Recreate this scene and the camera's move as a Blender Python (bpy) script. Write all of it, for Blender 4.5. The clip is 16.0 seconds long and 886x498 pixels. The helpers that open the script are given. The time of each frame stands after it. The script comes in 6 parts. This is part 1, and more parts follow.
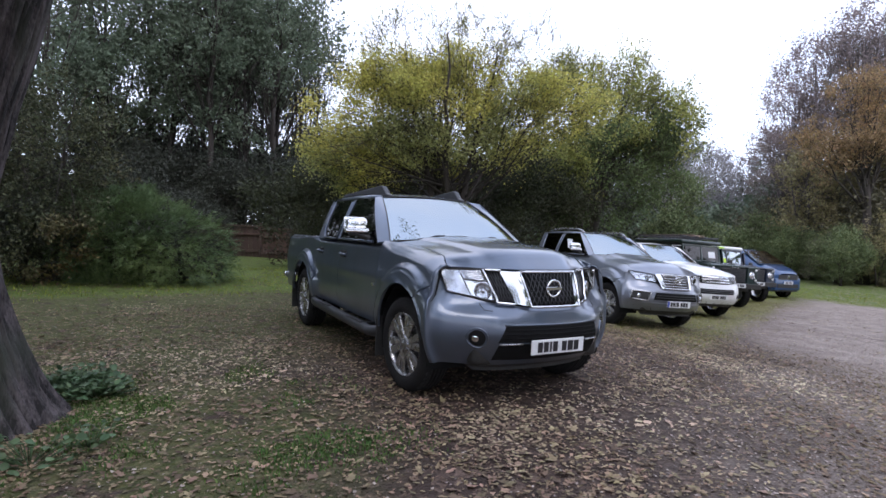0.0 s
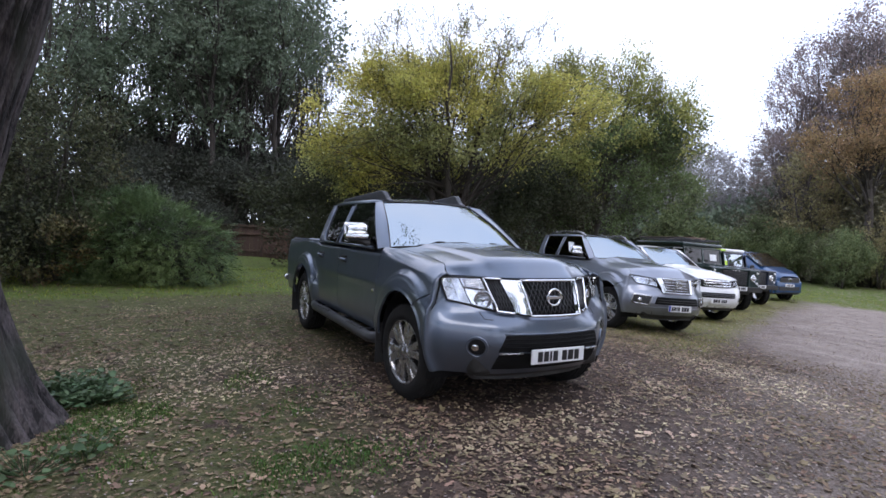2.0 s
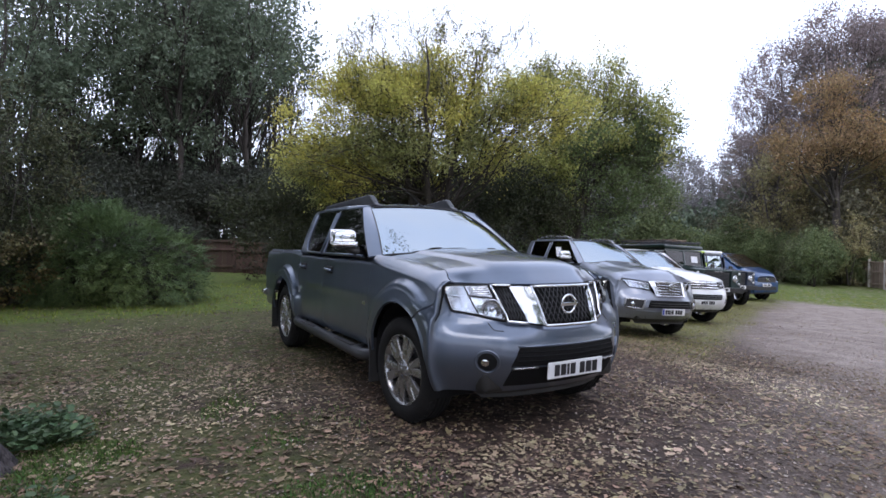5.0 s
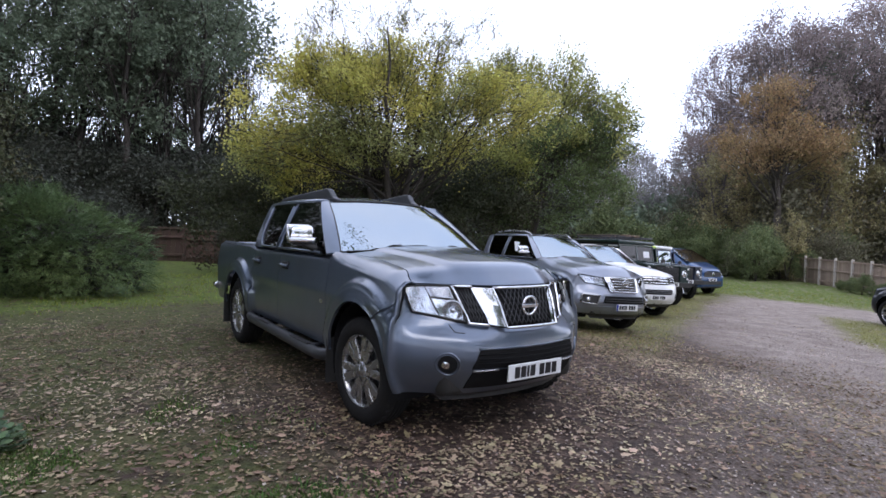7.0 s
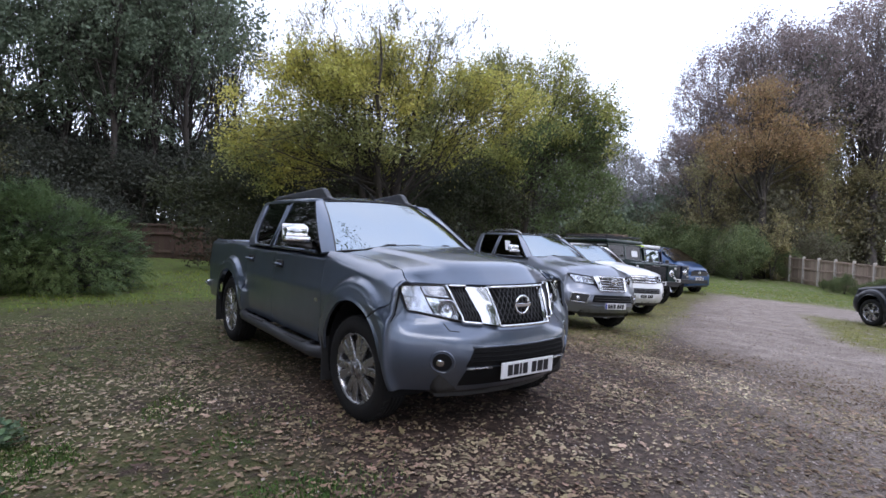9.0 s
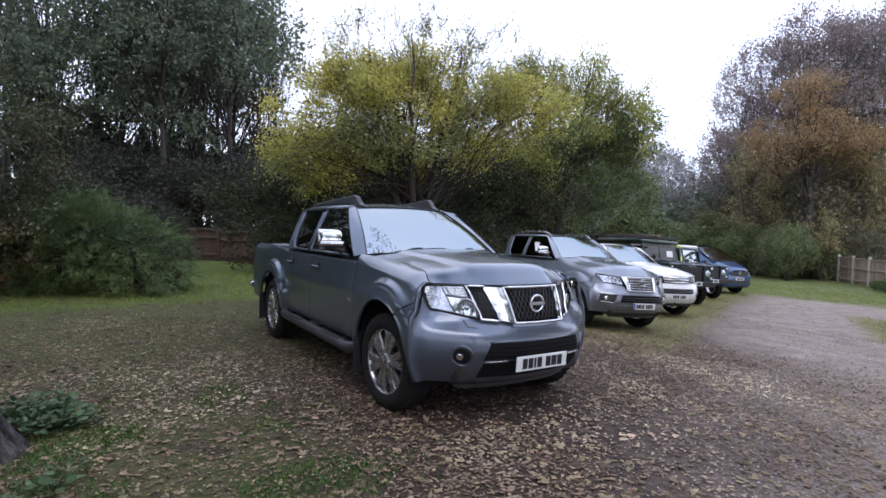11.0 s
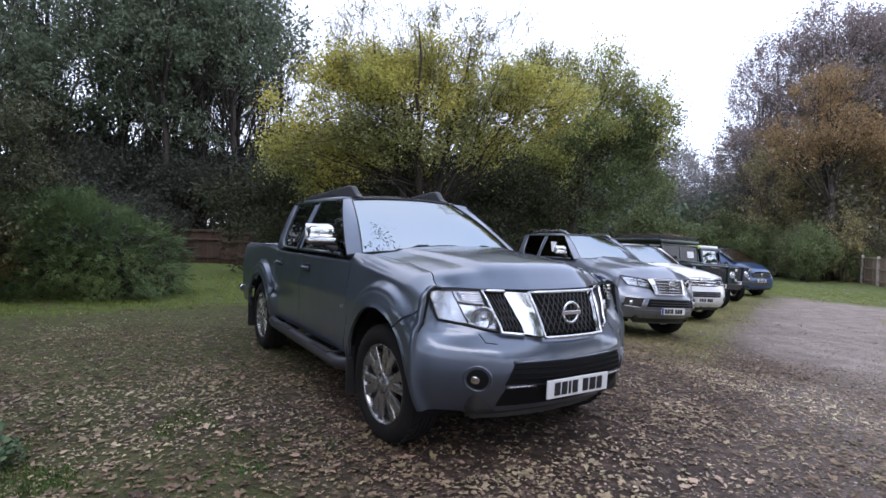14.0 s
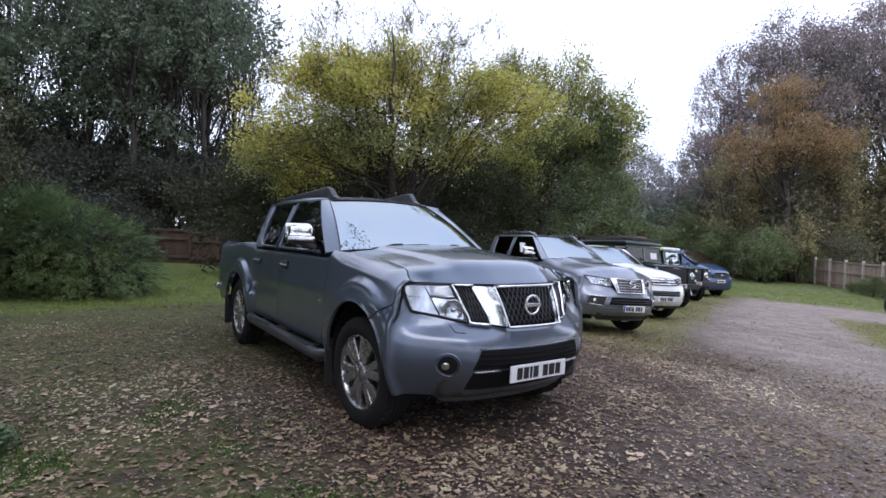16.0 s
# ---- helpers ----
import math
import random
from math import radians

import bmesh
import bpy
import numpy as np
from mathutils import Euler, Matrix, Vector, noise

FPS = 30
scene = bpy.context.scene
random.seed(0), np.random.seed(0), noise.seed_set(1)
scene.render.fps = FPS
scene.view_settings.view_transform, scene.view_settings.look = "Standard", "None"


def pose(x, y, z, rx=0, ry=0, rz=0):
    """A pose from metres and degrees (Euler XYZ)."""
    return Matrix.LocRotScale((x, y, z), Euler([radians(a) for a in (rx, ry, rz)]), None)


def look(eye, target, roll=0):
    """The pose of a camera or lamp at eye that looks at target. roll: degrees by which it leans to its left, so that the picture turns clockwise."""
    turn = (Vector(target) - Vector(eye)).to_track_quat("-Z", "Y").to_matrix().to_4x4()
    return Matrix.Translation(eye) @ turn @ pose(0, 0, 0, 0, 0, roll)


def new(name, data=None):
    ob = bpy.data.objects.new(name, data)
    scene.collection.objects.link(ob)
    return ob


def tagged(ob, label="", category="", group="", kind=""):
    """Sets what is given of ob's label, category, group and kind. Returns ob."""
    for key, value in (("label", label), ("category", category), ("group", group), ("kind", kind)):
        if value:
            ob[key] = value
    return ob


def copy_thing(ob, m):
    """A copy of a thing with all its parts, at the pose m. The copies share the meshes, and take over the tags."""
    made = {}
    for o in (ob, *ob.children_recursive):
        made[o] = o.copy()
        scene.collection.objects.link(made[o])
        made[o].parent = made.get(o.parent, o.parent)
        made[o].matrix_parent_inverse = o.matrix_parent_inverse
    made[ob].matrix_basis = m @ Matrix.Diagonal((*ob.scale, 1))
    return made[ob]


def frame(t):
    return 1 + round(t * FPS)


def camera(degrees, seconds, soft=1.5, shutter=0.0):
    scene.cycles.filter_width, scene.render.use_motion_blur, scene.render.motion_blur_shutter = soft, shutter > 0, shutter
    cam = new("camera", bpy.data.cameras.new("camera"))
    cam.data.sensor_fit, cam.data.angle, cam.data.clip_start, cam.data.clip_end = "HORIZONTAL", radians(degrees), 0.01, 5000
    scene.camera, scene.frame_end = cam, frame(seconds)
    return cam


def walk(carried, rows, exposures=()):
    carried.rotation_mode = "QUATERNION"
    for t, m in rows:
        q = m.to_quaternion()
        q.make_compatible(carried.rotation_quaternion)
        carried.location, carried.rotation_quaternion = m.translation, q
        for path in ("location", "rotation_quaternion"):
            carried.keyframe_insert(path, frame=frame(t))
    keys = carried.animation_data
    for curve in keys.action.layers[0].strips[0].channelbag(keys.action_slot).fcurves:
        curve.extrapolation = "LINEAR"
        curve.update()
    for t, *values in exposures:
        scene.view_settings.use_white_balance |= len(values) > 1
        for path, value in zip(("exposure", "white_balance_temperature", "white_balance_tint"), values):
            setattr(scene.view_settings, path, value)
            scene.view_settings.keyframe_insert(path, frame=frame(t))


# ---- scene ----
cam = camera(79.0, 16.0, soft=1.6)
PATH = [
    (0, (-2.716, -4.012, 1.321), (-1.756, -2.258, 1.258), 2.0),
    (0.5, (-2.718, -4.019, 1.321), (-1.761, -2.264, 1.26), 1.7),
    (1, (-2.711, -4.022, 1.319), (-1.758, -2.265, 1.259), 1.8),
    (1.5, (-2.704, -4.004, 1.34), (-1.749, -2.248, 1.277), 1.9),
    (2, (-2.702, -3.995, 1.388), (-1.746, -2.24, 1.322), 2.3),
    (2.5, (-2.698, -4.002, 1.392), (-1.738, -2.248, 1.328), 1.7),
    (3, (-2.702, -4.024, 1.393), (-1.734, -2.275, 1.328), 1.7),
    (3.5, (-2.686, -4.023, 1.396), (-1.707, -2.28, 1.329), 2.0),
    (3.7, (-2.663, -3.992, 1.327), (-1.68, -2.25, 1.289), 2.3),
    (5.8, (-2.702, -3.42, 1.358), (-1.642, -1.724, 1.329), 0.1),
    (6, (-2.711, -3.429, 1.403), (-1.649, -1.736, 1.337), 1.0),
    (6.5, (-2.666, -3.453, 1.418), (-1.539, -1.802, 1.361), 0.8),
    (7, (-2.65, -3.479, 1.401), (-1.484, -1.855, 1.342), 1.7),
    (7.5, (-2.64, -3.487, 1.402), (-1.45, -1.881, 1.339), 2.1),
    (8, (-2.65, -3.462, 1.401), (-1.446, -1.867, 1.334), 2.4),
    (8.5, (-2.681, -3.463, 1.412), (-1.471, -1.872, 1.343), 1.9),
    (10.8, (-2.835, -3.855, 1.425), (-1.741, -2.181, 1.367), 2.2),
    (11, (-2.817, -3.853, 1.449), (-1.731, -2.175, 1.383), 1.5),
    (11.5, (-2.634, -3.749, 1.437), (-1.564, -2.063, 1.334), 1.0),
    (12, (-2.445, -3.625, 1.42), (-1.404, -1.922, 1.302), 2.6),
    (12.5, (-2.399, -3.371, 1.368), (-1.366, -1.663, 1.249), 3.7),
    (13, (-2.429, -3.075, 1.334), (-1.374, -1.38, 1.221), 2.4),
    (13.5, (-2.43, -3.062, 1.381), (-1.372, -1.367, 1.3), 1.6),
    (14, (-2.395, -3.182, 1.383), (-1.336, -1.486, 1.325), 1.3),
    (14.5, (-2.391, -3.204, 1.394), (-1.299, -1.529, 1.335), 2.4),
    (15, (-2.424, -3.201, 1.373), (-1.308, -1.543, 1.314), 2.4),
    (15.5, (-2.466, -3.24, 1.359), (-1.335, -1.592, 1.299), 1.7),
    (16, (-2.562, -3.429, 1.368), (-1.416, -1.791, 1.318), 1.6),
]
EXPOSURES = [(0.0, 0.23, 6600, 17), (16.0, 0.23, 6600, 17)]
walk(cam, [(t, look(eye, target, roll)) for t, eye, target, roll in PATH], EXPOSURES)

# ---- light: a white overcast sky with a weak, wide sun behind it ----
world = bpy.data.worlds.new("overcast_sky")
scene.world = world
world.use_nodes = True
wn, wl = world.node_tree.nodes, world.node_tree.links
sky = wn.new("ShaderNodeTexSky")
sky.sky_type, sky.sun_disc = "NISHITA", False
sky.sun_elevation, sky.sun_rotation = radians(38), radians(150)
cloud = wn.new("ShaderNodeTexNoise")
cloud.inputs["Scale"].default_value, cloud.inputs["Detail"].default_value = 1.6, 4
ramp = wn.new("ShaderNodeValToRGB")
ramp.color_ramp.elements[0].position, ramp.color_ramp.elements[0].color = 0.3, (0.63, 0.755, 1.0, 1)
ramp.color_ramp.elements[1].position, ramp.color_ramp.elements[1].color = 0.7, (0.79, 0.855, 1.0, 1)
wl.new(cloud.outputs["Fac"], ramp.inputs["Fac"])
bg_sky, bg_cloud, add = wn.new("ShaderNodeBackground"), wn.new("ShaderNodeBackground"), wn.new("ShaderNodeAddShader")
wl.new(sky.outputs["Color"], bg_sky.inputs["Color"])
wl.new(ramp.outputs["Color"], bg_cloud.inputs["Color"])
bg_sky.inputs["Strength"].default_value = 0.05
bg_cloud.inputs["Strength"].default_value = 1.7
wl.new(bg_sky.outputs[0], add.inputs[0])
wl.new(bg_cloud.outputs[0], add.inputs[1])
wl.new(add.outputs[0], wn["World Output"].inputs["Surface"])
sun_data = bpy.data.lights.new("sun", "SUN")
sun_data.energy, sun_data.angle, sun_data.color = 0.6, radians(25), (1.0, 0.97, 0.93)
sun = new("sun", sun_data)
sun.matrix_world = look((-12, -16, 22), (0, 0, 0))


# ---- materials ----
def material(name, base, rough=0.5, metal=0.0, second=None, scale=8.0, bump=0.0, bump_scale=60.0, coat=0.0, island=0.0, per_object=0.0,
             spec=0.5, coord="Object", stretch=(1, 1, 1), grime=None, contrast=(0.5, 1.0)):
    """A surface with colour at two scales, fine relief and, for loose pieces, a tone of its own for each."""
    mat = bpy.data.materials.new(name)
    mat.use_nodes = True
    n, l = mat.node_tree.nodes, mat.node_tree.links
    b = n["Principled BSDF"]
    b.inputs["Roughness"].default_value, b.inputs["Metallic"].default_value = rough, metal
    b.inputs["Coat Weight"].default_value, b.inputs["Coat Roughness"].default_value = coat, 0.03
    b.inputs["Specular IOR Level"].default_value = spec
    tc, mp = n.new("ShaderNodeTexCoord"), n.new("ShaderNodeMapping")
    mp.inputs["Scale"].default_value = stretch
    l.new(tc.outputs[coord], mp.inputs["Vector"])
    colour = None
    second = second or tuple(c * 0.8 for c in base)
    big, fine = n.new("ShaderNodeTexNoise"), n.new("ShaderNodeTexNoise")
    big.inputs["Scale"].default_value, big.inputs["Detail"].default_value = scale, 5
    fine.inputs["Scale"].default_value, fine.inputs["Detail"].default_value = scale * 9, 3
    l.new(mp.outputs[0], big.inputs["Vector"])
    l.new(mp.outputs[0], fine.inputs["Vector"])
    both = n.new("ShaderNodeMath")
    both.operation = "MULTIPLY_ADD"
    l.new(fine.outputs["Fac"], both.inputs[0])
    both.inputs[1].default_value = 0.5
    l.new(big.outputs["Fac"], both.inputs[2])
    fit_ = n.new("ShaderNodeMapRange")
    fit_.inputs["From Min"].default_value, fit_.inputs["From Max"].default_value = contrast
    l.new(both.outputs[0], fit_.inputs["Value"])
    mix = n.new("ShaderNodeMixRGB")
    mix.inputs["Color1"].default_value, mix.inputs["Color2"].default_value = (*base, 1), (*second, 1)
    l.new(fit_.outputs["Result"], mix.inputs["Fac"])
    colour = mix.outputs[0]
    if grime:
        spots = n.new("ShaderNodeTexNoise")
        spots.inputs["Scale"].default_value, spots.inputs["Detail"].default_value = scale * 0.35, 8
        l.new(mp.outputs[0], spots.inputs["Vector"])
        lim = n.new("ShaderNodeMapRange")
        lim.inputs["From Min"].default_value, lim.inputs["From Max"].default_value = 0.52, 0.72
        l.new(spots.outputs["Fac"], lim.inputs["Value"])
        mg = n.new("ShaderNodeMixRGB")
        mg.inputs["Color2"].default_value = (*grime, 1)
        l.new(lim.outputs["Result"], mg.inputs["Fac"])
        l.new(colour, mg.inputs["Color1"])
        colour = mg.outputs[0]
    if island or per_object:
        src = n.new("ShaderNodeNewGeometry").outputs["Random Per Island"] if island else n.new("ShaderNodeObjectInfo").outputs["Random"]
        k = island or per_object
        hsv, m1, m2, frac = n.new("ShaderNodeHueSaturation"), n.new("ShaderNodeMapRange"), n.new("ShaderNodeMapRange"), n.new("ShaderNodeMath")
        m1.inputs["To Min"].default_value, m1.inputs["To Max"].default_value = 1 - 0.75 * k, 1 + k
        l.new(src, m1.inputs["Value"])
        frac.operation = "FRACT"
        mul = n.new("ShaderNodeMath")
        mul.operation = "MULTIPLY"
        mul.inputs[1].default_value = 7.31
        l.new(src, mul.inputs[0])
        l.new(mul.outputs[0], frac.inputs[0])
        m2.inputs["To Min"].default_value, m2.inputs["To Max"].default_value = 0.5 - 0.045 * k, 0.5 + 0.045 * k
        l.new(frac.outputs[0], m2.inputs["Value"])
        l.new(m1.outputs["Result"], hsv.inputs["Value"])
        l.new(m2.outputs["Result"], hsv.inputs["Hue"])
        l.new(colour, hsv.inputs["Color"])
        colour = hsv.outputs[0]
    l.new(colour, b.inputs["Base Color"])
    rv = n.new("ShaderNodeMapRange")
    rv.inputs["To Min"].default_value, rv.inputs["To Max"].default_value = max(rough - 0.06, 0.0), min(rough + 0.08, 1.0)
    if rough < 0.12:
        rv.inputs["To Min"].default_value, rv.inputs["To Max"].default_value = rough, rough + 0.02
    l.new(big.outputs["Fac"], rv.inputs["Value"])
    l.new(rv.outputs["Result"], b.inputs["Roughness"])
    if bump:
        bn, bt = n.new("ShaderNodeBump"), n.new("ShaderNodeTexNoise")
        bt.inputs["Scale"].default_value, bt.inputs["Detail"].default_value = bump_scale, 5
        l.new(mp.outputs[0], bt.inputs["Vector"])
        l.new(bt.outputs["Fac"], bn.inputs["Height"])
        bn.inputs["Strength"].default_value, bn.inputs["Distance"].default_value = min(bump, 1.0), 0.02
        l.new(bn.outputs["Normal"], b.inputs["Normal"])
    return mat


def leaf_material(name, base, second, third=None, scale=0.5, island=0.5, rough=0.55, through_light=0.3):
    """Foliage: drifts of colour over the crown, each leaf a tone of its own, some light let through."""
    mat = material(name, base, rough, second=second, scale=scale, island=island, grime=third, spec=0.3)
    n, l = mat.node_tree.nodes, mat.node_tree.links
    b = n["Principled BSDF"]
    tr, mx = n.new("ShaderNodeBsdfTranslucent"), n.new("ShaderNodeMixShader")
    mx.inputs["Fac"].default_value = through_light
    l.new(b.inputs["Base Color"].links[0].from_socket, tr.inputs["Color"])
    l.new(b.outputs[0], mx.inputs[1])
    l.new(tr.outputs[0], mx.inputs[2])
    l.new(mx.outputs[0], n["Material Output"].inputs["Surface"])
    return mat


def paint(name, base, metal=0.0, rough=0.35, dust=(0.16, 0.14, 0.13), film_rough=0.09):
    """Car paint under clear coat with metal flake and a film of dust."""
    mat = material(name, base, rough, metal, second=tuple(c * 0.93 for c in base), scale=3.0, coat=1.0)
    n, l = mat.node_tree.nodes, mat.node_tree.links
    b = n["Principled BSDF"]
    b.inputs["Coat Roughness"].default_value = film_rough
    flake, bn = n.new("ShaderNodeTexNoise"), n.new("ShaderNodeBump")
    flake.inputs["Scale"].default_value = 900
    bn.inputs["Strength"].default_value, bn.inputs["Distance"].default_value = 0.04, 0.001
    tc = n.new("ShaderNodeTexCoord")
    l.new(tc.outputs["Object"], flake.inputs["Vector"])
    l.new(flake.outputs["Fac"], bn.inputs["Height"])
    l.new(bn.outputs["Normal"], b.inputs["Normal"])
    old = b.inputs["Base Color"].links[0].from_socket
    film, lim, mg = n.new("ShaderNodeTexNoise"), n.new("ShaderNodeMapRange"), n.new("ShaderNodeMixRGB")
    film.inputs["Scale"].default_value, film.inputs["Detail"].default_value = 2.2, 9
    l.new(tc.outputs["Object"], film.inputs["Vector"])
    lim.inputs["From Min"].default_value, lim.inputs["From Max"].default_value = 0.45, 0.8
    lim.inputs["To Max"].default_value = 0.2
    l.new(film.outputs["Fac"], lim.inputs["Value"])
    mg.inputs["Color2"].default_value = (*dust, 1)
    l.new(lim.outputs["Result"], mg.inputs["Fac"])
    l.new(old, mg.inputs["Color1"])
    l.new(mg.outputs[0], b.inputs["Base Color"])
    return mat


def glass(name, tint, clear, gloss=(1, 1, 1)):
    """A pane: mirror-like gloss by Fresnel over a tinted see-through sheet."""
    mat = bpy.data.materials.new(name)
    mat.use_nodes = True
    n, l = mat.node_tree.nodes, mat.node_tree.links
    n.remove(n["Principled BSDF"])
    fr, gl, tr, mx = n.new("ShaderNodeFresnel"), n.new("ShaderNodeBsdfGlossy"), n.new("ShaderNodeBsdfTransparent"), n.new("ShaderNodeMixShader")
    fr.inputs["IOR"].default_value = clear
    gl.inputs["Roughness"].default_value = 0.015
    gl.inputs["Color"].default_value = (*gloss, 1)
    tr.inputs["Color"].default_value = (*tint, 1)
    l.new(fr.outputs[0], mx.inputs["Fac"])
    l.new(tr.outputs[0], mx.inputs[1])
    l.new(gl.outputs[0], mx.inputs[2])
    l.new(mx.outputs[0], n["Material Output"].inputs["Surface"])
    return mat


GREY_PAINT = paint("grey_metallic_paint", (0.1, 0.128, 0.175), 0.72, 0.34)
SILVER_PAINT = paint("silver_grey_metallic_paint", (0.205, 0.228, 0.275), 0.65, 0.34)
WHITE_PAINT = paint("white_paint", (0.78, 0.79, 0.8), 0.0, 0.35)
GREEN_PAINT = paint("dark_green_paint", (0.01, 0.028, 0.026), 0.0, 0.35, (0.025, 0.035, 0.032))
NAVY_PAINT = paint("navy_paint", (0.012, 0.02, 0.045), 0.0, 0.35, (0.03, 0.033, 0.04))
BLUE_PAINT = paint("blue_metallic_paint", (0.004, 0.05, 0.15), 0.3, 0.3, (0.015, 0.04, 0.08))
BLACK_PAINT = paint("black_paint", (0.008, 0.009, 0.014), 0.1, 0.3, (0.03, 0.03, 0.032))
BLACK_PAINT.node_tree.nodes["Principled BSDF"].inputs["Coat Weight"].default_value = 0.4
LIME_VINYL = material("lime_vinyl", (0.5, 0.75, 0.03), 0.45, second=(0.42, 0.66, 0.03))
CHROME = material("chrome", (0.75, 0.76, 0.78), 0.07, 1.0, second=(0.68, 0.69, 0.71), scale=5)
ALLOY = material("alloy_rim_metal", (0.42, 0.42, 0.44), 0.26, 0.9, second=(0.3, 0.295, 0.29), scale=12)
RUBBER = material("tyre_rubber", (0.009, 0.009, 0.01), 0.85, second=(0.017, 0.016, 0.015), scale=10, bump=0.3, bump_scale=90, spec=0.2)
BLACK_PLASTIC = material("black_plastic", (0.014, 0.014, 0.015), 0.55, second=(0.024, 0.023, 0.022), scale=20, bump=0.15, bump_scale=300)
DARK_TRIM = material("dark_grey_trim", (0.05, 0.052, 0.06), 0.45, second=(0.035, 0.036, 0.04), scale=8)
STEP_BLACK = material("black_coated_steel", (0.02, 0.021, 0.026), 0.38, second=(0.03, 0.03, 0.033), scale=9)
CABIN = material("dark_cabin_cloth", (0.02, 0.02, 0.022), 0.85, second=(0.035, 0.035, 0.036), scale=30)
WINDSCREEN = glass("windscreen_glass", (0.12, 0.14, 0.15), 4.7, (0.84, 0.94, 1.0))
SIDE_GLASS = glass("tinted_side_glass", (0.012, 0.012, 0.014), 1.3)
CLEAR_PANE = glass("flat_pane_glass", (0.1, 0.11, 0.115), 1.6)
# black plastic made darker to hold the shade of openings
DEEP_BLACK = material("recess_shade_black_plastic", (0.006, 0.006, 0.007), 0.8, second=(0.01, 0.01, 0.01), scale=20, spec=0.15)
LENS_CLEAR = glass("clear_lamp_lens", (0.97, 0.98, 0.99), 1.35)
LAMP_SILVER = material("lamp_reflector", (0.72, 0.73, 0.76), 0.16, 0.85, second=(0.55, 0.57, 0.62), scale=14)
PLATE_WHITE = material("plate_white", (0.72, 0.73, 0.74), 0.4, second=(0.64, 0.65, 0.66), scale=6)
PLATE_INK = material("plate_ink", (0.012, 0.012, 0.015), 0.5)
PLATE_BLUE = material("plate_blue", (0.01, 0.04, 0.35), 0.4)
PAPER = material("white_paper", (0.75, 0.77, 0.78), 0.8, second=(0.66, 0.68, 0.7))
BARK = material("rough_bark", (0.012, 0.01, 0.01), 0.95, second=(0.105, 0.088, 0.088), scale=11.0, contrast=(0.62, 0.9), bump=1.0, bump_scale=26, stretch=(1, 1, 0.2), grime=(0.03, 0.034, 0.024))
TWIG = material("dark_twigs", (0.03, 0.025, 0.021), 0.95, second=(0.07, 0.058, 0.05), scale=4, bump=0.6, bump_scale=25, stretch=(1, 1, 0.3))
DEAD_WOOD = material("grey_brown_branches", (0.075, 0.062, 0.06), 0.95, second=(0.13, 0.11, 0.105), scale=4, bump=0.5, bump_scale=25, stretch=(1, 1, 0.3))
FENCE_WOOD = material("weathered_fence_wood", (0.31, 0.235, 0.175), 0.85, second=(0.2, 0.145, 0.11), scale=5, bump=0.4, bump_scale=40, stretch=(1, 1, 0.15), per_object=0.25)
POST_WOOD = material("pale_post_concrete", (0.5, 0.45, 0.4), 0.9, second=(0.36, 0.31, 0.27), scale=8, bump=0.3)
# left fence's brown, darkened in the colour for the wood's shade
SHADED_FENCE = material("shaded_brown_fence_wood", (0.1, 0.062, 0.045), 0.9, second=(0.062, 0.04, 0.03), scale=5, bump=0.4, bump_scale=40, stretch=(1, 1, 0.15), per_object=0.25)
LEAF_YELLOW = leaf_material("yellow_green_leaves", (0.62, 0.56, 0.14), (0.42, 0.42, 0.12), (0.26, 0.29, 0.1), 0.55, 0.35, through_light=0.45)
LEAF_GREEN = leaf_material("mid_green_leaves", (0.085, 0.125, 0.05), (0.13, 0.17, 0.06), (0.065, 0.1, 0.045), 0.5, 0.4, through_light=0.3)
LEAF_DARK = leaf_material("dark_green_leaves", (0.108, 0.145, 0.095), (0.16, 0.195, 0.13), (0.088, 0.12, 0.08), 0.3, 0.35, through_light=0.3)
# understorey shade put into a darker leaf colour than the wood's crowns
LEAF_UNDER_SHADE = leaf_material("shade_dark_undergrowth_leaves", (0.032, 0.038, 0.028), (0.05, 0.052, 0.036), (0.052, 0.04, 0.029), 0.3, 0.4, through_light=0.15)
# shade under the crowns put into the thicket's leaf colour
LEAF_THICKET_SHADE = leaf_material("shade_dark_thicket_leaves", (0.033, 0.043, 0.021), (0.055, 0.06, 0.028), (0.045, 0.036, 0.022), 0.5, 0.4, through_light=0.2)
LEAF_SIDE = leaf_material("fence_side_shrub_leaves", (0.125, 0.16, 0.075), (0.17, 0.205, 0.085), (0.25, 0.23, 0.08), 0.4, 0.5, through_light=0.35)
LEAF_CAP = leaf_material("yellow_green_cap_leaves", (0.4, 0.4, 0.11), (0.26, 0.29, 0.09), (0.52, 0.48, 0.12), 0.7, 0.4, through_light=0.4)
LEAF_HEDGE = leaf_material("conifer_hedge_sprays", (0.115, 0.172, 0.06), (0.072, 0.115, 0.06), (0.18, 0.235, 0.07), 0.9, 0.4, through_light=0.12)
LEAF_SHRUB = leaf_material("shrub_leaves", (0.05, 0.062, 0.032), (0.09, 0.095, 0.048), (0.14, 0.09, 0.03), 0.8, 0.7, through_light=0.2)
# dull olive: outer sprays, and shade put into the yellow tree's lower crown
LEAF_SHADE_SPRAY = leaf_material("olive_shade_and_spray_leaves", (0.33, 0.34, 0.12), (0.24, 0.265, 0.1), (0.48, 0.45, 0.13), 0.7, 0.4, through_light=0.4)
LEAF_ORANGE = leaf_material("orange_brown_leaves", (0.36, 0.235, 0.11), (0.3, 0.215, 0.12), (0.28, 0.235, 0.125), 0.25, 0.45, through_light=0.4)
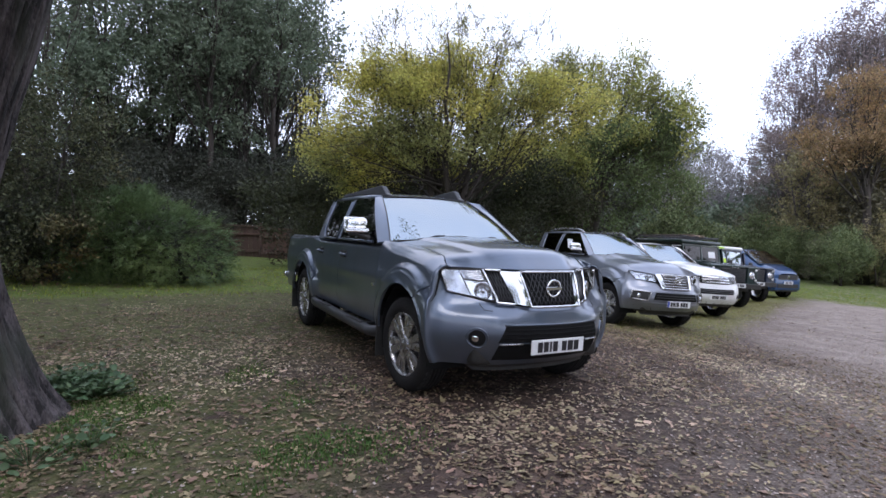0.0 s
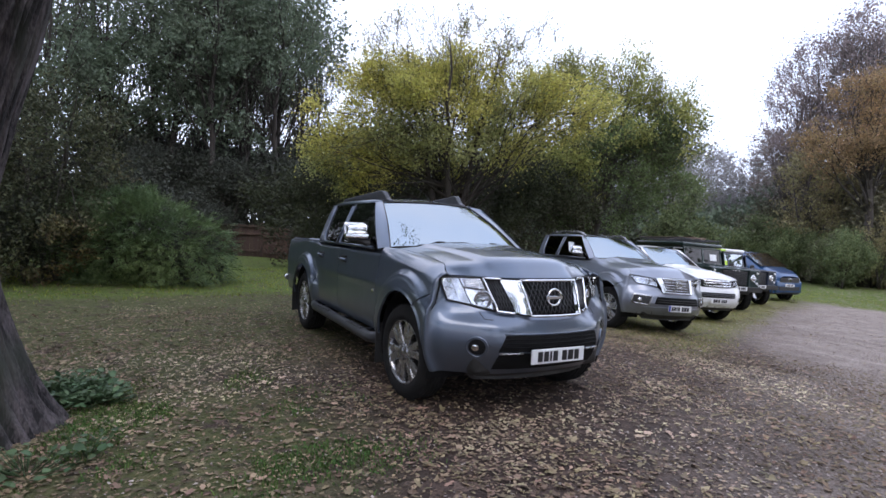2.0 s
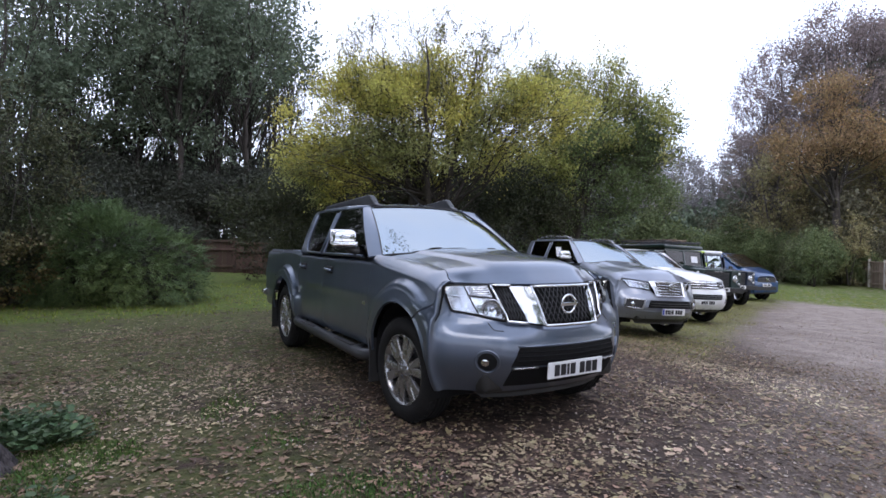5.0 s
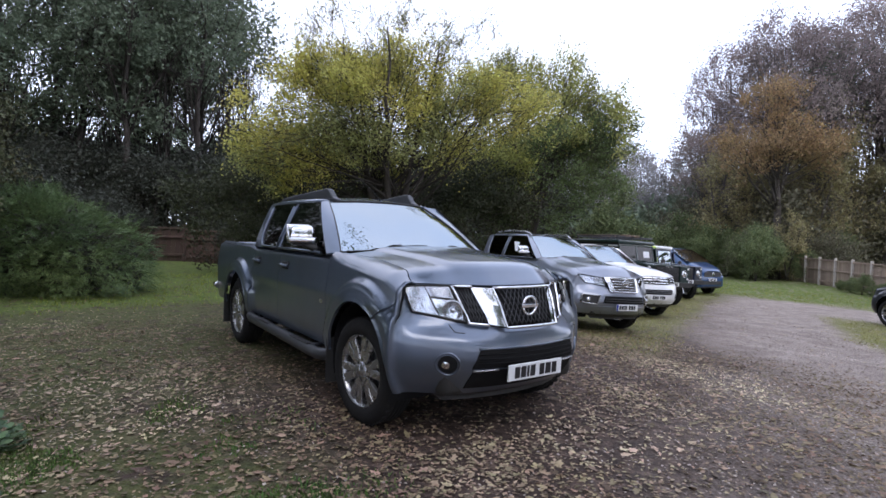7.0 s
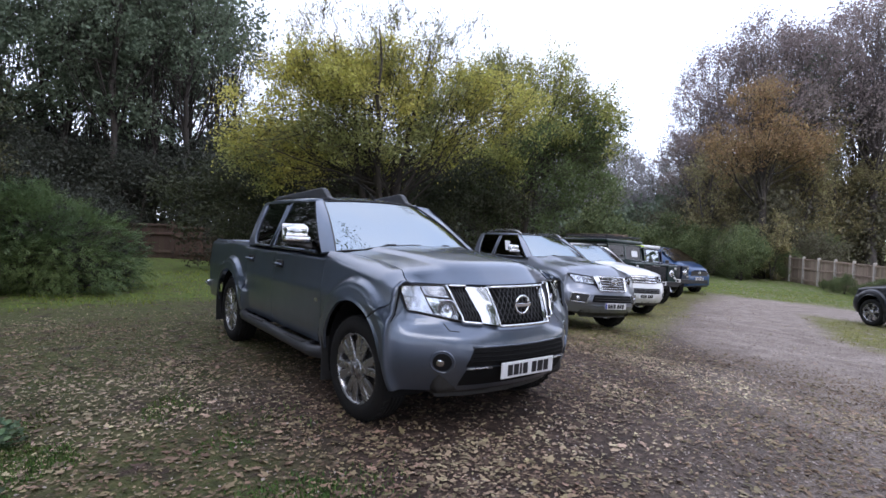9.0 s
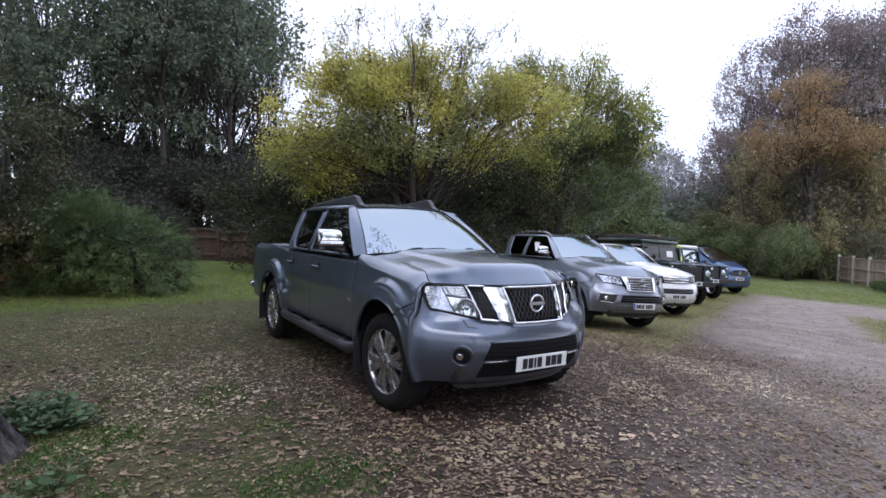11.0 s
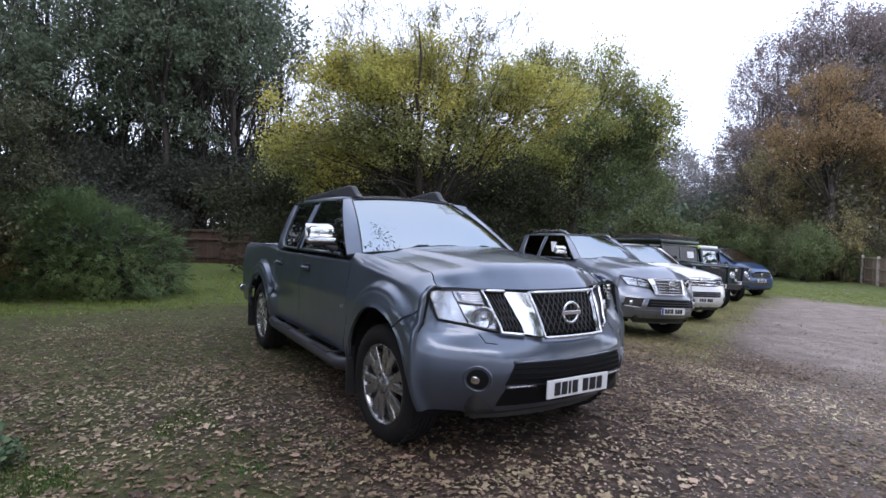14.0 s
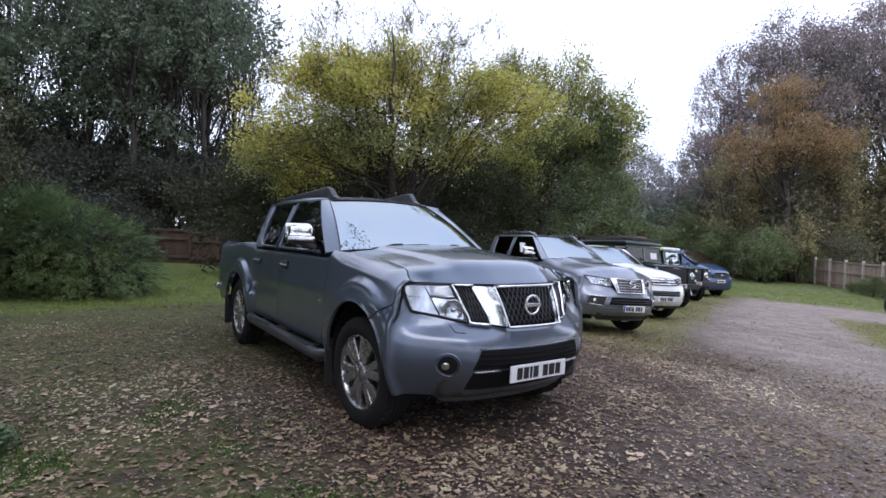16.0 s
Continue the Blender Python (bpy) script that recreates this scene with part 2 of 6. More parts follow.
LEAF_OLIVE = leaf_material("olive_brown_leaves", (0.31, 0.265, 0.13), (0.24, 0.225, 0.12), (0.31, 0.25, 0.17), 0.25, 0.45, through_light=0.4)
LEAF_MAUVE = leaf_material("thin_brown_twig_leaves", (0.31, 0.25, 0.24), (0.24, 0.2, 0.195), (0.25, 0.22, 0.16), 0.25, 0.45, through_light=0.42)
LEAF_BROWN = leaf_material("dry_brown_undergrowth", (0.135, 0.12, 0.078), (0.1, 0.1, 0.062), (0.1, 0.125, 0.058), 0.3, 0.4)
# distance haze put into the far crowns' pale grey leaf colour
LEAF_FAR_HAZE = leaf_material("far_haze_leaves", (0.3, 0.295, 0.295), (0.35, 0.33, 0.33), (0.28, 0.3, 0.24), 0.12, 0.3, through_light=0.42)
LITTER = leaf_material("fallen_leaves", (0.265, 0.193, 0.122), (0.105, 0.074, 0.045), (0.47, 0.385, 0.26), 1.2, 0.75, 0.7, 0.05)
GRAVEL_CHIP = leaf_material("gravel_chips", (0.34, 0.285, 0.25), (0.19, 0.155, 0.135), (0.48, 0.41, 0.36), 2.0, 0.5, 0.85, 0.0)
GRASS = leaf_material("grass_blades", (0.155, 0.205, 0.033), (0.215, 0.245, 0.045), (0.27, 0.25, 0.07), 0.6, 0.6, 0.6, 0.25)
GRASS_FOOT = leaf_material("low_green_turf", (0.055, 0.115, 0.03), (0.085, 0.145, 0.035), (0.12, 0.14, 0.04), 0.9, 0.6, 0.6, 0.2)
GRASS_DRY = leaf_material("dry_grass_blades", (0.23, 0.22, 0.06), (0.31, 0.28, 0.09), (0.16, 0.17, 0.045), 0.6, 0.6, 0.6, 0.25)
WEED = leaf_material("weed_leaves", (0.06, 0.105, 0.05), (0.09, 0.145, 0.065), None, 2.0, 0.5, 0.5, 0.2)


# ---- shapes: each is (vertices, faces, smooth flags) ----
def smooth_step(a, b, x):
    t = min(max((x - a) / (b - a), 0.0), 1.0)
    return t * t * (3 - 2 * t)


def keyed(x, *keys):
    """Straight-line values between (place, value) keys."""
    if x <= keys[0][0]:
        return keys[0][1]
    for (a, va), (b, vb) in zip(keys, keys[1:]):
        if x <= b:
            return va + (vb - va) * (x - a) / (b - a)
    return keys[-1][1]


def joined(*shapes):
    v, f, s = [], [], []
    for sv, sf, ss in shapes:
        k = len(v)
        v += sv
        f += [tuple(i + k for i in face) for face in sf]
        s += ss
    return v, f, s


def moved(shape, m):
    return [tuple(m @ Vector(p)) for p in shape[0]], shape[1], shape[2]


def mirrored(shape):
    return [(-x, y, z) for x, y, z in shape[0]], [tuple(reversed(f)) for f in shape[1]], shape[2]


def flipped(shape):
    return shape[0], [tuple(reversed(f)) for f in shape[1]], shape[2]


def sheet(fn, us, vs, thick=0.0):
    """A curved panel over us x vs, with a back and edges where thick is given."""
    us = us if isinstance(us, (list, tuple)) else [i / us for i in range(us + 1)]
    vs = vs if isinstance(vs, (list, tuple)) else [i / vs for i in range(vs + 1)]
    nu, nv = len(us), len(vs)
    p = np.array([[tuple(fn(u, v)) for v in vs] for u in us], float)
    du = np.gradient(p, axis=0)
    dv = np.gradient(p, axis=1)
    nrm = np.cross(du, dv)
    nrm /= np.maximum(np.linalg.norm(nrm, axis=2, keepdims=True), 1e-9)
    at = lambda i, j: i * nv + j
    faces = [(at(i, j), at(i + 1, j), at(i + 1, j + 1), at(i, j + 1)) for i in range(nu - 1) for j in range(nv - 1)]
    verts = [tuple(x) for x in p.reshape(-1, 3)]
    flags = [True] * len(faces)
    if thick:
        k = nu * nv
        verts += [tuple(x) for x in (p - nrm * thick).reshape(-1, 3)]
        back = [tuple(i + k for i in reversed(f)) for f in faces]
        rim = [at(i, 0) for i in range(nu)] + [at(nu - 1, j) for j in range(1, nv)] + [at(i, nv - 1) for i in range(nu - 2, -1, -1)] + [at(0, j) for j in range(nv - 2, 0, -1)]
        m, r0 = len(rim), len(verts)
        verts += [verts[i] for i in rim] + [verts[i + k] for i in rim]
        edge = [(r0 + i, r0 + m + i, r0 + m + (i + 1) % m, r0 + (i + 1) % m) for i in range(m)]
        faces = faces + back + edge
        flags = flags + [True] * len(back) + [False] * len(edge)
    return verts, faces, flags


def from_bm(bm, smooth=False):
    bm.verts.index_update()
    out = [tuple(v.co) for v in bm.verts], [tuple(v.index for v in f.verts) for f in bm.faces], [smooth] * len(bm.faces)
    bm.free()
    return out


def block(centre, size, bevel=0.01, rot=(0, 0, 0), segments=2, taper=(1, 1)):
    """A box with rounded edges; taper narrows its top."""
    bm = bmesh.new()
    bmesh.ops.create_cube(bm, size=1)
    for v in bm.verts:
        k = taper if v.co.z > 0 else (1, 1)
        v.co = Vector((v.co.x * size[0] * k[0], v.co.y * size[1] * k[1], v.co.z * size[2]))
    if bevel:
        bmesh.ops.bevel(bm, geom=bm.edges[:], offset=min(bevel, 0.45 * min(size)), segments=segments, profile=0.5, affect="EDGES")
    return moved(from_bm(bm, bevel > 0.03), pose(*centre, *rot))


def tube(points, radius, sides=8, flat=1.0):
    """A round or oval bar along points; radius may be one value or one for each point."""
    pts = [Vector(p) for p in points]
    radii = radius if isinstance(radius, (list, tuple)) else [radius] * len(pts)
    radii = [float(r) for r in radii]
    verts, faces = [], []
    ref = Vector((0, 0, 1)) if abs((pts[-1] - pts[0]).normalized().z) < 0.9 else Vector((1, 0, 0))
    for i, p in enumerate(pts):
        d = (pts[min(i + 1, len(pts) - 1)] - pts[max(i - 1, 0)]).normalized()
        a = d.cross(ref).normalized()
        b = a.cross(d)
        for k in range(sides):
            g = 2 * math.pi * k / sides
            verts.append(tuple(p + radii[i] * (a * math.cos(g) * flat + b * math.sin(g))))
    for i in range(len(pts) - 1):
        for k in range(sides):
            faces.append((i * sides + k, i * sides + (k + 1) % sides, (i + 1) * sides + (k + 1) % sides, (i + 1) * sides + k))
    flags = [True] * len(faces)
    faces += [tuple(range(sides - 1, -1, -1)), tuple(range((len(pts) - 1) * sides, len(pts) * sides))]
    return verts, faces, flags + [False, False]


def turned(profile, sides=32, smooth=True):
    """A profile of (radius, place along x) turned about the x axis."""
    verts = [(x, r * math.cos(2 * math.pi * k / sides), r * math.sin(2 * math.pi * k / sides)) for r, x in profile for k in range(sides)]
    faces = [(i * sides + k, i * sides + (k + 1) % sides, (i + 1) * sides + (k + 1) % sides, (i + 1) * sides + k) for i in range(len(profile) - 1) for k in range(sides)]
    return verts, faces, [smooth] * len(faces)


def cut_out(outline, x0, x1, bevel=0.006):
    """An outline in (y, z), given thickness along x."""
    bm = bmesh.new()
    face = bm.faces.new([bm.verts.new((x0, y, z)) for y, z in outline])
    got = bmesh.ops.extrude_face_region(bm, geom=[face])
    for v in got["geom"]:
        if isinstance(v, bmesh.types.BMVert):
            v.co.x = x1
    if bevel:
        bmesh.ops.bevel(bm, geom=bm.edges[:], offset=bevel, segments=2, profile=0.5, affect="EDGES")
    bmesh.ops.recalc_face_normals(bm, faces=bm.faces[:])
    return from_bm(bm)


def mesh_of(name, shape, *mats):
    me = bpy.data.meshes.new(name)
    me.from_pydata(shape[0], [], shape[1])
    me.polygons.foreach_set("use_smooth", shape[2])
    for m in mats:
        me.materials.append(m)
    me.update()
    return me


def part(name, shape, mat, parent, label="", at=None):
    """One mesh object under a thing or under a part."""
    ob = new(name, mesh_of(name, shape, mat))
    ob.parent = parent
    if at is not None:
        ob.matrix_basis = at
    return tagged(ob, label)


def thing(name, label, category, at=None, group="", kind=""):
    ob = new(name)
    ob.empty_display_size = 0.2
    if at is not None:
        ob.matrix_basis = at
    return tagged(ob, label, category, group, kind)


def solid(name, shape, mat, label, category, at=None, group="", kind=""):
    ob = new(name, mesh_of(name, shape, mat))
    if at is not None:
        ob.matrix_basis = at
    return tagged(ob, label, category, group, kind)


def quick_mesh(name, verts, faces, mat, smooth=False):
    """A large mesh of triangles or quads from arrays."""
    me = bpy.data.meshes.new(name)
    k = faces.shape[1]
    me.vertices.add(len(verts))
    me.vertices.foreach_set("co", verts.astype(np.float32).ravel())
    me.loops.add(faces.size)
    me.loops.foreach_set("vertex_index", faces.astype(np.int32).ravel())
    me.polygons.add(len(faces))
    me.polygons.foreach_set("loop_start", np.arange(0, faces.size, k, dtype=np.int32))
    me.polygons.foreach_set("loop_total", np.full(len(faces), k, dtype=np.int32))
    me.polygons.foreach_set("use_smooth", np.full(len(faces), smooth))
    me.materials.append(mat)
    me.update(calc_edges=True)
    me.validate()
    return me


def rise(x, y):
    """The ground's height: level under the near pickup, falling gently along the row, with small swells."""
    soft = lambda t, k: 0.5 * (t + math.sqrt(t * t + k))
    swell = 0.025 * noise.noise(Vector((x * 0.22, y * 0.22, 3.1))) * smooth_step(2, 9, math.hypot(x, y - 1.6))
    return -0.085 * soft(x - 1.15, 0.15) + 0.035 * soft(x - 5.0, 2.0) + 0.057 * soft(x - 22, 8.0) + swell


# ---- ground ----
def lane_side(x, y):
    """How far a place lies to the lane's side of the row of noses (metres, positive on the lane)."""
    return (x * 0.42 - (y + 0.95) * 0.907)


def ground_material():
    """Gravel lane, brown leaf mould and thin grass, laid out over the ground by place."""
    mat = bpy.data.materials.new("gravel_leaves_and_grass")
    mat.use_nodes = True
    n, l = mat.node_tree.nodes, mat.node_tree.links
    b = n["Principled BSDF"]
    tc = n.new("ShaderNodeTexCoord")
    pos = tc.outputs["Object"]

    def noise_of(scale, detail=6, rough=0.6):
        t = n.new("ShaderNodeTexNoise")
        t.inputs["Scale"].default_value, t.inputs["Detail"].default_value, t.inputs["Roughness"].default_value = scale, detail, rough
        l.new(pos, t.inputs["Vector"])
        return t.outputs["Fac"]

    def cells(scale):
        t = n.new("ShaderNodeTexVoronoi")
        t.inputs["Scale"].default_value = scale
        l.new(pos, t.inputs["Vector"])
        return t

    def ramp_of(fac, *stops):
        r = n.new("ShaderNodeValToRGB")
        els = r.color_ramp.elements
        while len(els) < len(stops):
            els.new(0.5)
        for e, (p, c) in zip(els, stops):
            e.position, e.color = p, (*c, 1)
        l.new(fac, r.inputs["Fac"])
        return r.outputs["Color"]

    def math_of(op, a, c):
        m = n.new("ShaderNodeMath")
        m.operation = op
        for i, v in enumerate((a, c)):
            if isinstance(v, (int, float)):
                m.inputs[i].default_value = v
            else:
                l.new(v, m.inputs[i])
        return m.outputs[0]

    def limit(v, a, c):
        m = n.new("ShaderNodeMapRange")
        m.interpolation_type = "SMOOTHSTEP"
        m.inputs["From Min"].default_value, m.inputs["From Max"].default_value = a, c
        l.new(v, m.inputs["Value"])
        return m.outputs["Result"]

    def mixed(fac, a, c):
        m = n.new("ShaderNodeMixRGB")
        l.new(fac, m.inputs["Fac"])
        l.new(a, m.inputs["Color1"])
        l.new(c, m.inputs["Color2"])
        return m.outputs[0]

    sep = n.new("ShaderNodeSeparateXYZ")
    l.new(pos, sep.inputs[0])
    x, y = sep.outputs["X"], sep.outputs["Y"]
    wander = math_of("MULTIPLY", math_of("SUBTRACT", noise_of(0.45, 5), 0.5), 2.6)
    stones = cells(55)
    gravel = mixed(limit(noise_of(2.2), 0.35, 0.7), ramp_of(stones.outputs["Distance"], (0.0, (0.43, 0.355, 0.31)), (0.6, (0.18, 0.147, 0.126))),
                   ramp_of(stones.outputs["Color"], (0.2, (0.23, 0.188, 0.162)), (0.9, (0.46, 0.39, 0.34))))
    flakes = cells(16)
    mould = mixed(limit(noise_of(40, 3), 0.4, 0.65), ramp_of(flakes.outputs["Color"], (0.1, (0.024, 0.016, 0.013)), (0.55, (0.066, 0.043, 0.034)), (0.95, (0.19, 0.13, 0.1))),
                  ramp_of(noise_of(9), (0.3, (0.026, 0.018, 0.015)), (0.75, (0.092, 0.064, 0.05))))
    green_turf = ramp_of(noise_of(12), (0.25, (0.035, 0.055, 0.014)), (0.5, (0.092, 0.13, 0.026)), (0.8, (0.195, 0.2, 0.055)))
    dry_turf = ramp_of(noise_of(12), (0.25, (0.06, 0.062, 0.022)), (0.5, (0.15, 0.15, 0.045)), (0.8, (0.26, 0.235, 0.09)))
    turf = mixed(math_of("MULTIPLY", limit(x, 2.0, 5.0), math_of("SUBTRACT", 1.0, limit(x, 18.0, 26.0))), green_turf, dry_turf)
    # the lane lies right of a line along the row's noses
    side = math_of("SUBTRACT", math_of("MULTIPLY", x, 0.42), math_of("MULTIPLY", math_of("ADD", y, 0.95), 0.907))
    on_lane = limit(math_of("ADD", side, math_of("ADD", math_of("MULTIPLY", wander, 0.8), math_of("MULTIPLY", limit(x, 3.5, 9.0), 1.5))), 0.2, 3.0)
    colour = mixed(on_lane, mould, gravel)
    # grass: a belt along the row, the foot of the old tree, and behind the parking ground
    belt = math_of("MULTIPLY", limit(math_of("ADD", side, math_of("MULTIPLY", wander, 0.35)), -5.0, -2.5), math_of("SUBTRACT", 1.0, limit(math_of("ADD", side, math_of("MULTIPLY", wander, 0.35)), -0.3, 0.45)))
    belt = math_of("MULTIPLY", belt, limit(x, 3.0, 5.0))
    far = limit(math_of("ADD", y, math_of("MULTIPLY", wander, 0.6)), 6.1, 7.4)
    far = math_of("MULTIPLY", far, math_of("SUBTRACT", 1.0, on_lane))
    across = limit(math_of("ADD", side, math_of("MULTIPLY", wander, 0.4)), 3.0, 3.7)
    across = math_of("MULTIPLY", across, math_of("MULTIPLY", limit(x, 9.0, 10.5), math_of("SUBTRACT", 1.0, limit(x, 16.5, 18.5))))
    gx, gy = math_of("ADD", x, 2.55), math_of("ADD", y, 0.2)
    foot = limit(math_of("ADD", math_of("SQRT", math_of("ADD", math_of("MULTIPLY", gx, gx), math_of("MULTIPLY", math_of("MULTIPLY", gy, gy), 0.45)), 0.0), math_of("MULTIPLY", wander, 0.45)), 1.6, 0.5)
    end = limit(math_of("ADD", x, math_of("MULTIPLY", wander, 1.0)), 21.8, 24.0)
    grassy = math_of("MAXIMUM", math_of("MAXIMUM", math_of("MULTIPLY", belt, 0.85), far), math_of("MAXIMUM", math_of("MULTIPLY", foot, 0.42), math_of("MAXIMUM", across, end)))
    moss = math_of("MULTIPLY", limit(math_of("ADD", y, math_of("MULTIPLY", x, -0.5)), 1.0, 3.5), limit(x, 1.0, -1.2))
    grassy = math_of("MAXIMUM", grassy, math_of("MULTIPLY", moss, 0.5))
    grassy = math_of("MULTIPLY", grassy, limit(noise_of(3.5, 8), 0.32, 0.5))
    colour = mixed(grassy, colour, turf)
    l.new(colour, b.inputs["Base Color"])
    b.inputs["Roughness"].default_value = 0.9
    b.inputs["Specular IOR Level"].default_value = 0.25
    bump = n.new("ShaderNodeBump")
    bump.inputs["Strength"].default_value, bump.inputs["Distance"].default_value = 0.9, 0.02
    l.new(math_of("ADD", math_of("MULTIPLY", stones.outputs["Distance"], -0.5), math_of("ADD", noise_of(30), math_of("MULTIPLY", flakes.outputs["Distance"], 0.6))), bump.inputs["Height"])
    l.new(bump.outputs["Normal"], b.inputs["Normal"])
    return mat


def ground_sheet():
    xs = np.concatenate([[-900, -400, -200, -100, -60], np.linspace(-40, -8, 17), np.linspace(-7.5, 30, 126), np.linspace(32, 64, 17), [80, 110, 200, 400, 900]])
    ys = np.concatenate([[-900, -400, -200, -100, -60], np.linspace(-40, -8, 17), np.linspace(-7.5, 20, 93), np.linspace(22, 64, 22), [80, 110, 200, 400, 900]])
    verts = np.array([(x, y, rise(x, y) + (0.012 * noise.noise(Vector((x * 1.7, y * 1.7, 0))) if abs(x) < 30 else 0)) for x in xs for y in ys])
    k = len(ys)
    i, j = np.meshgrid(np.arange(len(xs) - 1), np.arange(k - 1), indexing="ij")
    a = (i * k + j).ravel()
    ob = new("ground", quick_mesh("ground", verts, np.stack([a, a + k, a + k + 1, a + 1], 1), ground_material(), True))
    return tagged(ob, "level gravel ground strewn with brown leaves and thin grass", "ground", kind="structure")


ground_sheet()
rng = np.random.default_rng(7)


def heights(p):
    return np.array([rise(x, y) for x, y in p])


def turns(count, tilt):
    """Random turns about z with a lean of up to tilt."""
    a, b, c = rng.uniform(0, 2 * np.pi, count), rng.normal(0, tilt, count), rng.normal(0, tilt, count)
    ca, sa = np.cos(a), np.sin(a)
    u = np.stack([ca, sa, b], 1)
    v = np.stack([-sa, ca, c], 1)
    u /= np.linalg.norm(u, axis=1, keepdims=True)
    v -= u * np.sum(u * v, 1, keepdims=True)
    v /= np.linalg.norm(v, axis=1, keepdims=True)
    return u, v, np.cross(u, v)


def strew(name, places, sizes, mat, label, category, tilt=0.3, lift=0.01, lobed=False):
    """Fallen leaves: curled blades, small ones plain, large ones with pointed lobes."""
    k = len(places)
    u, v, w = turns(k, tilt)
    if lobed:
        ring = [(2 * math.pi * (i + 0.25 * math.sin(3.1 * i)) / 11, q) for i, q in enumerate((0.66, 0.36, 0.52, 0.27, 0.44, 0.33, 0.4, 0.3, 0.5, 0.28, 0.46))]
        outline = [(0.8 * r * math.sin(a), r * math.cos(a), 0.3 * r * r) for a, r in ring]
    else:
        outline = [(0, -0.6, 0), (0.36, -0.1, 0.16), (0.2, 0.35, 0.1), (-0.05, 0.62, 0.05), (-0.38, 0.08, 0.18)]
    m = len(outline)
    curl = rng.uniform(-0.3, 1.3, (k, 1))
    wide = rng.uniform(0.6, 1.2, (k, 1))
    z = heights(places)[:, None]
    centre = np.concatenate([places, z + lift], 1)
    jit = lambda: rng.uniform(0.75, 1.2, (k, 1))
    verts = np.stack([centre + sizes[:, None] * (o[0] * wide * jit() * u + o[1] * jit() * v + o[2] * curl * w) for o in outline] + [centre - sizes[:, None] * 0.02 * w], 1).reshape(-1, 3)
    verts[:, 2] = np.maximum(verts[:, 2], np.repeat(z[:, 0], m + 1) + 0.003)
    tri = np.array([(i, (i + 1) % m, m) for i in range(m)])
    faces = (np.arange(k)[:, None, None] * (m + 1) + tri[None]).reshape(-1, 3)
    ob = new(name, quick_mesh(name, verts, faces, mat))
    return tagged(ob, label, category, kind="stuff")


def scatter(count, x0, x1, y0, y1, keep):
    p = rng.uniform((x0, y0), (x1, y1), (count, 2))
    soft_edge = lambda q, a, b: smooth_step(a, a + 1.1, q) * smooth_step(b, b - 1.1, q)
    odds = np.array([keep(x, y) * soft_edge(x, x0, x1) * soft_edge(y, y0, y1) for x, y in p])
    return p[rng.uniform(0, 1, count) < odds]


def litter_odds(x, y):
    lane = smooth_step(0.2, 3.0, lane_side(x, y))
    patch = 0.45 + 0.9 * noise.noise(Vector((x * 0.7, y * 0.7, 8.0)))
    # pale leaves thinned under the pickup, so its shade reads darker
    under_car = 0.35 if abs(x) < 0.8 and -0.75 < y < 3.9 else 1.0
    return under_car * max(0.06, (1 - 0.12 * lane - 0.3 * smooth_step(9, 14, x) * lane) * max(patch, 0.3) + 0.12 * (1 - smooth_step(0.5, 2.2, math.hypot(x + 2.6, y + 0.2))))


def gravel_odds(x, y):
    return 0.25 + 0.75 * smooth_step(0.0, 2.0, lane_side(x, y))


def chips(name, places, sizes, mat, label, category):
    """Small stones and leaf scraps: flat tilted flakes of four corners."""
    k = len(places)
    u, v, w = turns(k, 0.25)
    c = np.concatenate([places, heights(places)[:, None] + 0.006], 1)
    s_ = sizes[:, None]
    a_ = rng.uniform(0.5, 1.0, (4, k, 1))
    verts = np.stack([c - u * s_ * a_[0], c + v * s_ * a_[1] * 0.8 + w * s_ * 0.15, c + u * s_ * a_[2], c - v * s_ * a_[3] * 0.8 + w * s_ * 0.1], 1).reshape(-1, 3)
    ob = new(name, quick_mesh(name, verts, np.arange(4 * k).reshape(-1, 4), mat))
    return tagged(ob, label, category, kind="stuff")


near = scatter(180000, -5.4, 6.6, -3.9, 6.1, litter_odds)
strew("fallen_leaves", near, rng.uniform(0.014, 0.036, len(near)), LITTER, "pale dry leaves lying on dark soil and gravel", "leaves", 0.17)
large = scatter(16500, -5.4, 5.6, -3.9, 5.1, litter_odds)
strew("lobed_leaves", large, rng.uniform(0.04, 0.08, len(large)), LITTER, "large pale lobed leaves lying among the small ones", "leaves", 0.15, lobed=True)
wide_ = scatter(32000, -9.0, 20.0, -6.0, 11.0, litter_odds)
strew("fallen_leaves", wide_, rng.uniform(0.02, 0.05, len(wide_)), LITTER, "pale dry leaves lying on dark soil and gravel", "leaves", 0.17)
stones_ = scatter(96000, -4.6, 11.6, -5.0, 4.6, gravel_odds)
chips("gravel_chips", stones_, rng.uniform(0.006, 0.018, len(stones_)), GRAVEL_CHIP, "small grey-mauve gravel chips and leaf scraps", "gravel")


def blades(name, places, height, mat, label, category):
    k = len(places)
    a = rng.uniform(0, 2 * np.pi, k)
    lean = rng.normal(0, 0.45, (k, 2))
    h = rng.uniform(0.5, 1.2, k) * height
    z = heights(places)
    base = np.concatenate([places, z[:, None]], 1)
    side = np.stack([np.cos(a), np.sin(a), np.zeros(k)], 1) * 0.004 * (1 + h[:, None] * 6)
    mid = base + np.stack([lean[:, 0] * h * 0.4, lean[:, 1] * h * 0.4, h * 0.6], 1)
    tip = base + np.stack([lean[:, 0] * h, lean[:, 1] * h, h], 1)
    verts = np.stack([base - side, base + side, mid + side * 0.7, tip, mid - side * 0.7], 1).reshape(-1, 3)
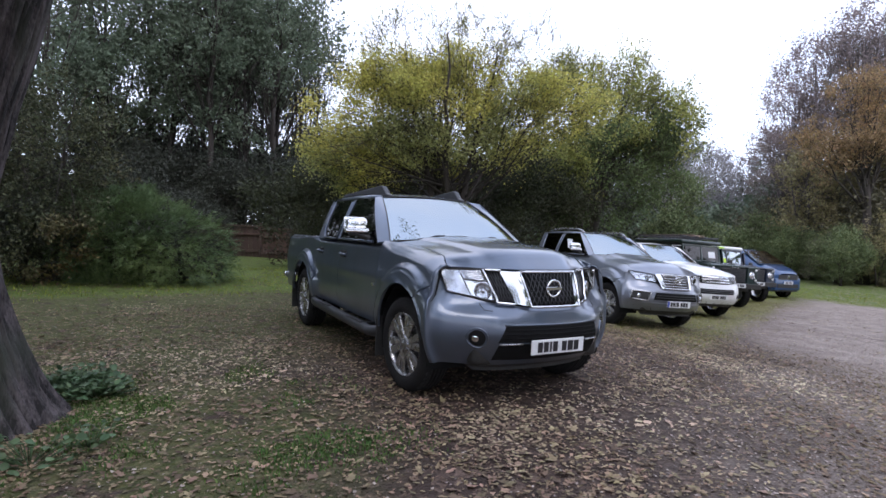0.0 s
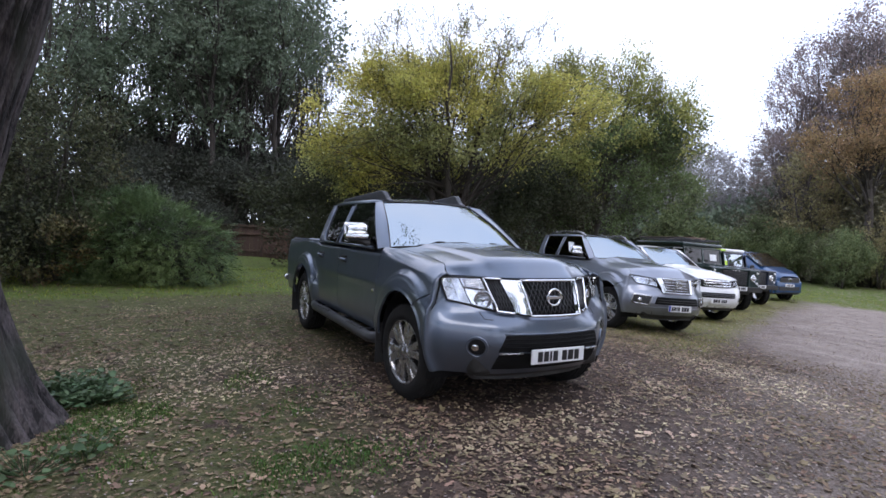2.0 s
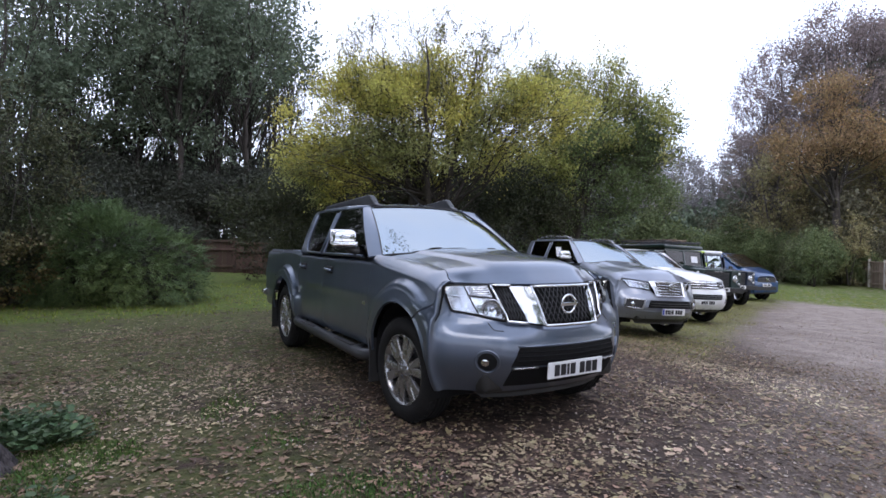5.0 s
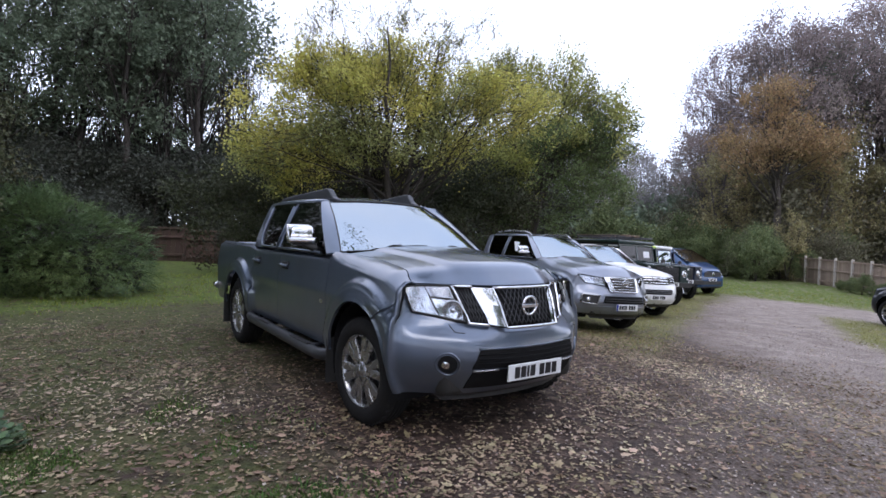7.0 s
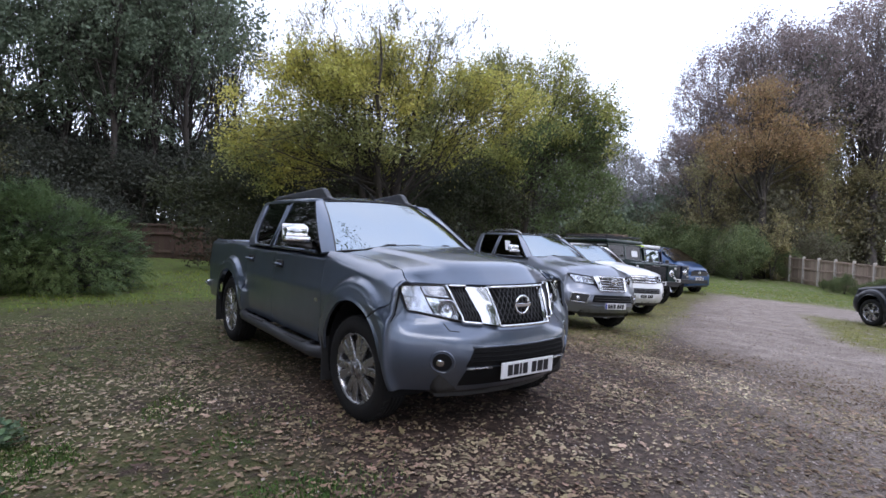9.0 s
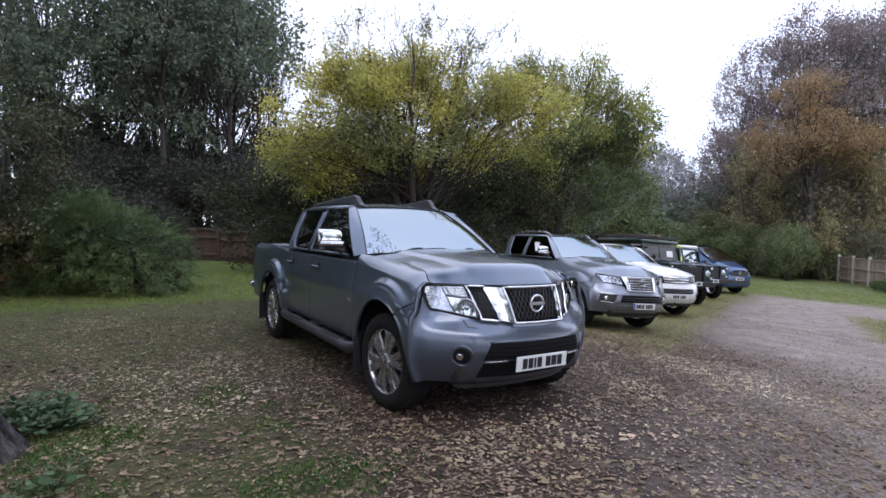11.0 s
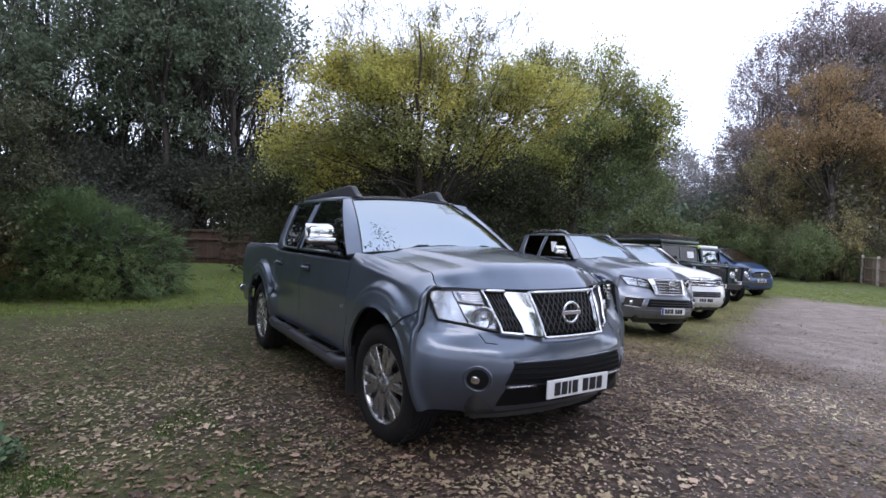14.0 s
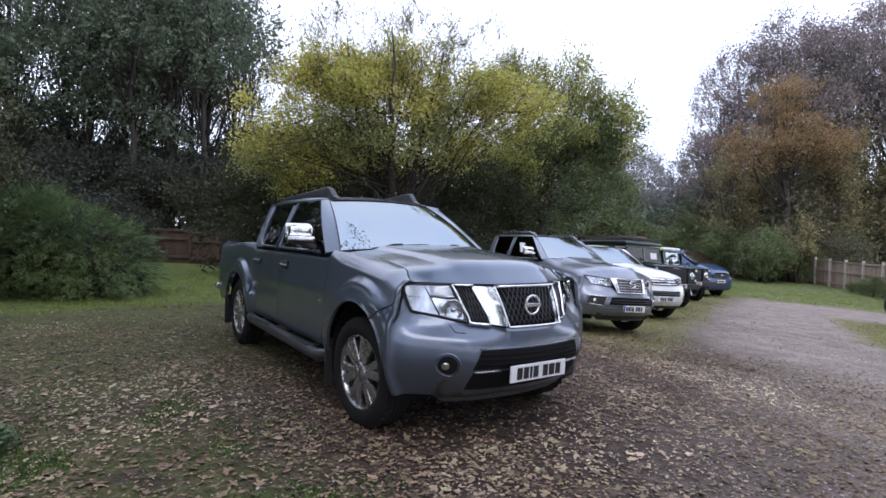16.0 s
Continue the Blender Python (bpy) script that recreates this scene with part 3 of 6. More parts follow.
    tri = np.array([(0, 1, 2), (0, 2, 4), (4, 2, 3)])
    faces = (np.arange(k)[:, None, None] * 5 + tri[None]).reshape(-1, 3)
    ob = new(name, quick_mesh(name, verts, faces, mat))
    return tagged(ob, label, category, kind="stuff")


def foot_grass(x, y):
    d = math.hypot(x + 2.5, (y + 0.2) * 0.67)
    return max(0.0, (1 - smooth_step(0.5, 1.7, d)) * (3.0 * noise.noise(Vector((x * 1.5, y * 1.5, 2))) + 0.9 * noise.noise(Vector((x * 5, y * 5, 2)))))


def belt_grass(x, y):
    s = lane_side(x, y) + 0.5 * noise.noise(Vector((x * 0.6, y * 0.6, 5)))
    belt = 0.9 * smooth_step(-4.5, -2.5, s) * (1 - smooth_step(-0.2, 0.5, s)) * smooth_step(3.0, 5.0, x)
    back = max(smooth_step(6.0, 7.6, y) * (1 - smooth_step(-0.5, 1.0, s)), smooth_step(21.8, 24, x))
    over = smooth_step(3.0, 3.7, s) * smooth_step(9, 10.5, x) * (1 - smooth_step(16.5, 18.5, x))
    return max(belt, back, over) * (0.45 + 0.9 * noise.noise(Vector((x, y, 4))))


g = scatter(150000, -5.0, -0.2, -3.0, 3.4, foot_grass)
blades("grass", g, 0.026, GRASS_FOOT, "thin short grass at the old tree's foot", "grass")
g = scatter(130000, -8.0, 30.0, -2.0, 14.0, belt_grass)
dry = (g[:, 0] > 3.5) & (g[:, 0] < 21)
blades("grass", g[~dry], 0.06, GRASS, "short green grass behind the parking ground", "grass")
blades("grass", g[dry][::2], 0.05, GRASS_DRY, "patchy dry yellow grass along the parked row", "grass")


# ---- vehicles ----
def road_wheel(parent, at, radius=0.38, width=0.255, spokes=6, twin=True, rim_mat=None, flip=False):
    """A wheel whose outer face looks to -x: hub, tyre with tread grooves, rim with spokes and nuts."""
    sgn = -1 if flip else 1
    side = lambda shape: mirrored(shape) if flip else shape
    h, r0 = width / 2, radius * 0.665
    hub = part("wheel", side(turned([(0.0, -0.01), (0.15, -0.01), (0.16, 0.0), (0.16, 0.06), (0.0, 0.06)], 24)), DARK_TRIM, parent, at=at)
    prof = [(r0, -h + 0.02), (r0 + 0.012, -h + 0.004), (r0 + 0.05, -h - 0.004), (radius - 0.045, -h), (radius - 0.015, -h + 0.018), (radius, -h + 0.05)]
    for k in range(4):
        a = -h + 0.055 + k * (width - 0.11) / 4
        prof += [(radius, a), (radius, a + 0.026), (radius - 0.009, a + 0.028), (radius - 0.009, a + 0.034)]
    prof += [(radius, h - 0.05), (radius - 0.02, h - 0.015), (radius - 0.06, h), (r0, h - 0.02)]
    tread = [turned(prof, 48)]
    for k in range(40):
        a = 2 * math.pi * k / 40
        tread.append(moved(block((0, 0, radius - 0.002), (0.045, 0.03, 0.01), 0.0, (0, 0, 25)), pose(0, 0, 0, math.degrees(a)) @ pose(-h + 0.05, 0, 0)))
    part("tyre", side(joined(*tread)), RUBBER, hub, "black treaded tyre")
    bits = [turned([(r0 + 0.002, -h + 0.02), (r0 + 0.004, -h + 0.012), (r0 - 0.002, -h + 0.01), (r0 - 0.01, -h + 0.02), (r0 - 0.02, -h + 0.05), (r0 - 0.03, h - 0.03)], 40)]
    for k in range(spokes):
        for off in ((-11, 11) if twin else (0,)):
            a = 360 * k / spokes + off
            bits.append(moved(block((-h + 0.035, 0, 0.5 * r0 + 0.018), (0.03, 0.05 if twin else 0.065, r0 - 0.035), 0.008, taper=(1, 1.35)), pose(0, 0, 0, a)))
    bits.append(turned([(0.0, -h + 0.005), (0.03, -h + 0.005), (0.036, -h + 0.012), (0.07, -h + 0.02), (0.075, -h + 0.05)], 24))
    for k in range(6):
        a = 2 * math.pi * k / 6 + 0.3
        bits.append(moved(turned([(0.0, -h + 0.008), (0.01, -h + 0.008), (0.011, -h + 0.03)], 6, False), pose(0, 0.055 * math.cos(a), 0.055 * math.sin(a))))
    part("rim", side(joined(*bits)), rim_mat or ALLOY, hub, "spoked alloy rim")
    return hub


def number_plate(parent, at, marks, blue=False, width=0.52, label="white number plate with dark bars"):
    plate = part("number_plate", block((0, 0, 0), (width, 0.012, 0.111), 0.005), PLATE_WHITE, parent, label, at)
    x = -sum(m[0] for m in marks) / 2
    for wide, ink in marks:
        if ink:
            part("bar", block((x + wide / 2, -0.0075, 0), (wide - 0.012, 0.004, 0.075), 0.0), PLATE_INK, plate)
        x += wide
    if blue:
        part("band", block((-width / 2 + 0.022, -0.0075, 0), (0.04, 0.004, 0.104), 0.0), PLATE_BLUE, plate, "blue end band")
    return plate


PLATE_MARKS = [(0.056, 1), (0.056, 1), (0.03, 1), (0.056, 1), (0.03, 0), (0.056, 1), (0.062, 1), (0.056, 1)]


def pickup(label, at, paint_mat, style, group="parked vehicles in a row"):
    """A double-cab pickup; its own origin is under the front axle, its nose points to -y."""
    car = thing("pickup_truck", label, "pickup truck", at, group)
    w, ys, yf, n, yr, base = style.get("w", 0.868), -0.46, style.get("yf", -0.90), style.get("n", 1.8), 4.26, 3.2
    R, zc, sill, lift = 0.46, 0.42, 0.44, style.get("lift", 0.0)
    hood, sweep = style.get("hood", 0.0), style.get("sweep", 0.0)
    tip = style["tip"]
    brow = style["brow"]
    lid = style["lid"]

    def flare(y, z):
        out = 0.0
        for yc, wide in ((0.0, 0.135), (base, 0.115)):
            r = math.hypot(y - yc, z - zc)
            out = max(out, 0.046 * (1 - smooth_step(R + wide, R + wide + 0.04, r)) + 0.008 * (1 - smooth_step(R + wide - 0.04, R + wide - 0.02, r)) + 0.008 * (1 - smooth_step(R, R + 0.03, r)))
        return out

    def side(y, z):
        tuck = 0.035 * max(0.0, (0.62 - z) / 0.2) ** 2 + 0.05 * max(0.0, (z - 0.8) / 0.43) ** 2
        crease = 0.008 * math.exp(-((z - 0.88) / 0.05) ** 2)
        return Vector((-(w - tuck + crease + flare(y, z)), y, z))

    def arch_low(y):
        lo = sill
        for yc in (0.0, base):
            if abs(y - yc) < R:
                lo = max(lo, zc + math.sqrt(max(R * R - (y - yc) ** 2, 0)))
        return lo

    def panel(name, ys_list, label=""):
        def fn(y, v):
            lo, hi = arch_low(y), 1.205 + lift
            p = side(y, lo + (hi - lo) * v)
            k = smooth_step(0.9, 1.0, v)
            return p + Vector((0.05 * k * k, 0, 0))
        vs = [0, 0.03, 0.07] + [0.1 + 0.03 * k for k in range(27)] + [0.91, 0.94, 0.96, 0.98, 1.0]
        shape = sheet(fn, ys_list, vs, -0.02)
        for s in (shape, mirrored(shape)):
            part(name, s, paint_mat, car, label)

    def spread(a, b, k):
        return [a + (b - a) * i / k for i in range(k + 1)]

    def arch(yc, k=22):
        return [yc - R * math.cos(math.pi * i / k) for i in range(k + 1)]

    # nose: a rounded plan, leaning back above the bumper
    rounded = style.get("rounded", 0.0)

    def theta_of(x):
        return math.acos(min(abs(x) / w, 1.0) ** (n / 2))

    def x_of(theta):
        return w * max(math.cos(theta), 0.0) ** (2 / n)

    def inset(z):
        return keyed(z, (0.3, 0.19), (0.38, 0.105), (0.44, 0.055), (0.5, 0.02), (0.57, 0.0), (0.64, 0.006), (0.7, 0.018), (0.76, 0.036), (0.82, 0.056), (0.88, 0.077), (0.94, 0.1), (1.05, 0.16))

    def nose(theta, z, off=0.0, sgn=-1):
        c, s = max(math.cos(theta), 0.0), max(math.sin(theta), 0.0)
        edge = -side(ys, z).x
        x, y = edge * c ** (2 / n), ys + (yf - ys) * s ** (2 / n)
        nx, ny = c ** (2 - 2 / n), s ** (2 - 2 / n)
        k = math.hypot(nx / w, ny / 0.46)
        nx, ny = nx / w / k, ny / 0.46 / k
        d = off - inset(z) * s
        px = x + nx * d
        back = sweep * smooth_step(0.2, 0.46, px) * (1 - 0.5 * smooth_step(0.62, 0.85, px)) * smooth_step(0.69, 0.8, z) * smooth_step(0.15, 0.6, theta)
        back += rounded * smooth_step(0.42, 0.78, px) * smooth_step(0.04, 0.36, theta)
        return Vector((sgn * px, y - ny * d + back, z))

    def face(x, z, off=0.0):
        return nose(theta_of(x), z, off, -1 if x < 0 else 1)

    def on_nose(corners, off, thick, k=8):
        (x0, z0), (x1, z1), (x2, z2), (x3, z3) = corners
        deep, proud = off if isinstance(off, tuple) else (off, off)
        def fn(u, v):
            xa, za = x0 + (x1 - x0) * u, z0 + (z1 - z0) * u
            xb, zb = x3 + (x2 - x3) * u, z3 + (z2 - z3) * u
            return face(xa + (xb - xa) * v, za + (zb - za) * v, deep + (proud - deep) * v)
        return sheet(fn, k, max(k // 2, 2), thick)

    def run_on_nose(pts, off, r, closed=True):
        pts = pts + [pts[0]] if closed else pts
        dense = []
        for (xa, za), (xb, zb) in zip(pts, pts[1:]):
            dense += [face(xa + (xb - xa) * k / 5, za + (zb - za) * k / 5, off) for k in range(5)]
        dense.append(face(*pts[-1], off))
        return tube(dense, r, 6)

    # the bumper reaches round to the wheel arches; a slanting joint runs from the lamp's outer tip to the arch
    t_tip, t_lid = theta_of(tip[0]), theta_of(lid[-1][0])

    def bumper_top(theta):
        if theta < t_tip:
            return 0.915 + (tip[1] - 0.915) * (theta / t_tip) ** 0.8
        return keyed(x_of(theta), *brow)

    def joint(y):
        return keyed(y, (ys, 0.915), (-0.3, 0.825), (-0.24, 0.76))

    chin = style.get("chin", 0.33)
    half = spread(0, t_tip, 4) + spread(t_tip + 0.012, math.pi / 2, 22)
    cols = [(0, y) for y in (-0.27, -0.3, -0.34, -0.38, -0.42, -0.445)] + [(1, t) for t in half]
    ring = [(-1, c) for c in cols] + [(1, c) for c in reversed(cols[:-1])]

    def bumper(k, v):
        s, (round_, q) = ring[int(k)]
        if round_:
            z = chin + (bumper_top(q) - 0.004 - chin) * v
            p = nose(q, z, 0.0, s)
            shelf = smooth_step(0.93, 1.0, v) * math.sin(q)
            return p + Vector((0, 0.014 * shelf, 0))
        lo, hi = max(arch_low(q), chin), joint(q) - 0.004
        p = side(q, lo + (max(hi, lo + 0.002) - lo) * v)
        return Vector((s * -p.x, p.y, p.z)) if s > 0 else p
    part("front_bumper", sheet(bumper, list(range(len(ring))), spread(0, 0.9, 16) + [0.93, 0.95, 0.97, 0.985, 1.0], 0.02), paint_mat, car, "painted front bumper")
    core = [(-1, t) for t in spread(0.1, math.pi / 2, 16)] + [(1, t) for t in reversed(spread(0.1, math.pi / 2, 16)[:-1])]
    part("nose_core", sheet(lambda k, z: nose(core[int(k)][1], z, -0.03, core[int(k)][0]), list(range(len(core))), spread(0.66, 1.03, 6), 0.01), DEEP_BLACK, car, "black panel behind the lamps and grille")

    # wings: the shoulder rolls in to the bonnet's joint
    def seam(y):
        tuck = smooth_step(-0.28, ys, y) if rounded else 0.0
        return Vector((keyed(y, (ys, -0.685), (0.0, -0.672), (0.35, -0.705), (0.63, -0.79)) - 0.055 * tuck, y, hood - 0.03 * tuck + keyed(y, (ys, 1.098), (-0.3, 1.128), (0.0, 1.168), (0.4, 1.205), (0.63, 1.214)) + lift * smooth_step(0.1, 0.63, y)))

    corner = nose(t_lid, lid[-1][1])

    def wing(k, v):
        round_, q = wing_cols[int(k)]
        if round_:
            lo = bumper_top(q) if q < t_tip else tip[1] + (lid[-1][1] - tip[1]) * (tip[0] - x_of(q)) / (tip[0] - lid[-1][0])
            top_ = seam(ys).lerp(corner, (q / t_lid) ** 1.3)
            body = lambda z: nose(q, z)
        else:
            lo, top_ = max(arch_low(q), joint(q) if q < -0.24 else 0.0), seam(q)
            body = lambda z: side(q, z)
        lo += 0.005
        zk = max(lo, top_.z - 0.085)
        if v < 0.7:
            return body(lo + (zk - lo) * v / 0.7)
        t = (v - 0.7) / 0.3
        a, b = body(zk), body(max(top_.z - 0.012, zk + 0.3 * (top_.z - zk)))
        b = b.lerp(top_, 0.12)
        return a.lerp(b, t).lerp(b.lerp(top_, t), t)
    wing_cols = [(1, t) for t in reversed(spread(0, t_lid, 14))] + [(0, y) for y in spread(ys + 0.01, -0.2, 8) + spread(-0.17, R - 0.001, 20) + [R + 0.001] + spread(0.5, 0.629, 3)]
    shape = sheet(wing, list(range(len(wing_cols))), spread(0, 0.7, 22) + spread(0.73, 1, 9), -0.02)
    for q in (shape, mirrored(shape)):
        part("front_wing", q, paint_mat, car)

    split = style.get("split", 1.8)
    panel("front_door", spread(0.635, split - 0.0035, 10))
    panel("rear_door", spread(split + 0.0035, 2.674, 10))
    panel("bed_side", [2.683, base - R - 0.001] + arch(base)[1:-1] + [base + R + 0.001] + spread(base + R + 0.03, yr, 5))

    # bonnet with a raised middle between two creases
    def bonnet(u, t):
        ye = corner.y + (0.47 - corner.y) * t
        near = t < 0.1
        e = corner.lerp(seam(max(ye, ys)), t / 0.1) if near else seam(max(ye, ys))
        xw = abs(e.x) - 0.009
        x = u * xw
        z_lip = keyed(abs(u) * x_of(t_lid), *lid) + 0.004
        front = face(abs(u) * x_of(t_lid), z_lip)
        y = front.y * (1 - t) + (0.39 + 0.08 * u * u) * t
        zt = (z_lip if t == 0 else e.z + (z_lip - lid[-1][1]) * (1 - smooth_step(0, 0.12, t))) if near else e.z
        rise_ = 1 - math.exp(-t / 0.045)
        crown = 0.05 * rise_ * (1 - abs(u) ** 2.2)
        c0 = 0.53 + 0.12 * t
        ridge = 0.02 * (1 - smooth_step(c0, c0 + 0.1, abs(u))) * smooth_step(0.01, 0.2, t)
        return Vector((x, y, zt + crown + ridge))
    part("bonnet", sheet(bonnet, [i / 24 - 1 for i in range(49)], [0, 0.006, 0.014, 0.025, 0.04, 0.06, 0.08, 0.1, 0.13, 0.17] + spread(0.22, 1, 14), 0.02), paint_mat, car, "creased bonnet")

    # cab
    zb, zr, yw = 1.195 + lift, 1.65 + lift, 0.45
    def screen(u, v, off=0.0):
        a = Vector((u * 0.75, yw + 0.17 * u * u + 0.03 * u ** 6, zb + 0.045 - 0.035 * u * u))
        b = Vector((u * 0.545, 1.28 + 0.08 * u * u + 0.02 * u ** 6, zr + 0.035 - 0.02 * u * u))
        return a.lerp(b, v) + Vector((0, -1, 0.9)).normalized() * (0.03 * math.sin(math.pi * v) + off)
    us = [i / 10 - 1 for i in range(21)]
    glass_pane = part("windscreen", sheet(screen, us, 10, 0.006), WINDSCREEN, car, "large curved windscreen reflecting the sky")
    rim = [screen(u / 10, 0.008, 0.004) for u in range(9, -10, -1)] + [screen(-0.985, v / 8, 0.004) for v in range(9)] + [screen(u / 10, 0.99, 0.004) for u in range(-9, 10)] + [screen(0.985, 1 - v / 8, 0.004) for v in range(9)]
    part("seal", tube(rim, 0.008, 6), BLACK_PLASTIC, glass_pane, "black rubber screen seal")
    def roof(u, v):
        wide = 0.545 + 0.07 * smooth_step(0, 0.25, v)
        y = 1.28 + 0.08 * u * u * (1 - v) + (2.7 - 1.28) * v
        return Vector((u * wide, y, zr + 0.016 + 0.03 * smooth_step(0, 0.2, v) * (1 - u * u) + 0.024 * (1 - u * u) + 0.02 * math.sin(math.pi * v) - 0.02 * v * v))
    part("roof", sheet(roof, us, 12, 0.02), paint_mat, car)
    def flank(y, z, off=0.0):
        k = (z - zb) / (zr - zb)
        return Vector((-(0.853 - 0.05 * k * k - 0.145 * k + off), y, z))
    def front_edge(z):
        return 0.67 + 0.6 * (z - zb) / (zr - zb)
    def back_edge(z):
        k = (z - zb) / (zr - zb)
        return 2.645 + 0.07 * k
    def band(edge_a, edge_b, k=6, off=0.0, z0=None, z1=None, thick=-0.02):
        z0, z1 = z0 or zb - 0.01, z1 or zr
        return sheet(lambda u, v: flank(edge_a(z0 + (z1 - z0) * v) * (1 - u) + edge_b(z0 + (z1 - z0) * v) * u, z0 + (z1 - z0) * v, off), k, 10, thick)
    def rd(z):
        k = max((z - zb) / (zr - zb), 0.0)
        return 2.44 + 0.1 * k - 0.09 * max(0.0, 1 - k / 0.3) ** 2
    bp, bq = split + 0.01, split + 0.09
    for s in (1, -1):
        both = (lambda q: q) if s == 1 else mirrored
        part("a_pillar", both(sheet(lambda u, v: screen(-0.985, v, 0.008).lerp(flank(front_edge(zb + (zr - zb) * v) + 0.02, zb + (zr - zb) * v, 0.0), u) + Vector((-0.75, -0.3, 0.15)) * (0.012 * math.sin(math.pi * u)), 8, 12, -0.02)), paint_mat, car)
        part("b_pillar", both(band(lambda z: bp - 0.005, lambda z: bq + 0.005, 3)), style.get("pillar", paint_mat), car)
        part("c_pillar", both(band(lambda z: rd(z) - 0.01, back_edge, 4)), paint_mat, car)
        part("roof_edge", both(tube([(-0.545, 1.37, zr - 0.005), (-0.60, 1.5, zr + 0.006), (-0.63, 1.75, zr + 0.01), (-0.632, 2.3, zr + 0.008), (-0.625, 2.69, zr - 0.01)], 0.036, 8)), paint_mat, car)
        g1 = part("side_window", both(flipped(band(front_edge, lambda z: bp, 5, 0.004, thick=-0.005))), SIDE_GLASS, car, "dark tinted side window")
        g2 = part("side_window", both(flipped(band(lambda z: bq, rd, 5, 0.004, thick=-0.005))), SIDE_GLASS, car, "dark tinted side window")
        rear_run = [flank(rd(zr - 0.03), zr - 0.03, 0.01)] + [flank(rd(zb + 0.01 + 0.05 * k), zb + 0.01 + 0.05 * k, 0.01) for k in range(5, -1, -1)] + [flank(bq, zb + 0.005, 0.01), flank(bq, zr - 0.03, 0.01)]
        part("window_frame", both(tube(rear_run, 0.014, 6)), paint_mat, g2)
        part("window_frame", both(tube([flank(bp, zr - 0.03, 0.01), flank(bp, zb + 0.005, 0.01), flank(0.8, zb + 0.005, 0.01)], 0.014, 6)), paint_mat, g1)
        # door handles, wing mirror, step, flaps
        for yh in (split - 0.17, 2.5):
            h = part("door_handle", both(tube([(-w + 0.005, yh - 0.09, 1.035), (-w - 0.03, yh - 0.06, 1.04), (-w - 0.03, yh + 0.06, 1.045), (-w + 0.005, yh + 0.09, 1.045)], 0.016, 6)), style.get("handle", paint_mat), car, "door handle")
            part("cup", both(block((-w + 0.012, yh, 1.04), (0.03, 0.15, 0.075), 0.012)), BLACK_PLASTIC, h, "dark handle recess")
        tuck_in = pose(0, 0, 0) if s == 1 else pose(0.2, 0.14, 0)
        both_m = (lambda q: q) if s == 1 else (lambda q: mirrored(moved(q, tuck_in)))
        m = part("wing_mirror", both_m(joined(block((-0.96, 0.97, 1.35 + lift), (0.23, 0.1, 0.15), 0.045, (0, 0, -12), 4, (0.93, 0.8)), block((-0.96, 0.95, 1.297 + lift), (0.24, 0.09, 0.05), 0.022, (0, 0, -12), 3))), style.get("mirror", CHROME), car, style.get("mirror_label", "chrome wing mirror"))
        part("glass", both_m(block((-0.965, 1.025, 1.365 + lift), (0.19, 0.01, 0.13), 0.004, (0, 0, -12))), CHROME, m, "mirror glass")
        part("arm", both_m(joined(tube([(-0.78, 0.9, 1.2 + lift), (-0.86, 0.93, 1.235 + lift), (-0.94, 0.96, 1.275 + lift)], 0.034, 8), block((-0.815, 0.9, 1.22 + lift), (0.04, 0.2, 0.1), 0.015), block((-0.93, 0.965, 1.266 + lift), (0.2, 0.08, 0.03), 0.012, (0, 0, -12)))), BLACK_PLASTIC, m, "black mirror arm")
        step = part("side_step", both(joined(tube([(-0.79, 0.50, 0.42), (-0.89, 0.58, 0.385), (-0.905, 0.7, 0.375), (-0.905, 2.5, 0.40), (-0.89, 2.62, 0.41), (-0.79, 2.7, 0.44)], 0.05, 10), *[block((-0.82, yy, 0.41), (0.14, 0.05, 0.03), 0.008) for yy in (0.85, 1.6, 2.35)])), STEP_BLACK, car, "dark tubular side step")
        for yy in (1.05, 2.1):
            part("tread_pad", both(block((-0.91, yy, 0.425 + 0.012 * (yy - 1)), (0.06, 0.42, 0.012), 0.005)), BLACK_PLASTIC, step)
        part("sill", both(block((-0.8, 1.66, 0.455), (0.06, 2.1, 0.05), 0.015)), BLACK_PLASTIC, car, "dark lower sill")
        for yy in (0.48, base + 0.5):
            part("mud_flap", both(block((-0.8, yy, 0.36), (0.24, 0.012, 0.36), 0.005)), BLACK_PLASTIC, car, "black mud flap")
        for yc in (0.0, base):
            part("wheel_arch_liner", both(sheet(lambda a, x: (-0.5 - 0.37 * x, yc - 0.455 * math.cos(a), zc + 0.455 * math.sin(a)), spread(-0.35, math.pi + 0.35, 20), 2, 0.006)), DEEP_BLACK, car)
            road_wheel(car, pose(-s * 0.765, yc - 0.015, 0.385, 0, 0, 5 if yc == 0 else 0) @ pose(0, 0, 0, 17 * s), 0.385, 0.245, style.get("spokes", 6), style.get("twin", True), flip=s == -1)
        # rails
        if style.get("rails") == "wedge":
            wedge = cut_out([(1.34, zr + 0.03), (1.36, zr + 0.048), (1.42, zr + 0.064), (1.52, zr + 0.148), (1.58, zr + 0.156), (1.66, zr + 0.15), (2.62, zr + 0.09), (2.70, zr + 0.03), (2.5, zr + 0.055), (1.86, zr + 0.07), (1.66, zr + 0.05), (1.5, zr + 0.02)], -0.488, -0.425, 0.014)
            skew = Matrix(((1, -0.06, 0, 0.09), (0, 1, 0, 0), (0, 0, 1, 0), (0, 0, 0, 1)))
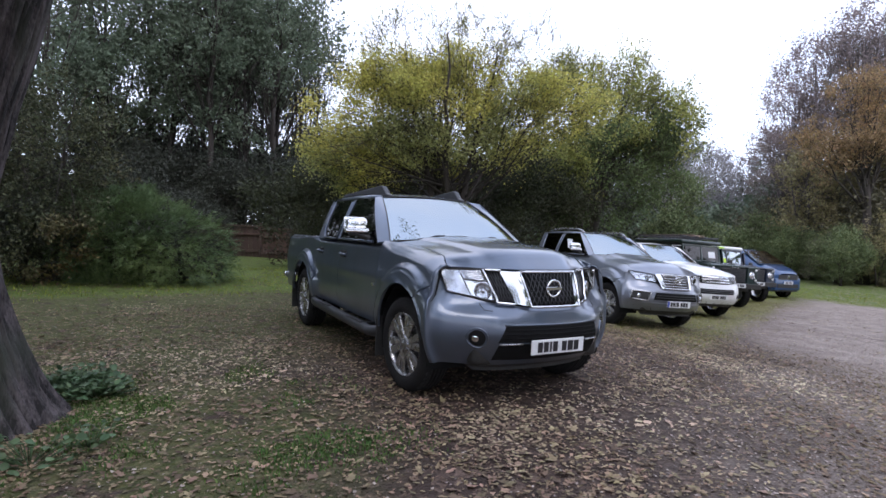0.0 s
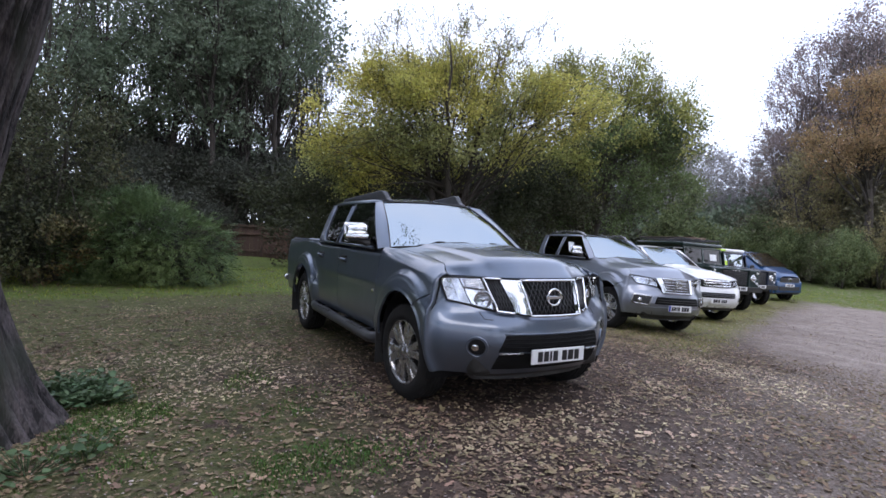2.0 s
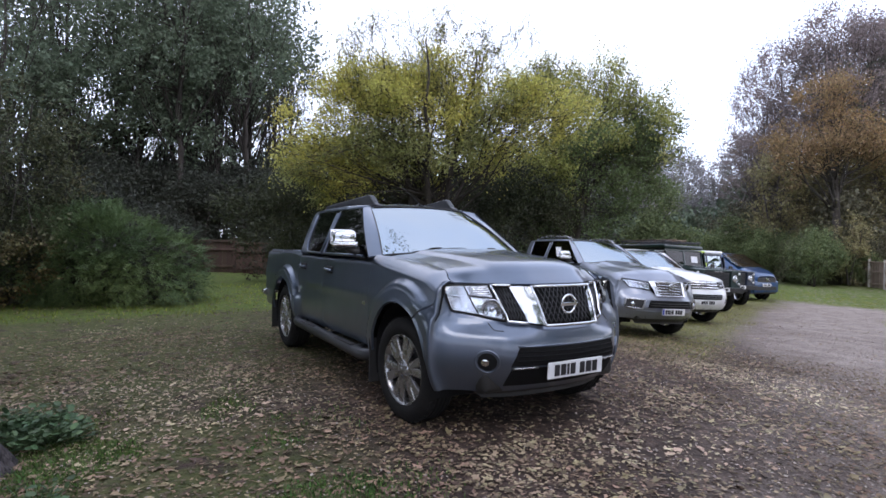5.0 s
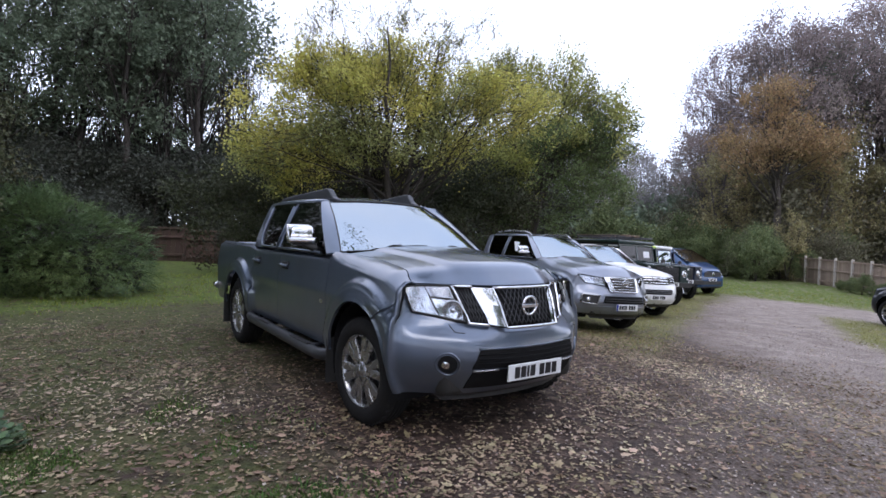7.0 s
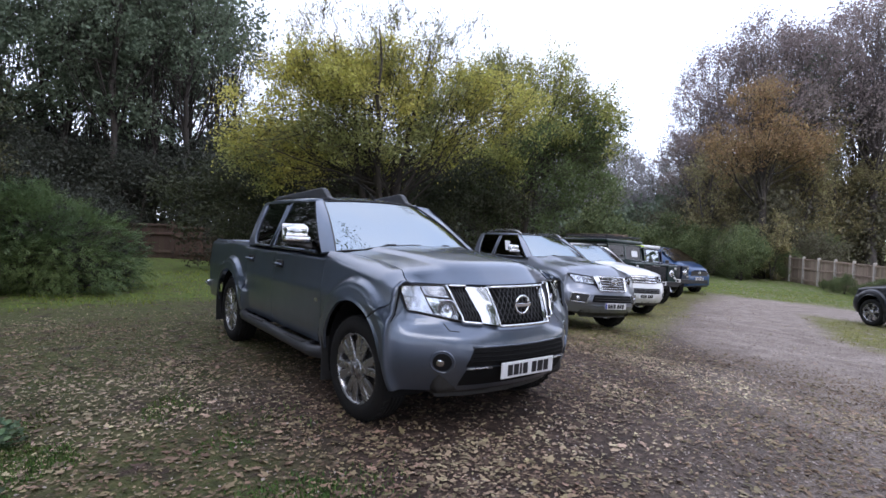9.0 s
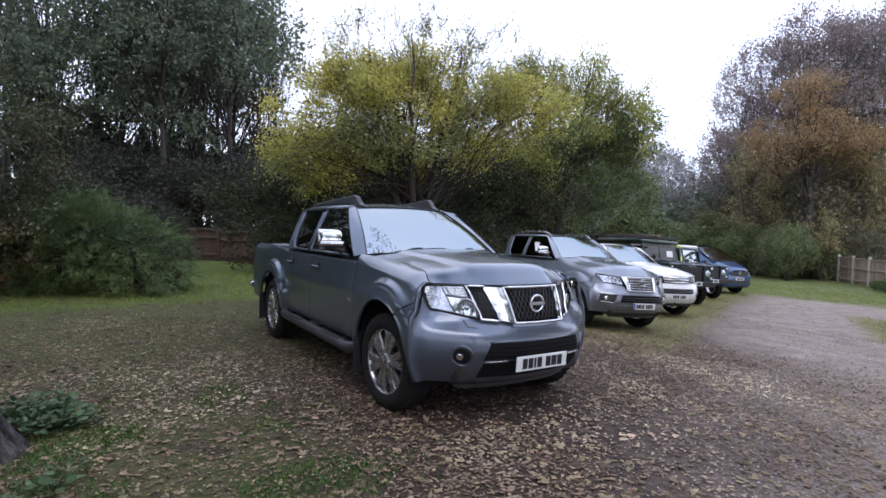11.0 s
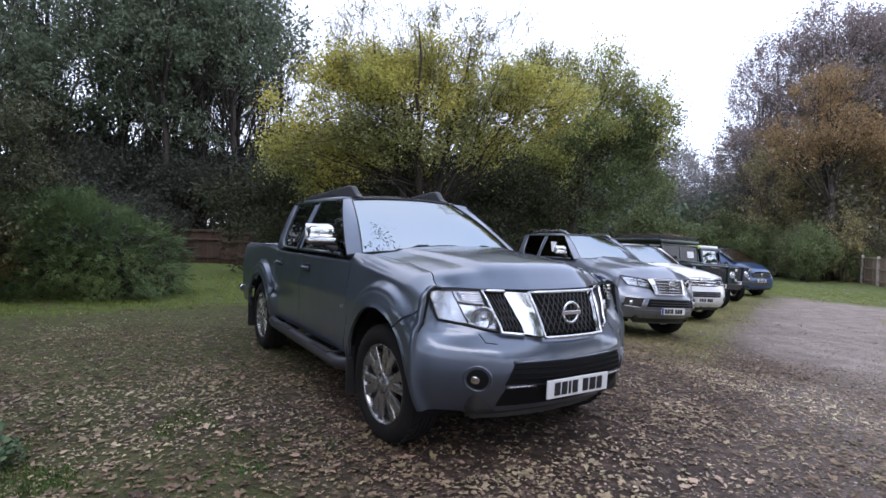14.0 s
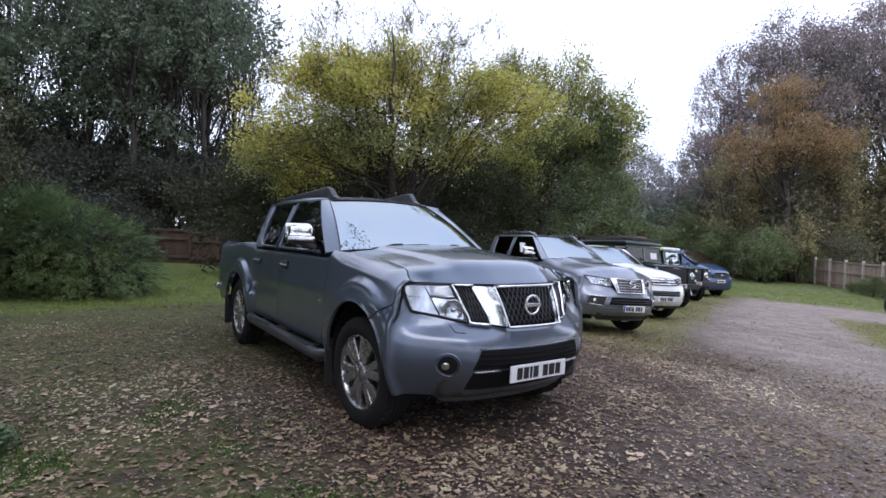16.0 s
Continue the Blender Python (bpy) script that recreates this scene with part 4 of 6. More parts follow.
            part("roof_rail", both(moved(joined(wedge, block((-0.456, 1.54, zr + 0.04), (0.07, 0.2, 0.04), 0.014), block((-0.456, 2.58, zr + 0.03), (0.075, 0.22, 0.05), 0.014)), skew)), DARK_TRIM, car, "dark wedge-shaped roof rail")
        elif style.get("rails") == "tube":
            part("roof_rail", both(tube([(-0.535, 1.3, zr + 0.02), (-0.545, 1.4, zr + 0.075), (-0.555, 1.54, zr + 0.108), (-0.565, 2.2, zr + 0.112), (-0.565, 2.5, zr + 0.085), (-0.565, 2.62, zr + 0.015)], 0.02, 8)), ALLOY, car, "silver roof rail")
    back = lambda u, v: Vector((u * (0.84 - 0.15 * v - 0.04 * v * v), 2.645 + 0.07 * v, zb - 0.02 + (zr - zb + 0.02) * v))
    part("cab_back", sheet(back, us, 6, 0.02), paint_mat, car)
    part("rear_window", sheet(lambda u, v: back(u * 0.85, 0.2 + 0.65 * v) + Vector((0, 0.014, 0.004)), us, 4, 0.004), SIDE_GLASS, car)
    # cabin
    part("dashboard", block((0, 0.85, 1.08 + lift), (1.4, 0.5, 0.2), 0.06), CABIN, car)
    for x in (-0.38, 0.38):
        seat = part("seat", joined(block((x, 1.75, 1.05), (0.5, 0.16, 0.62), 0.06, (-14, 0, 0)), block((x, 1.5, 0.8), (0.5, 0.55, 0.16), 0.06)), CABIN, car)
        part("headrest", block((x, 1.85, 1.43), (0.27, 0.1, 0.18), 0.04, (-10, 0, 0)), CABIN, seat)
    wheel_ring = [(0.38 + 0.18 * math.cos(a), 1.12 + 0.05 * math.sin(a), 1.1 + 0.17 * math.sin(a)) for a in spread(0, 2 * math.pi, 20)]
    part("steering_wheel", tube([(-x, y, z) for x, y, z in wheel_ring], 0.016, 6), BLACK_PLASTIC, car)
    part("floor_pan", joined(block((0, 1.7, 0.53), (1.24, 4.8, 0.42), 0.05), block((0, 1.65, 0.55), (1.66, 2.0, 0.24), 0.03), block((0, -0.38, 0.62), (1.2, 0.44, 0.3), 0.05), block((0, -0.48, 0.42), (1.0, 0.3, 0.2), 0.03), block((0, 0.1, 0.5), (0.9, 1.2, 0.3), 0.05)), BLACK_PLASTIC, car, "dark underbody")
    # load bed
    part("load_bed", joined(block((0, 3.48, 0.72), (1.62, 1.56, 0.06), 0.01), block((0, 2.76, 0.95), (1.62, 0.04, 0.46), 0.01), block((-0.79, 3.5, 1.03), (0.05, 1.5, 0.3), 0.01), block((0.79, 3.5, 1.03), (0.05, 1.5, 0.3), 0.01)), BLACK_PLASTIC, car, "black load bed liner")
    part("tailgate", block((0, yr - 0.02, 0.9), (1.6, 0.05, 0.58), 0.02), paint_mat, car)
    part("rear_bumper", joined(tube([(-0.88, 4.18, 0.6), (-0.88, 4.3, 0.6), (-0.8, 4.36, 0.6), (0, 4.4, 0.6), (0.8, 4.36, 0.6), (0.88, 4.3, 0.6), (0.88, 4.18, 0.6)], 0.04, 12), block((0, 4.36, 0.55), (1.3, 0.12, 0.1), 0.02)), CHROME, car, "chrome tube rear bumper")
    for s in (-1, 1):
        part("tail_lamp", block((s * 0.76, yr - 0.03, 0.95), (0.1, 0.08, 0.34), 0.02), LAMP_RED, car, "red tail lamp")
    for x0, x1 in ((-0.5, 0.02), (0.1, 0.62)):
        run = [screen((x0 + (x1 - x0) * k / 6) / 0.74, 0.015 + 0.045 * math.sin(0.5 * math.pi * k / 6), 0.01) for k in range(7)]
        wiper = part("wiper", tube(run, [0.008] * 6 + [0.005], 6), BLACK_PLASTIC, car, "black wiper")
        part("arm", tube([run[0] + Vector((0.02, -0.04, -0.01)), run[2] + Vector((0, -0.01, 0.016)), run[3] + Vector((0, 0, 0.01))], 0.009, 6), BLACK_PLASTIC, wiper)
    part("scuttle", sheet(lambda u, v: (u * 0.73, 0.385 + 0.1 * u * u + 0.12 * v, zb + 0.004 - 0.02 * u * u + 0.02 * v), us, 2, 0.02), BLACK_PLASTIC, car, "black panel below the windscreen")
    if style.get("aerial"):
        part("aerial", tube([(0.05, 1.40, zr + 0.05), (0.02, 1.46, zr + 0.12), (-0.08, 1.66, zr + 0.3)], [0.009, 0.0028, 0.002], 6), BLACK_PLASTIC, car, "thin roof aerial")

    if style.get("side_mark"):
        part("side_emblem", joined(*[block((-w - 0.003, 0.70 + 0.035 * k, 0.80), (0.008, 0.022, 0.032), 0.002) for k in range(2)]), CHROME, car, "small chrome side emblem")
    style["front"](car, face, on_nose, run_on_nose, paint_mat)
    return car


LAMP_RED = material("red_lamp_plastic", (0.25, 0.01, 0.012), 0.25, second=(0.2, 0.008, 0.01))


LAMP_GREY = [(0.566, 1.043), (0.436, 0.806), (0.755, 0.87), (0.842, 1.034)]


def headlamp(car, s, quad, on_nose, run_on_nose, face, bowls, back=None):
    """Mirror-backed lamp: a tall facetted outer reflector, ribbed upper light, round main bowl, clear lens."""
    def at(u, v):
        (x0, z0), (x1, z1), (x2, z2), (x3, z3) = quad
        xa, za = x0 + (x3 - x0) * u, z0 + (z3 - z0) * u
        xb, zb = x1 + (x2 - x1) * u, z1 + (z2 - z1) * u
        return s * (xa + (xb - xa) * v), za + (zb - za) * v
    flip = [(s * x, z) for x, z in quad]
    lamp = part("headlamp", on_nose(flip, -0.02, 0.012 * s), back or DARK_TRIM, car, "clear headlamp with silver reflectors")
    for u0, u1, v0, v1, deep in ((0.53, 0.72, 0.03, 0.97, (-0.004, 0.006)), (0.725, 0.98, 0.03, 0.42, (0.008, -0.004)), (0.725, 0.98, 0.44, 0.97, (-0.006, 0.006))):
        part("facet", on_nose([at(u0, v0), at(u0, v1), at(u1, v1), at(u1, v0)], deep, 0.006 * s, 6), LAMP_SILVER, lamp)
    part("upper_light", on_nose([at(0.03, 0.05), at(0.05, 0.36), at(0.5, 0.33), at(0.5, 0.05)], -0.006, 0.006 * s, 6), LAMP_SILVER, lamp)
    ribs = [run_on_nose([at(0.06, v), at(0.46, v)], 0.0, 0.004, False) for v in (0.1, 0.16, 0.22, 0.28)]
    part("rib", joined(*ribs), CHROME, lamp)
    part("bowl_back", on_nose([at(0.03, 0.42), at(0.05, 0.96), at(0.5, 0.96), at(0.5, 0.4)], -0.01, 0.006 * s, 6), CHROME, lamp)
    for x, z, r in bowls:
        turn_ = pose(*face(s * x, z, 0.004), 0, 0, 90 + 38 * s)
        bowl = part("reflector_bowl", moved(turned([(r * 1.04, 0.004), (r, -0.008), (r * 0.93, -0.004), (r * 0.6, 0.012), (r * 0.24, 0.016), (0.0, 0.016)], 28), turn_), LAMP_SILVER, lamp)
        part("bulb", moved(turned([(r * 0.3, 0.01), (r * 0.26, -0.004), (0.0, -0.01)], 16), turn_), LAMP_SILVER, bowl)
    part("divider", run_on_nose([at(0.02, 0.39), at(0.5, 0.37)], 0.002, 0.005, False), DARK_TRIM, lamp)
    part("divider", run_on_nose([at(0.51, 0.03), at(0.51, 0.97)], 0.0, 0.004, False), DARK_TRIM, lamp)
    part("lens", on_nose(flip, 0.009, 0.004 * s), LENS_CLEAR, lamp, "clear lamp lens")
    part("bezel", run_on_nose(flip, 0.004, 0.006), BLACK_PLASTIC, lamp, "thin dark surround")
    return lamp


def round_fog(car, s, x, z, face, run_on_nose, r=0.062, ring_mat=None):
    """A round lamp on the bumper's curve; a near-black disc holds its recess shade."""
    spot = lambda q, a: (s * (x + 0.8 * q * math.cos(a)), z + q * math.sin(a))
    turns_ = [2 * math.pi * k / 28 for k in range(29)]
    disc = sheet(lambda a, q: face(*spot(q, s * a), 0.006 - 0.004 * math.cos(1.5 * q / r)), turns_, [r * k / 6 for k in range(6)], 0.003)
    fog = part("fog_lamp", disc, DEEP_BLACK, car, "round fog lamp, its recess shade put in as a black disc")
    part("ring", run_on_nose([spot(r * 1.04, a) for a in turns_[:-1]], 0.004, 0.0075), ring_mat or DARK_TRIM, fog)
    turn_ = pose(*face(s * x, z, 0.012), 0, 0, 90 + 37 * s)
    part("lens", moved(turned([(0.0, 0.002), (r * 0.3, 0.004), (r * 0.5, 0.01), (r * 0.55, 0.02)], 20), turn_ @ pose(0, 0.2 * r, 0.05 * r)), CHROME, fog, "bright lamp bowl")


def badge(car, c, r, bar=True):
    ring = [(c.x + r * math.cos(a), c.y, c.z + r * math.sin(a)) for a in [2 * math.pi * k / 24 for k in range(25)]]
    b = part("emblem", tube(ring, r * 0.16, 8), CHROME, car, "chrome ring emblem")
    if bar:
        part("cross_bar", block((c.x, c.y - 0.004, c.z), (2.5 * r, 0.012, 0.42 * r), 0.004), CHROME, b)


def front_grey(car, face, on_nose, run_on_nose, paint_mat):
    """Three-part grille between slanting chrome struts, clear lamps, round fog lamps, plate below."""
    for s in (-1, 1):
        headlamp(car, s, LAMP_GREY, on_nose, run_on_nose, face, [(0.535, 0.882, 0.066)])
        round_fog(car, s, 0.572, 0.549, face, run_on_nose, 0.07, paint_mat)
        part("washer_cover", run_on_nose([(s * 0.535, 0.792), (s * 0.52, 0.748), (s * 0.468, 0.745)], 0.001, 0.0028, False), BLACK_PLASTIC, car, "thin joint of the lamp washer cover")
    grille = part("grille", on_nose([(-0.55, 1.035), (-0.425, 0.8), (0.425, 0.8), (0.55, 1.035)], -0.016, 0.01, 16), DEEP_BLACK, car, "black mesh grille with chrome struts")
    mesh = []
    for s in (-1, 1):
        for k in range(19):
            x = -0.36 + 0.04 * k
            a, b = (x, 0.795), (x + s * 0.12, 1.02)
            if max(abs(a[0]), abs(b[0])) < 0.3:
                mesh.append(run_on_nose([a, b], -0.004, 0.0026, False))
        for k in range(6):
            x = 0.33 + 0.018 * k
            for lean in (0.04, 0.12):
                mesh.append(run_on_nose([(s * x, 0.81), (s * (x + lean), 1.02)], -0.004, 0.003, False))
    tagged(part("wire_mesh", joined(*mesh), DARK_TRIM, grille), kind="stuff")
    for s in (-1, 1):
        part("strut", on_nose([(s * 0.43, 1.034), (s * 0.315, 0.80), (s * 0.222, 0.785), (s * 0.295, 1.034)], (0.006, 0.034), 0.03 * -s, 10), CHROME, grille, "broad slanting chrome strut")
        part("side_frame", run_on_nose([(s * 0.42, 1.038), (s * 0.552, 1.038), (s * 0.424, 0.802), (s * 0.315, 0.793)], 0.012, 0.011, False), CHROME, grille, "chrome grille frame")
    part("centre_frame", run_on_nose([(-0.298, 1.036), (0.298, 1.036), (0.222, 0.782), (-0.222, 0.782)], 0.03, 0.011), CHROME, grille, "chrome grille frame")
    badge(car, face(0.0, 0.913, 0.018), 0.062)
    # the opening is not cut; its inner shade is put in as near-black
    intake = part("air_intake", on_nose([(-0.4, 0.648), (-0.45, 0.52), (0.45, 0.52), (0.4, 0.648)], 0.004, 0.01, 16), DEEP_BLACK, car, "black lower air intake")
    part("slat", joined(*[run_on_nose([(-0.41, z), (0.41, z)], 0.008, 0.004, False) for z in (0.555, 0.585, 0.615)]), DEEP_BLACK, intake)
    part("lip", run_on_nose([(-0.41, 0.651), (0.41, 0.651)], 0.004, 0.008, False), paint_mat, intake)
    for s in (-1, 1):
        part("bright_strip", run_on_nose([(s * 0.28, 0.512), (s * 0.445, 0.508)], 0.014, 0.007, False), ALLOY, intake, "thin bright strip")
        part("corner_grain", on_nose([(s * 0.44, 0.507), (s * 0.5, 0.375), (s * 0.0, 0.375), (s * 0.0, 0.507)], 0.006, 0.008 * -s, 8), DEEP_BLACK, intake)
    number_plate(car, pose(-0.012, face(0.0, 0.49).y - 0.045, 0.492, 3, 0, 0), PLATE_MARKS, width=0.5)
    part("skid_panel", on_nose([(-0.72, 0.36), (-0.66, 0.27), (0.66, 0.27), (0.72, 0.36)], -0.03, 0.02, 12), BLACK_PLASTIC, car, "black panel under the bumper")


def front_silver(car, face, on_nose, run_on_nose, paint_mat):
    """Slim swept lamps, slatted grille in a deep chrome V, boxed fog lamps."""
    for s in (-1, 1):
        headlamp(car, s, [(0.42, 0.995), (0.39, 0.866), (0.72, 0.898), (0.858, 1.032)], on_nose, run_on_nose, face, [(0.55, 0.940, 0.042), (0.66, 0.960, 0.034)], LAMP_SILVER)
        box = part("fog_lamp", on_nose([(s * 0.5, 0.69), (s * 0.54, 0.535), (s * 0.77, 0.56), (s * 0.75, 0.7)], 0.012, 0.01 * s), BLACK_PLASTIC, car, "fog lamp in a dark box")
        part("trim", run_on_nose([(s * 0.5, 0.69), (s * 0.54, 0.535), (s * 0.77, 0.56), (s * 0.75, 0.7)], 0.02, 0.013), ALLOY, box, "silver surround")
        part("lens", moved(turned([(0.0, -0.015), (0.035, -0.01), (0.04, 0.0)], 16), pose(*face(s * 0.66, 0.615, 0.016), 0, 0, 90 + 14 * s)), LAMP_SILVER, box)
    grille = part("grille", on_nose([(-0.35, 1.005), (-0.30, 0.775), (0.30, 0.775), (0.35, 1.005)], 0.006, 0.01, 14), BLACK_PLASTIC, car, "black slatted grille in a chrome frame")
    part("slat", joined(*[run_on_nose([(-0.31, z), (0.31, z)], 0.016, 0.007, False) for z in (0.815, 0.86, 0.905, 0.95, 0.995)]), CHROME, grille, "silver grille slats")
    for s in (-1, 1):
        part("strut", on_nose([(s * 0.43, 1.015), (s * 0.31, 0.765), (s * 0.255, 0.775), (s * 0.335, 1.015)], 0.034, 0.03 * -s, 10), CHROME, grille, "chrome V strut")
    part("frame", run_on_nose([(-0.38, 1.015), (0.38, 1.015), (0.29, 0.772), (-0.29, 0.772)], 0.022, 0.012), CHROME, grille)
    badge(car, face(0.0, 0.922, 0.045), 0.06)
    intake = part("air_intake", on_nose([(-0.42, 0.69), (-0.46, 0.56), (0.46, 0.56), (0.42, 0.69)], 0.012, 0.01, 14), DEEP_BLACK, car, "black lower air intake")
    part("slat", joined(*[run_on_nose([(-0.42, z), (0.42, z)], 0.02, 0.008, False) for z in (0.6, 0.64)]), BLACK_PLASTIC, intake)
    part("lower_lip", on_nose([(-0.62, 0.5), (-0.58, 0.42), (0.58, 0.42), (0.62, 0.5)], 0.02, 0.03, 12), paint_mat, car, "silver lower lip")
    part("skid_panel", on_nose([(-0.74, 0.43), (-0.66, 0.27), (0.66, 0.27), (0.74, 0.43)], 0.0, 0.02, 12), BLACK_PLASTIC, car, "black panel under the bumper")
    number_plate(car, pose(*face(0.0, 0.5, 0.045), 3, 0, 0), PLATE_MARKS, blue=True, label="white number plate with a blue end band")


def front_white(car, face, on_nose, run_on_nose, paint_mat):
    """Wrap-round lamps, chrome twin-bar grille, lower slats."""
    for s in (-1, 1):
        headlamp(car, s, [(0.47, 1.005), (0.45, 0.860), (0.79, 0.880), (0.852, 1.027)], on_nose, run_on_nose, face, [(0.57, 0.92, 0.05), (0.7, 0.94, 0.04)], LAMP_SILVER)
        round_fog(car, s, 0.68, 0.56, face, run_on_nose, 0.05)
    grille = part("grille", on_nose([(-0.44, 1.015), (-0.40, 0.850), (0.40, 0.850), (0.44, 1.015)], 0.006, 0.01, 14), BLACK_PLASTIC, car, "dark grille with chrome bars")
    part("slat", joined(*[on_nose([(-0.42, z + 0.028), (-0.41, z), (0.41, z), (0.42, z + 0.028)], 0.024, 0.015, 12) for z in (0.865, 0.925, 0.985)]), CHROME, grille, "chrome grille bars")
    part("emblem", on_nose([(-0.12, 0.975), (-0.12, 0.935), (0.12, 0.935), (0.12, 0.975)], 0.042, 0.008), ALLOY, grille, "plain bar emblem")
    intake = part("air_intake", on_nose([(-0.5, 0.72), (-0.46, 0.6), (0.46, 0.6), (0.5, 0.72)], 0.012, 0.01, 14), DEEP_BLACK, car, "black lower air intake")
    part("slat", joined(*[run_on_nose([(-0.48, z), (0.48, z)], 0.02, 0.014, False) for z in (0.64, 0.68)]), DARK_TRIM, intake)
    number_plate(car, pose(*face(0.0, 0.53, 0.035), 3, 0, 0), PLATE_MARKS)
    part("skid_panel", on_nose([(-0.74, 0.42), (-0.66, 0.29), (0.66, 0.29), (0.74, 0.42)], 0.0, 0.02, 12), BLACK_PLASTIC, car, "black panel under the bumper")


def on_ground(x, y, turn_deg):
    """A vehicle's pose, tilted as the ground lies under it."""
    c, s = math.cos(radians(turn_deg)), math.sin(radians(turn_deg))
    put = lambda a, b: Vector((x + a * c - b * s, y + a * s + b * c, rise(x + a * c - b * s, y + a * s + b * c)))
    f, r, l_, k = put(0, 0), put(0, 3.2), put(-0.8, 1.6), put(0.8, 1.6)
    ya, xa = (r - f).normalized(), (k - l_).normalized()
    za = xa.cross(ya).normalized()
    xa = ya.cross(za)
    m = Matrix((xa, ya, za)).transposed().to_4x4()
    m.translation = f
    return m


def offroader(label, at, body_mat, roof_mat, rack=False, stripe=None, group="parked vehicles in a row"):
    """A boxy old off-roader with flat panels, round lamps and an upright windscreen; origin under the front axle, nose to -y."""
    car = thing("off_roader", label, "off-road car", at, group)
    for s in (-1, 1):
        wing = part("front_wing", joined(block((s * 0.70, 0.62, 0.98), (0.38, 0.42, 0.5), 0.03), block((s * 0.70, -0.05, 1.14), (0.38, 1.06, 0.18), 0.03), block((s * 0.70, -0.50, 0.93), (0.38, 0.16, 0.56), 0.03)), body_mat, car)
        part("wheel_eyebrow", tube([(s * 0.91, 0.46 * math.cos(a), 0.56 + 0.46 * math.sin(a)) for a in [math.pi * k / 12 for k in range(13)]], 0.035, 6), BLACK_PLASTIC, wing, "black wheel eyebrow")
        lamp = part("headlamp", moved(turned([(0.0, -0.03), (0.06, -0.025), (0.085, -0.01), (0.09, 0.0)], 24), pose(s * 0.66, -0.585, 0.98, 0, 0, 90)), LAMP_SILVER, car, "round clear headlamp")
        part("rim", moved(turned([(0.09, -0.02), (0.1, -0.03), (0.105, 0.0)], 24), pose(s * 0.66, -0.585, 0.98, 0, 0, 90)), CHROME, lamp)
        for z, mat in ((1.13, LENS_WHITE), (0.84, LENS_WHITE)):
            part("marker_lamp", moved(turned([(0.0, -0.035), (0.03, -0.03), (0.036, 0.0)], 14), pose(s * 0.8, -0.585, z, 0, 0, 90)), mat, car, "small round marker lamp")
        door = part("front_door", joined(block((s * 0.87, 1.18, 0.92), (0.05, 0.72, 0.62), 0.02), block((s * 0.83, 1.18, 1.24), (0.05, 0.72, 0.04), 0.015)), stripe or body_mat, car)
        part("window_frame", block((s * 0.80, 0.86, 1.49), (0.04, 0.05, 0.5), 0.01, (-8, s * -6, 0)), body_mat, door)
        part("window_frame", block((s * 0.80, 1.52, 1.49), (0.04, 0.05, 0.5), 0.01, (0, s * -6, 0)), body_mat, door)
        part("glass", block((s * 0.80, 1.19, 1.48), (0.008, 0.64, 0.44), 0.0, (0, s * -6, 0)), SIDE_GLASS, door)
        part("door_handle", block((s * 0.905, 1.45, 1.12), (0.03, 0.12, 0.03), 0.01), BLACK_PLASTIC, door)
        part("rear_side", joined(block((s * 0.87, 2.55, 0.95), (0.06, 1.95, 0.62), 0.02), block((s * 0.83, 2.55, 1.25), (0.06, 1.95, 0.04), 0.015), block((s * 0.79, 2.55, 1.5), (0.05, 1.95, 0.5), 0.02, (0, s * -6, 0))), body_mat, car)
        part("side_window", block((s * 0.82, 2.3, 1.5), (0.01, 1.1, 0.3), 0.004, (0, s * -6, 0)), SIDE_GLASS, car)
        arm = part("wing_mirror", block((s * 1.0, 0.72, 1.28), (0.17, 0.06, 0.22), 0.025), BLACK_PLASTIC, car, "black wing mirror")
        part("arm", tube([(s * 0.86, 0.82, 1.2), (s * 0.95, 0.75, 1.22), (s * 1.0, 0.74, 1.26)], 0.012, 6), BLACK_PLASTIC, arm)
        for yc in (0.0, 2.79):
            road_wheel(car, pose(-s * 0.76, yc, 0.4), 0.4, 0.235, 5, False, ALLOY, flip=s == -1)
    part("bonnet", joined(block((0, 0.12, 1.235), (1.03, 1.34, 0.06), 0.025, (2.5, 0, 0)), block((0, 0.15, 1.275), (0.5, 1.0, 0.04), 0.02, (2.5, 0, 0))), body_mat, car)
    grille = part("grille", block((0, -0.52, 0.95), (0.94, 0.06, 0.42), 0.02), BLACK_PLASTIC, car, "dark slatted grille")
    for k in range(8):
        part("slat", block((0, -0.56, 0.79 + 0.045 * k), (0.88, 0.03, 0.016), 0.004), DARK_TRIM, grille)
    part("emblem", block((0, -0.58, 1.17), (0.3, 0.012, 0.03), 0.004), ALLOY, grille, "plain bar emblem")
    bumper = part("front_bumper", block((0, -0.72, 0.66), (1.66, 0.12, 0.15), 0.015), BLACK_PLASTIC, car, "black steel bumper")
    number_plate(bumper, pose(0, -0.79, 0.67), PLATE_MARKS)
    part("bulkhead", block((0, 0.84, 1.15), (1.66, 0.08, 0.3), 0.02), stripe or body_mat, car)
    frame_ = part("windscreen_frame", joined(*[block((x, 0.93, 1.52), (0.06, 0.05, 0.52), 0.012, (-14, 0, 0)) for x in (-0.72, 0, 0.72)], block((0, 0.86, 1.29), (1.5, 0.06, 0.06), 0.012), block((0, 1.0, 1.76), (1.5, 0.06, 0.06), 0.012)), body_mat, car)
    for x in (-0.36, 0.36):
        part("pane", block((x, 0.925, 1.52), (0.68, 0.008, 0.46), 0.0, (-14, 0, 0)), WINDSCREEN if stripe else CLEAR_PANE, frame_, "flat windscreen pane")
